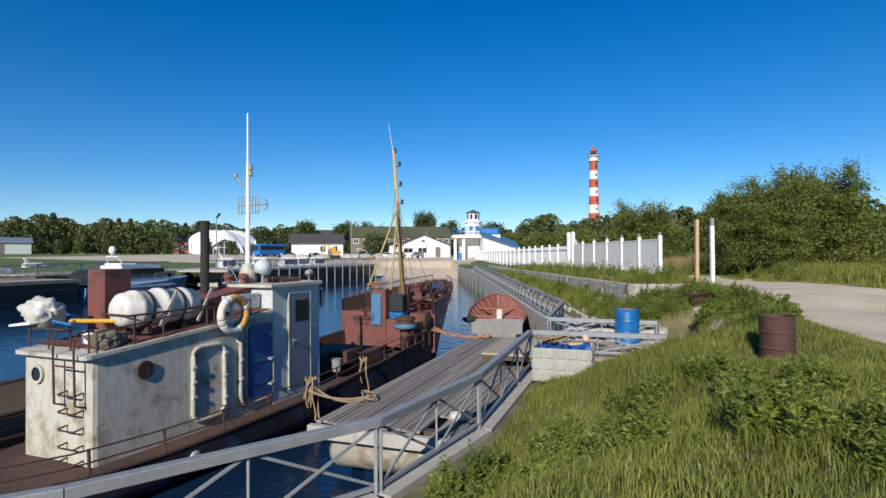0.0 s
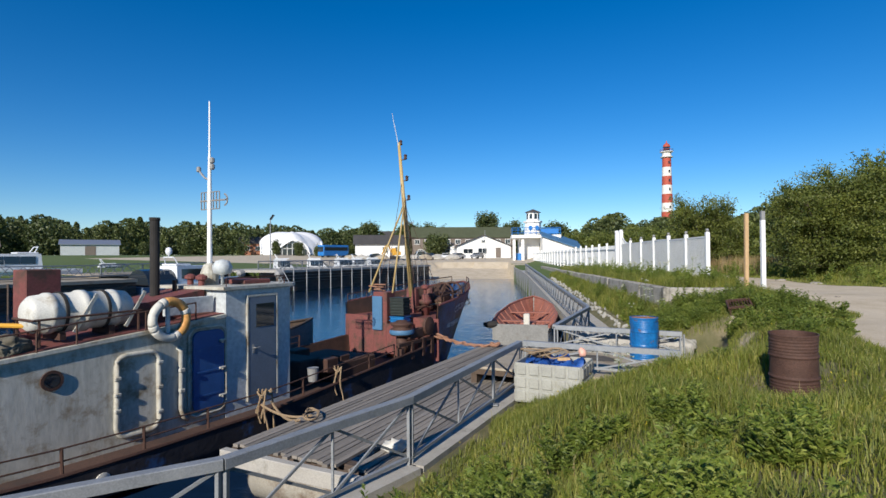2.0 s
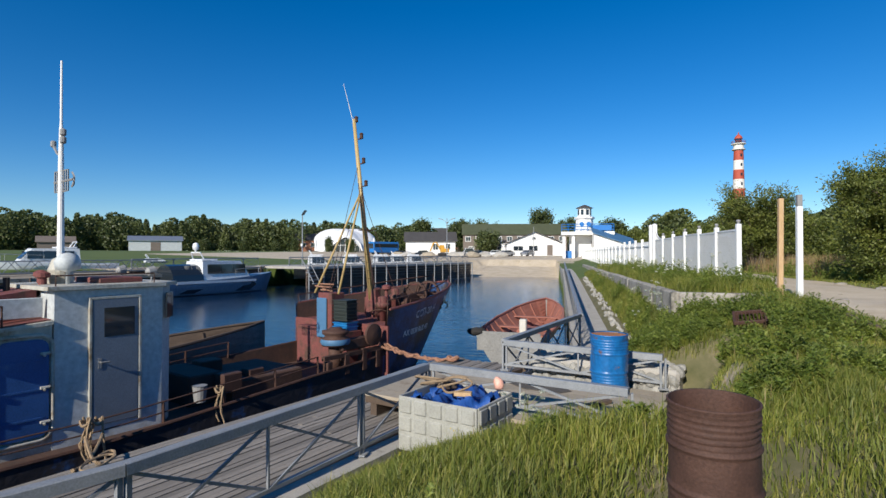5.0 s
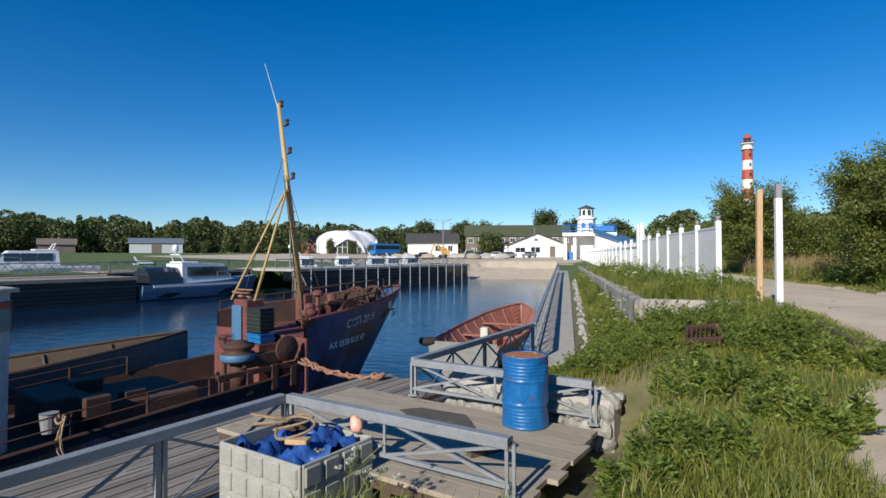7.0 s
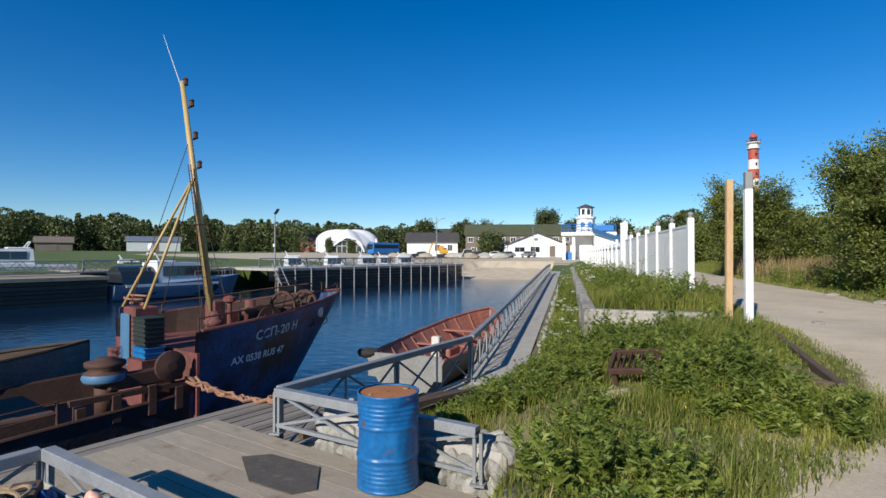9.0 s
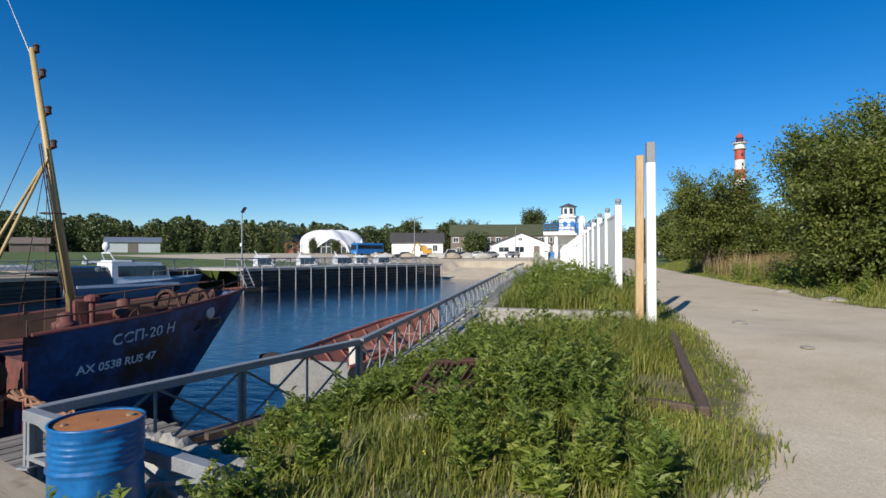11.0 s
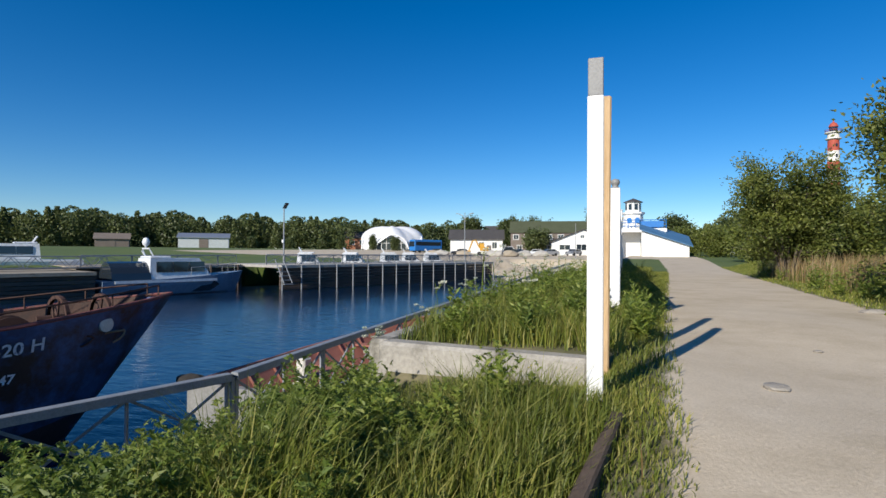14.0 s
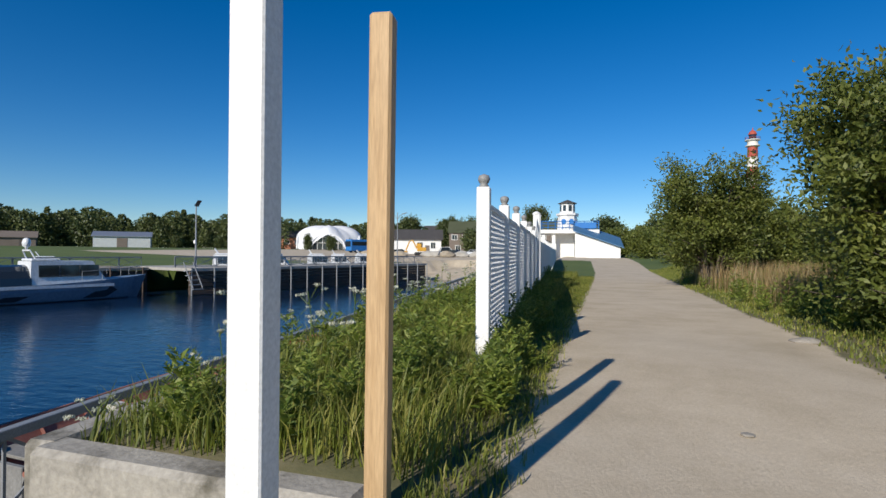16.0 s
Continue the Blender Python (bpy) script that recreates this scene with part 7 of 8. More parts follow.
# ---- trees and bushes ----
def leaf_cloud(centers, axes, length, width, r):
    """Pointed leaves (rhombs bent a little) at centres, pointing along axes."""
    n = len(centers)
    a = axes / np.maximum(np.linalg.norm(axes, axis=1, keepdims=True), 1e-6)
    q = r.normal(size=(n, 3))
    s = np.cross(a, q)
    s /= np.maximum(np.linalg.norm(s, axis=1, keepdims=True), 1e-6)
    ln = (length * r.uniform(0.6, 1.3, (n, 1)))
    wd = (width * r.uniform(0.7, 1.3, (n, 1)))
    base, tip = centers - a * ln * 0.5, centers + a * ln * 0.5
    mid = centers + np.cross(a, s) * wd * 0.25
    v = np.stack([base, mid + s * wd * 0.5, tip, mid - s * wd * 0.5], 1).reshape(-1, 3)
    f = np.arange(n * 4).reshape(-1, 4)
    return v, f


def bush(name, label, x, y, h, spread, stems, per, twigs, leaves, leaf, seed, mat, category="bush", bare=0.25, lean=0.55, z=None):
    r = np.random.default_rng(seed)
    z0 = float(ground_z(x, y)) if z is None else z
    t = thing(name, label, category, pose(x, y, z0 - 0.05), "trees and bushes")
    bm = BM()
    tips, dirs = [], []
    for i in range(stems):
        a = 2 * math.pi * (i + r.uniform(-0.3, 0.3)) / stems
        out = spread * r.uniform(0.25, 1.0) * lean
        top = Vector((math.cos(a) * out, math.sin(a) * out, h * r.uniform(0.6, 0.86)))
        b0 = Vector((math.cos(a) * 0.18, math.sin(a) * 0.18, 0))
        mid = b0.lerp(top, 0.5) + Vector((r.uniform(-0.2, 0.2), r.uniform(-0.2, 0.2), 0.25))
        rad = 0.012 * h * r.uniform(0.8, 1.2)
        tube(bm, b0, mid, rad, rad * 0.7, 6, False)
        tube(bm, mid, top, rad * 0.7, rad * 0.2, 5, False)
        for j in range(per):
            k = bare + (1 - bare) * (j + r.uniform(0, 1)) / per
            p = (b0.lerp(mid, k * 2) if k < 0.5 else mid.lerp(top, k * 2 - 1))
            d = Vector((r.normal() + math.cos(a) * 0.8, r.normal() + math.sin(a) * 0.8, r.uniform(0.1, 1.1))).normalized()
            ln = spread * (0.62 - 0.34 * k) * r.uniform(0.5, 1.15)
            e = p + d * ln
            tube(bm, p, e, rad * 0.3, rad * 0.1, 4, False)
            for m in range(twigs):
                f = r.uniform(0.25, 1.0)
                tp = p.lerp(e, f)
                td = (d * 0.7 + Vector((r.normal(), r.normal(), r.normal() * 0.7 + 0.25)) * 0.8).normalized()
                tips.append((tp.x, tp.y, tp.z))
                dirs.append(tuple(td * (spread * 0.2 * r.uniform(0.5, 1.3))))
    part("trunk", bm, M_bark, t, "several thin branching stems")
    tips, dirs = np.array(tips), np.array(dirs)
    c = np.repeat(tips, leaves, 0) + np.repeat(dirs, leaves, 0) * r.uniform(0.0, 1.0, (len(tips) * leaves, 1)) + r.normal(size=(len(tips) * leaves, 3)) * leaf * 0.8
    ax = np.repeat(dirs, leaves, 0) / (spread * 0.2) + r.normal(size=(len(c), 3)) * 0.8
    c[:, 2] = np.maximum(c[:, 2], 0.08)
    v, f = leaf_cloud(c, ax, leaf, leaf * 0.42, r)
    crown = link_mesh("crown", soup("crown", v, f, mat), None, t, "dense small green leaves with gaps")
    return t


bush("willow_bush", "large dense green willow bush beside the sandy track", 14.6, 24.9, 5.0, 3.0, 16, 18, 16, 17, 0.11, 1, M_bush, bare=0.06)
bush("willow_bush", "tall green willow bush on the grassy verge", 19.8, 28.5, 6.1, 3.5, 15, 16, 14, 15, 0.16, 2, M_bush, bare=0.06)
bush("willow_bush", "broad green willow bush at the verge", 24.5, 25.0, 6.4, 3.9, 14, 15, 13, 14, 0.18, 3, M_bush, bare=0.06)
bush("willow_bush", "rounded green willow bush behind the track", 17.4, 32.5, 5.0, 3.0, 13, 14, 13, 13, 0.15, 4, M_bush, bare=0.06)
bush("willow_bush", "low green willow bush near the track's bend", 21.5, 21.5, 3.8, 2.6, 12, 13, 12, 13, 0.14, 14, M_bush, bare=0.05)
bush("willow_bush", "light green spreading willow bush with bare lower stems", 13.9, 38.5, 5.2, 3.0, 15, 15, 13, 13, 0.14, 5, M_bush, bare=0.2)
bush("willow_bush", "green willow bush farther along the track", 17.2, 44.0, 4.4, 3.2, 12, 13, 12, 12, 0.17, 6, M_bush, bare=0.06)
for i, (x, y, h, s) in enumerate(((20, 62, 4.2, 3.0), (18.5, 78, 4.6, 3.4), (22, 90, 5.6, 4.2), (17.5, 104, 5.5, 4.0), (25, 106, 6.5, 4.6), (31, 96, 6.4, 4.6), (14.0, 118, 6.0, 4.0), (29, 70, 5.0, 4.0), (36, 60, 5.4, 4.2), (33, 44, 5.4, 4.0), (42, 50, 6.0, 4.4))):
    bush("shrub_tree", "green shrubby tree beyond the track", x, y, h * 0.92, s, 11, 11, 9, 10, 0.36, 20 + i, M_bush, bare=0.05)
for i, (x, y, h) in enumerate(((-64, 158, 4.6), (-58.5, 160, 3.6), (-84, 160, 4.2), (-90, 158, 3.4), (-53, 156, 3.0), (-102, 140, 4.2), (-96, 150, 3.6), (-70.5, 156, 5.0))):
    bush("young_pine", "small dark green young pine on the lawn", x, y, h, 1.9, 6, 9, 8, 8, 0.4, 50 + i, M_far_tree, "tree", 0.05, 0.3)
for i, (x, y, h, s) in enumerate(((-9, 196, 17, 7), (0, 200, 14, 6), (-27, 190, 12, 6), (-36, 186, 13, 6), (-32, 196, 12, 6), (13, 150, 9, 5), (-22, 160, 7, 4), (-50, 188, 13, 6))):
    bush("broadleaf_tree", "full green broadleaf tree behind the buildings", x, y, h, s, 10, 10, 9, 9, 0.8, 70 + i, M_far_tree, "tree", 0.3, 0.5)


def far_woods():
    r = np.random.default_rng(33)
    vs, fs, base = [], [], 0
    for row in range(4):
        for ang in np.arange(-86, 52, 0.52):
            if r.uniform() < 0.05:
                continue
            a = math.radians(ang + r.uniform(-0.5, 0.5))
            dist = 205 + row * 16 + r.uniform(-8, 8)
            if ang > 10:
                dist += 45
            x, y = 6 + math.sin(a) * dist, 8 + math.cos(a) * dist
            h = np.interp(ang, [-86, -50, -30, -14, -4, 4, 8, 14, 22, 52], [10.2, 11.2, 11.0, 9.6, 8.6, 9.0, 12.5, 15.5, 17, 17]) * r.uniform(0.78, 1.1) * (1 + 0.1 * math.sin(ang * 0.9))
            conifer = r.uniform() < 0.3
            n = 520
            f = r.uniform(0.0, 1, n)
            wid = (h * 0.3 * (1.12 - f) if conifer else h * 0.42 * np.sqrt(np.clip(1 - (2 * f - 0.95) ** 2 * 0.95, 0.05, 1)))
            th = r.uniform(0, 2 * math.pi, n)
            rr = wid * np.sqrt(r.uniform(0.15, 1, n))
            c = np.stack([x + np.cos(th) * rr, y + np.sin(th) * rr, float(ground_z(x, y)) + 0.2 + f * h], 1)
            v, q = leaf_cloud(c, r.normal(size=(n, 3)) + np.array([0, 0, 0.4]), h * 0.085, h * 0.055, r)
            vs.append(v)
            fs.append(q + base)
            base += len(v)
    ob = link_mesh("far_woods", soup("far_woods", np.concatenate(vs), np.concatenate(fs), M_far_tree), None)
    tagged(ob, "mixed green woods closing the far shore", "woods", "", "stuff")


far_woods()


# ---- grass and weeds ----
def zone_points(r, x0, x1, y0, y1, per):
    n = int((x1 - x0) * (y1 - y0) * per)
    return r.uniform(x0, x1, n), r.uniform(y0, y1, n)


def on_grass(x, y, margin=0.0):
    """Where grass can grow: off the quay ledge, the track, the stage hollow and the low wall."""
    d = (x - np.interp(y, SHORE_Y, SHORE_X)) * 0.96
    u = (x - DO.x) * DU.x + (y - DO.y) * DU.y
    v = (x - DO.x) * DV.x + (y - DO.y) * DV.y
    stage = (u > -1.1) & (u < 3.2) & (v < 3.2 + 0.45 * np.clip(u, 0, 1))
    lim = np.where(y > 18.2, 1.5, np.where(y > 14.5, 0.42, 0.42)) + np.interp(y, [3.0, 5.8, 8.0], [0.95, 0.3, -0.1])
    wallx = np.interp(y, [18.4, 45, 60], [6.4, 5.28, 4.6])
    wall = (y > 18.2) & (np.abs(x - wallx) < 0.17)
    rx = 18.36
    wall |= (np.abs(y - rx) < 0.2) & (x > 6.3) & (x < 8.7)
    return (d > lim) & ~stage & ~wall


def patchy(x, y, k, seed):
    return np.sin(x * k + seed) * np.sin(y * k * 1.13 + seed * 2.1) + 0.6 * np.sin(x * k * 2.3 - seed + y * k * 1.7) + 0.4 * np.sin(y * k * 3.1 + x * 0.7 * k)


def blades(name, label, x, y, hgt, wid, mat, seed, bend=0.45):
    r = np.random.default_rng(seed)
    n = len(x)
    z = ground_z(x, y) - 0.01
    a = r.uniform(0, 2 * math.pi, n)
    lean = hgt * r.uniform(0.05, bend, n)
    lx, ly = np.cos(a) * lean + hgt * 0.06, np.sin(a) * lean + hgt * 0.08
    b = a + math.pi / 2 + r.uniform(-0.8, 0.8, n)
    wx, wy = np.cos(b) * wid / 2, np.sin(b) * wid / 2
    v = np.empty((n, 5, 3))
    v[:, 0] = np.stack([x - wx, y - wy, z], 1)
    v[:, 1] = np.stack([x + wx, y + wy, z], 1)
    v[:, 2] = np.stack([x - wx * 0.8 + lx * 0.3, y - wy * 0.8 + ly * 0.3, z + hgt * 0.58], 1)
    v[:, 3] = np.stack([x + wx * 0.8 + lx * 0.3, y + wy * 0.8 + ly * 0.3, z + hgt * 0.58], 1)
    v[:, 4] = np.stack([x + lx, y + ly, z + hgt * r.uniform(0.82, 1.0, n)], 1)
    i = np.arange(n)[:, None] * 5
    f = np.concatenate([i + np.array([[0, 1, 3]]), i + np.array([[0, 3, 2]]), i + np.array([[2, 3, 4]])], 0)
    ob = link_mesh(name, soup(name, v.reshape(-1, 3), f, mat), None)
    return tagged(ob, label, "grass", "", "stuff")


def make_grass():
    r = np.random.default_rng(101)
    xs, ys = [], []
    for args in ((-5.0, 8.0, -4.0, 1.2, 500), (-1.5, 10.2, 1.2, 9.0, 1900), (1.5, 9.9, 9.0, 18.5, 2800)):
        x, y = zone_points(r, *args)
        sand = path_mask(x, y)
        verge = np.interp(y, [4.0, 7.7, 10.6, 11.5, 12.8, 13.4, 15.3, 17.7, 19], [5.9, 6.5, 6.95, 7.4, 8.45, 8.85, 9.1, 9.1, 9.15]) + 0.1 * patchy(x, y, 3.0, 1.0)
        keep = on_grass(x, y) & ((sand < r.uniform(0.25, 0.8, len(x))) | (((verge - x) / 0.7 > r.uniform(0, 1.2, len(x))) & (patchy(x, y, 5.0, 3.0) > 0.0)))
        bare = patchy(x, y, 1.7, 2.0) + 0.5 * patchy(x, y, 4.3, 5.0)
        keep &= (bare > -1.25) | (r.uniform(0, 1, len(x)) < 0.25)
        worn = np.clip(1.25 - np.hypot((x - 6.6) / 1.5, (y - 12.0) / 1.9), 0, 1)
        worn = worn * np.clip(np.hypot(x - 7.05, y - 13.3) / 0.9, 0, 1)
        keep &= r.uniform(0, 1, len(x)) > 0.2 * worn
        keep &= (np.hypot(x - 6.72, y - 13.95) > 0.3 * r.uniform(0.4, 1.2, len(x))) & (np.hypot(x - 8.42, y - 14.9) > 0.45 * r.uniform(0.2, 1.2, len(x)))
        xs.append(x[keep])
        ys.append(y[keep])
    x, y = np.concatenate(xs), np.concatenate(ys)
    tall = np.clip(0.5 + 0.28 * patchy(x, y, 1.1, 0.7) + 0.12 * patchy(x, y, 3.7, 1.9), 0.12, 1.1)
    edge = np.clip((np.interp(y, [4.0, 7.7, 10.6, 13.2, 16.5, 24.6], [5.9, 6.6, 7.5, 8.75, 9.15, 9.4]) + 0.2 - x) / 1.0, 0.42, 1)
    h = (0.06 + 0.2 * tall) * edge * np.clip(np.hypot(x - 4.83, y - 7.52) / 0.75, 0.35, 1) * np.clip(np.hypot(x - 6.85, y - 14.0) / 0.7, 0.3, 1) * (1 + 1.35 * np.clip(np.minimum((x - 7.0) / 0.4, (8.9 - x) / 0.4), 0, 1) * np.clip(np.minimum((y - 14.5) / 0.8, (17.6 - y) / 0.7), 0, 1)) * (1 + 0.9 * np.clip(1.2 - np.hypot(x - 7.05, y - 13.3) / 0.75, 0, 1)) * (1 - 0.15 * np.clip(1.25 - np.hypot((x - 6.6) / 1.5, (y - 12.0) / 1.9), 0, 1)) * r.uniform(0.5, 1.25, len(x))
    blades("grass", "lush long green grass on the harbour bank", x, y, h, r.uniform(0.005, 0.011, len(x)), M_grass, 1, 0.85)
    x, y = zone_points(r, 3.8, 10.2, 18.5, 46, 1000)
    keep = on_grass(x, y) & (path_mask(x, y) < r.uniform(0.2, 0.7, len(x)))
    x, y = x[keep], y[keep]
    blades("grass", "rank grass in the weedy bed by the canal", x, y, r.uniform(0.12, 0.42, len(x)) * np.where(x > 8.75, 0.35, 1), r.uniform(0.006, 0.014, len(x)), M_grass, 2, 0.9)
    x, y = zone_points(r, 11.5, 32, 15, 62, 330)
    s = path_mask(x, y)
    keep = s < r.uniform(0.1, 0.7, len(x))
    x, y = x[keep], y[keep]
    far = np.clip((x - np.interp(y, [10, 17, 20.5, 27.7, 80], [22.0, 14.8, 12.7, 12.9, 14.8])) / 2.0, 0.12, 1)
    blades("grass", "tall unmown grass on the verge beyond the track", x, y, r.uniform(0.25, 0.85, len(x)) * far, r.uniform(0.012, 0.026, len(x)), M_grass, 3, 0.5)
    x, y = zone_points(r, 13.5, 20, 29, 44, 60)
    blades("dry_grass", "patch of tall dry straw-coloured grass by the bushes", x, y, r.uniform(0.7, 1.25, len(x)), r.uniform(0.012, 0.022, len(x)), M_dry, 4, 0.35)
    x, y = zone_points(r, 0.5, 9.0, 2.5, 17.5, 36)
    keep = on_grass(x, y) & (path_mask(x, y) < 0.5) & (r.uniform(0, 1, len(x)) < np.clip(0.12 + 0.5 * (1.25 - np.hypot((x - 6.6) / 1.8, (y - 12.0) / 2.2)), 0.15, 1))
    blades("dry_stalks", "scattered dry brown stalks in the grass", x[keep], y[keep], r.uniform(0.06, 0.3, keep.sum()), r.uniform(0.004, 0.008, keep.sum()), M_dry, 5, 0.35)


make_grass()


def weeds(name, label, px, py, hs, seed, stems=(3, 6), leaf=0.11, pairs=6, mat=None):
    """Leafy weeds: stems with feathered leaves of narrow leaflets."""
    r = np.random.default_rng(seed)
    C, A = [], []
    for x, y, h in zip(px, py, hs):
        z0 = float(ground_z(x, y))
        for s in range(r.integers(*stems)):
            a = r.uniform(0, 2 * math.pi)
            lean = h * r.uniform(0.1, 0.5)
            top = np.array([math.cos(a) * lean, math.sin(a) * lean, h * r.uniform(0.7, 1.05)])
            b0 = np.array([x + r.normal() * 0.05, y + r.normal() * 0.05, z0])
            nl = int(9 + h * 14)
            for k in range(nl):
                f = (k + 0.6) / nl
                p = b0 + top * f
                q = a + k * 2.4 + r.uniform(-0.4, 0.4)
                ll = leaf * (1.15 - 0.6 * f) * r.uniform(0.7, 1.3)
                d = np.array([math.cos(q), math.sin(q), r.uniform(0.5, 2.0)])
                d /= np.linalg.norm(d)
                side = np.array([-math.sin(q), math.cos(q), 0.0])
                for m in range(pairs):
                    g = (m + 1) / pairs
                    w = ll * 0.42 * (1.1 - 0.7 * g)
                    o = p + d * ll * g - np.array([0, 0, ll * 0.2 * g * g])
                    for sg in (-1, 1):
                        ax = side * sg * r.uniform(0.6, 1.2) + d * r.uniform(0.4, 1.2) + np.array([0, 0, r.uniform(-0.3, 0.5)])
                        C.append(o + ax * w * 0.4)
                        A.append(ax * w)
    C, A = np.array(C), np.array(A)
    n = np.linalg.norm(A, axis=1, keepdims=True)
    a = A / n
    s = np.cross(a, np.array([0, -0.35, 0.55]) + r.normal(size=A.shape) * 0.8)
    s /= np.linalg.norm(s, axis=1, keepdims=True)
    L, W = n * 1.5, n * 0.36
    v = np.stack([C - a * L / 2, C + s * W / 2 + np.array([0, 0, 0.004]), C + a * L / 2 - np.array([0, 0, 0.01]), C - s * W / 2 + np.array([0, 0, 0.004])], 1).reshape(-1, 3)
    ob = link_mesh(name, soup(name, v, np.arange(len(v)).reshape(-1, 4), mat or M_weed), None)
    return tagged(ob, label, "weeds", "", "stuff")


def make_weeds():
    r = np.random.default_rng(77)
    P = []
    # (x, y, radius, plants, height)
    for cx, cy, rad, n, h in ((0.0, 5.5, 0.45, 14, 0.45), (0.45, 6.3, 0.4, 9, 0.4), (1.1, 4.7, 0.9, 26, 0.42), (2.3, 4.4, 0.8, 16, 0.4), (1.9, 6.2, 0.8, 16, 0.4), (3.2, 6.4, 0.7, 10, 0.36), (5.8, 9.6, 0.33, 14, 0.3), (5.83, 13.3, 0.35, 14, 0.4), (5.2, 14.5, 0.5, 18, 0.3), (4.7, 14.9, 0.4, 12, 0.3), (5.85, 14.5, 0.45, 16, 0.3), (5.6, 15.2, 0.5, 20, 0.28), (4.9, 15.8, 0.5, 20, 0.28), (6.2, 14.4, 0.3, 12, 0.34), (6.3, 15.0, 0.3, 10, 0.32), (6.8, 10.6, 0.4, 12, 0.34), (7.2, 13.85, 0.2, 12, 0.42), (7.0, 15.0, 0.4, 14, 0.42), (6.4, 12.6, 0.35, 9, 0.3), (7.9, 14.9, 0.3, 6, 0.3), (3.6, 5.2, 0.6, 10, 0.34), (2.9, 3.4, 0.5, 12, 0.36), (6.5, 11.4, 0.4, 10, 0.36), (7.45, 14.4, 0.6, 20, 0.5), (7.3, 13.2, 0.5, 8, 0.32), (7.45, 16.0, 0.4, 14, 0.58), (7.0, 16.6, 0.35, 10, 0.58), (7.9, 16.2, 0.3, 8, 0.4), (7.6, 15.5, 0.3, 12, 0.5), (6.1, 15.6, 0.4, 12, 0.26), (6.0, 16.6, 0.4, 12, 0.26), (8.08, 16.85, 0.06, 3, 0.6),
                              (5.6, 16.4, 0.5, 14, 0.36), (7.7, 13.7, 0.35, 12, 0.45), (6.45, 17.3, 0.42, 20, 0.5), (6.0, 17.0, 0.45, 18, 0.46), (6.9, 17.1, 0.3, 9, 0.4), (5.6, 17.5, 0.4, 12, 0.46), (7.9, 12.9, 0.3, 6, 0.32), (7.9, 15.6, 0.5, 8, 0.32), (4.0, 9.0, 0.7, 5, 0.22), (5.2, 16.9, 0.4, 10, 0.4)):
        for i in range(n):
            q, d = r.uniform(0, 6.28), rad * math.sqrt(r.uniform())
            P.append((cx + math.cos(q) * d, cy + math.sin(q) * d, h * r.uniform(0.6, 1.2)))
    P = np.array(P)
    pu = (P[:, 0] - DO.x) * DU.x + (P[:, 1] - DO.y) * DU.y
    pv = (P[:, 0] - DO.x) * DV.x + (P[:, 1] - DO.y) * DV.y
    k = on_grass(P[:, 0], P[:, 1]) & ~((P[:, 0] > 6.55) & (P[:, 0] < 7.0) & (P[:, 1] > 12.6) & (P[:, 1] < 14.0)) & ~((pu > 2.0) & (pu < 3.3) & (pv < 3.6)) & (np.hypot(P[:, 0] - 6.85, P[:, 1] - 14.1) > 0.42)
    P = P[k]
    weeds("weeds", "green feathery-leaved weeds on the bank", P[:, 0], P[:, 1], P[:, 2], 5)
    n = 170
    x, y = r.uniform(4.9, 8.4, n), 18.7 + 22 * r.uniform(0, 1, n) ** 1.3
    k = on_grass(x, y)
    weeds("weeds", "rank green weeds filling the walled bed", x[k], y[k], r.uniform(0.35, 0.75, k.sum()), 6, (2, 4), 0.16, 4)
    n = 60
    y = r.uniform(19.6, 33, n)
    x = np.interp(y, [21, 33], [8.6, 7.95]) + r.uniform(0.0, 0.38, n)
    weeds("weeds", "shaded green weeds along the white fence", x, y, r.uniform(0.3, 0.6, n), 7, (2, 4), 0.15, 4)
    n = 150
    x, y = r.uniform(12.8, 18, n), r.uniform(20, 44, n)
    k = path_mask(x, y) < 0.1
    weeds("weeds", "leafy green undergrowth beneath the willow bushes", x[k], y[k], r.uniform(0.4, 0.9, k.sum()), 8, (2, 4), 0.2, 3)


make_weeds()


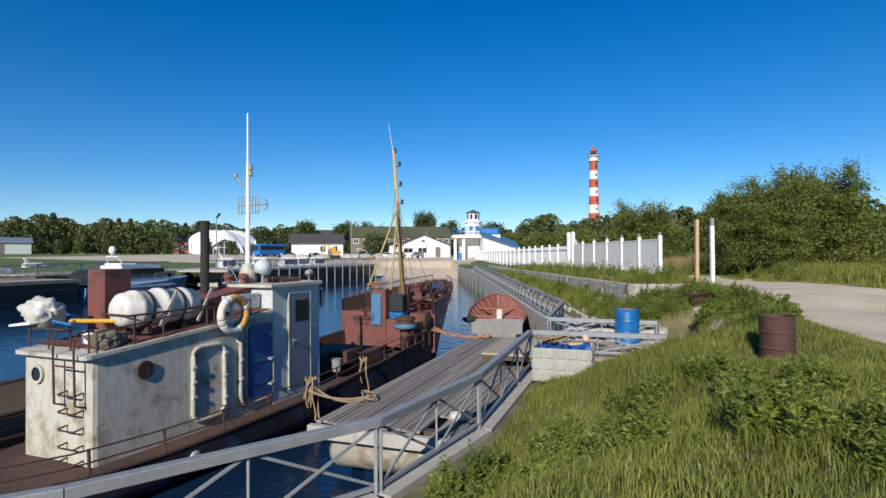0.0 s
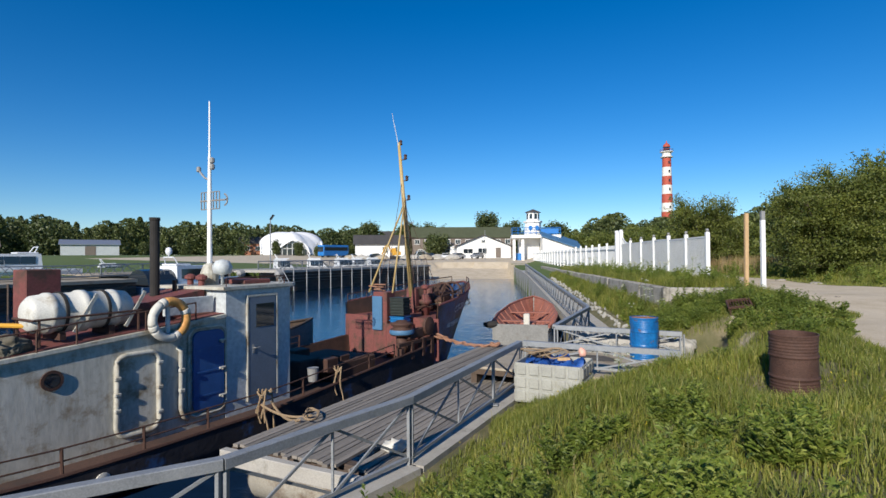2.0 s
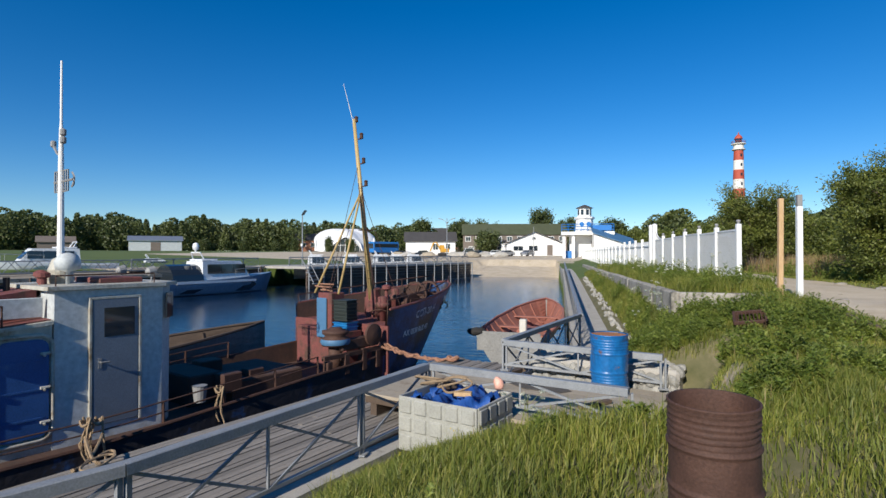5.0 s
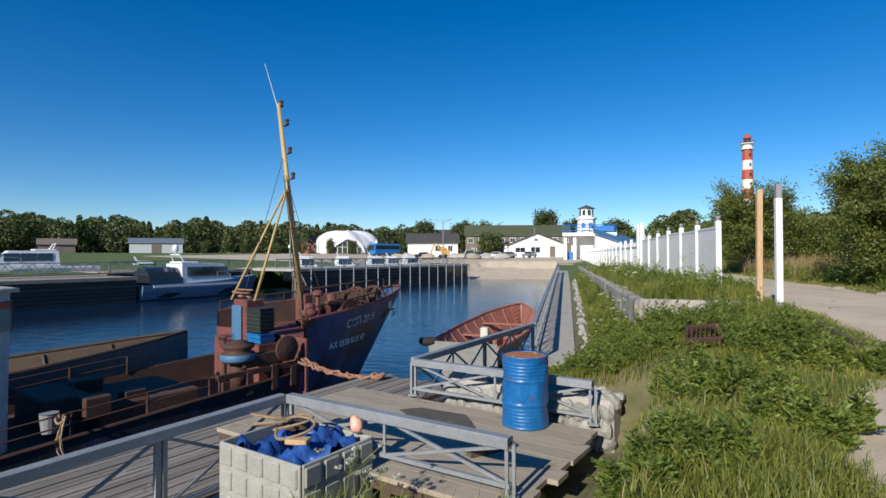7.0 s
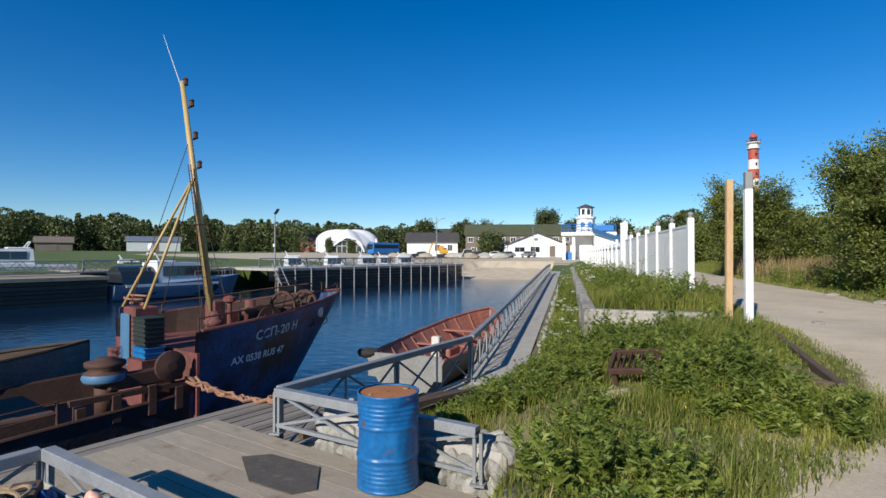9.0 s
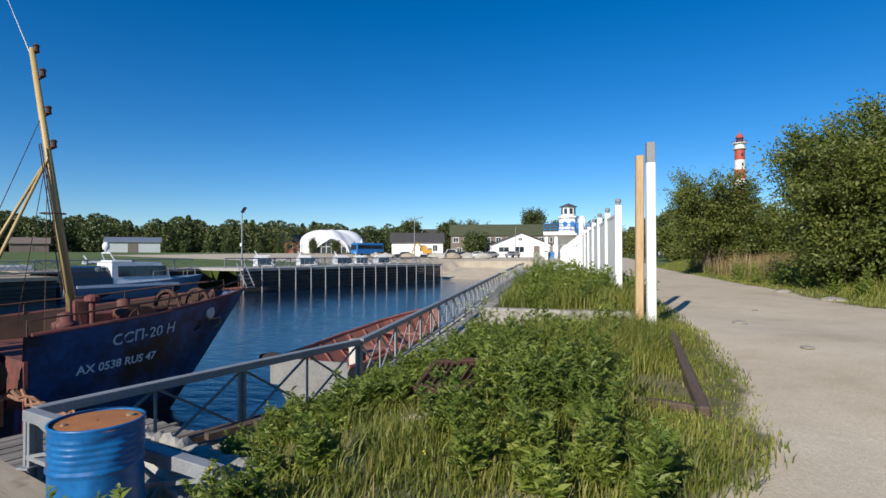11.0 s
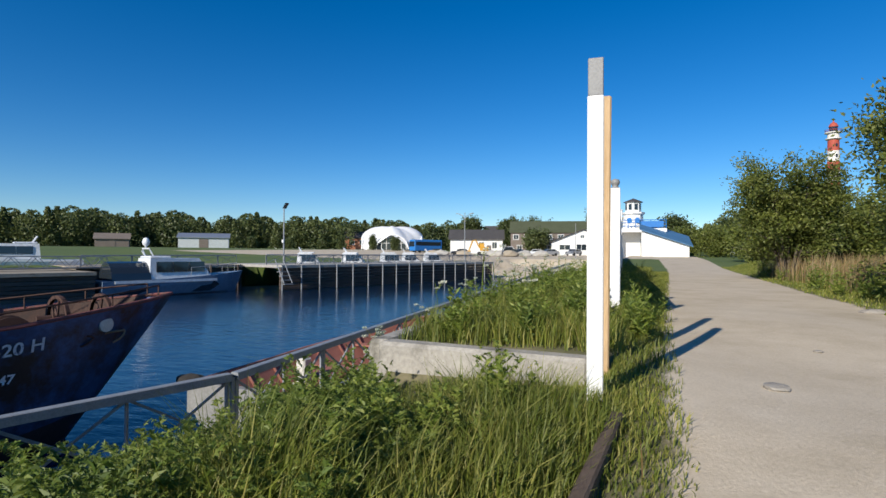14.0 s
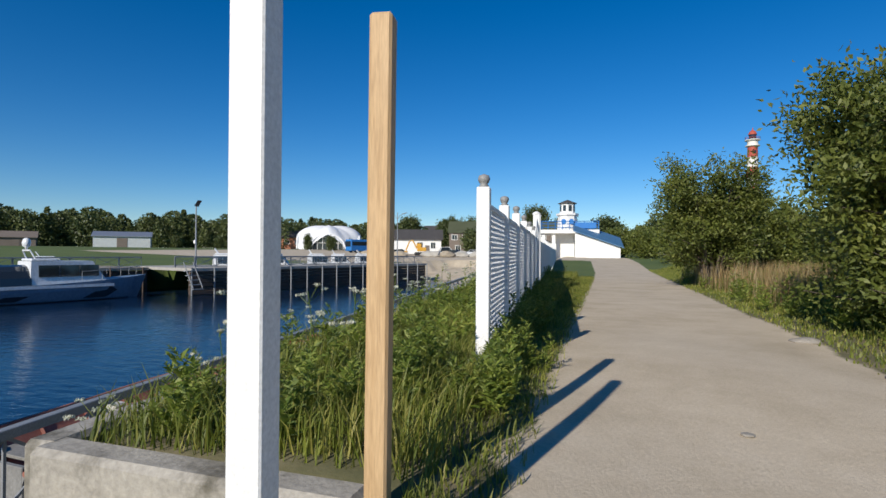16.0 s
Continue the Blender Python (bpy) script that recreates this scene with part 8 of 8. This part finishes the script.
def umbels():
    """White-flowered stems and a few yellow heads."""
    r = np.random.default_rng(9)
    pts = [(3.55, 10.55, 0.9), (3.4, 10.35, 0.75), (3.72, 10.6, 0.7), (3.48, 10.45, 0.6), (6.0, 17.5, 0.6)]
    for i in range(60):
        y = 19 + 26 * r.uniform() ** 1.6
        x = np.interp(y, SHORE_Y, SHORE_X) + r.uniform(1.6, 3.6)
        pts.append((x, y, r.uniform(0.45, 0.95)))
    bm_s = BM()
    C = []
    for x, y, h in pts:
        z0 = float(ground_z(x, y))
        h = max(h, 0.3)
        b = Vector((x, y, z0))
        t = b + Vector((r.normal() * 0.06, r.normal() * 0.06, h))
        tube(bm_s, b, t, 0.006, 0.004, 4, False)
        for k in range(4):
            e = t + Vector((r.normal() * 0.09, r.normal() * 0.09, r.uniform(-0.06, 0.06)))
            tube(bm_s, t - Vector((0, 0, 0.12)), e, 0.003, 0.002, 3, False)
            for m in range(26):
                q, d = r.uniform(0, 6.28), 0.035 * math.sqrt(r.uniform())
                C.append((e.x + math.cos(q) * d, e.y + math.sin(q) * d, e.z + r.uniform(-0.006, 0.006)))
    ob = part("umbel_stems", bm_s, M_weed)
    tagged(ob, "thin green stems of white-flowered cow parsley", "weeds", "", "stuff")
    C = np.array(C)
    A = r.normal(size=C.shape)
    A[:, 2] *= 0.15
    v, f = leaf_cloud(C, A, 0.016, 0.03, r)
    tagged(link_mesh("umbel_flowers", soup("umbel_flowers", v, f, M_flower), None), "small white umbel flower heads", "flowers", "", "stuff")
    n = 90
    x, y = r.uniform(0.8, 9, n), r.uniform(4, 24, n)
    k = on_grass(x, y) & (path_mask(x, y) < 0.2)
    c = np.stack([x[k], y[k], ground_z(x[k], y[k]) + r.uniform(0.15, 0.35, k.sum())], 1)
    c = np.repeat(c, 4, 0) + r.normal(size=(len(c) * 4, 3)) * 0.008
    v, f = leaf_cloud(c, r.normal(size=c.shape), 0.013, 0.011, r)
    tagged(link_mesh("yellow_flowers", soup("yellow_flowers", v, f, M_yflower), None), "scattered tiny yellow flowers in the grass", "flowers", "", "stuff")


umbels()
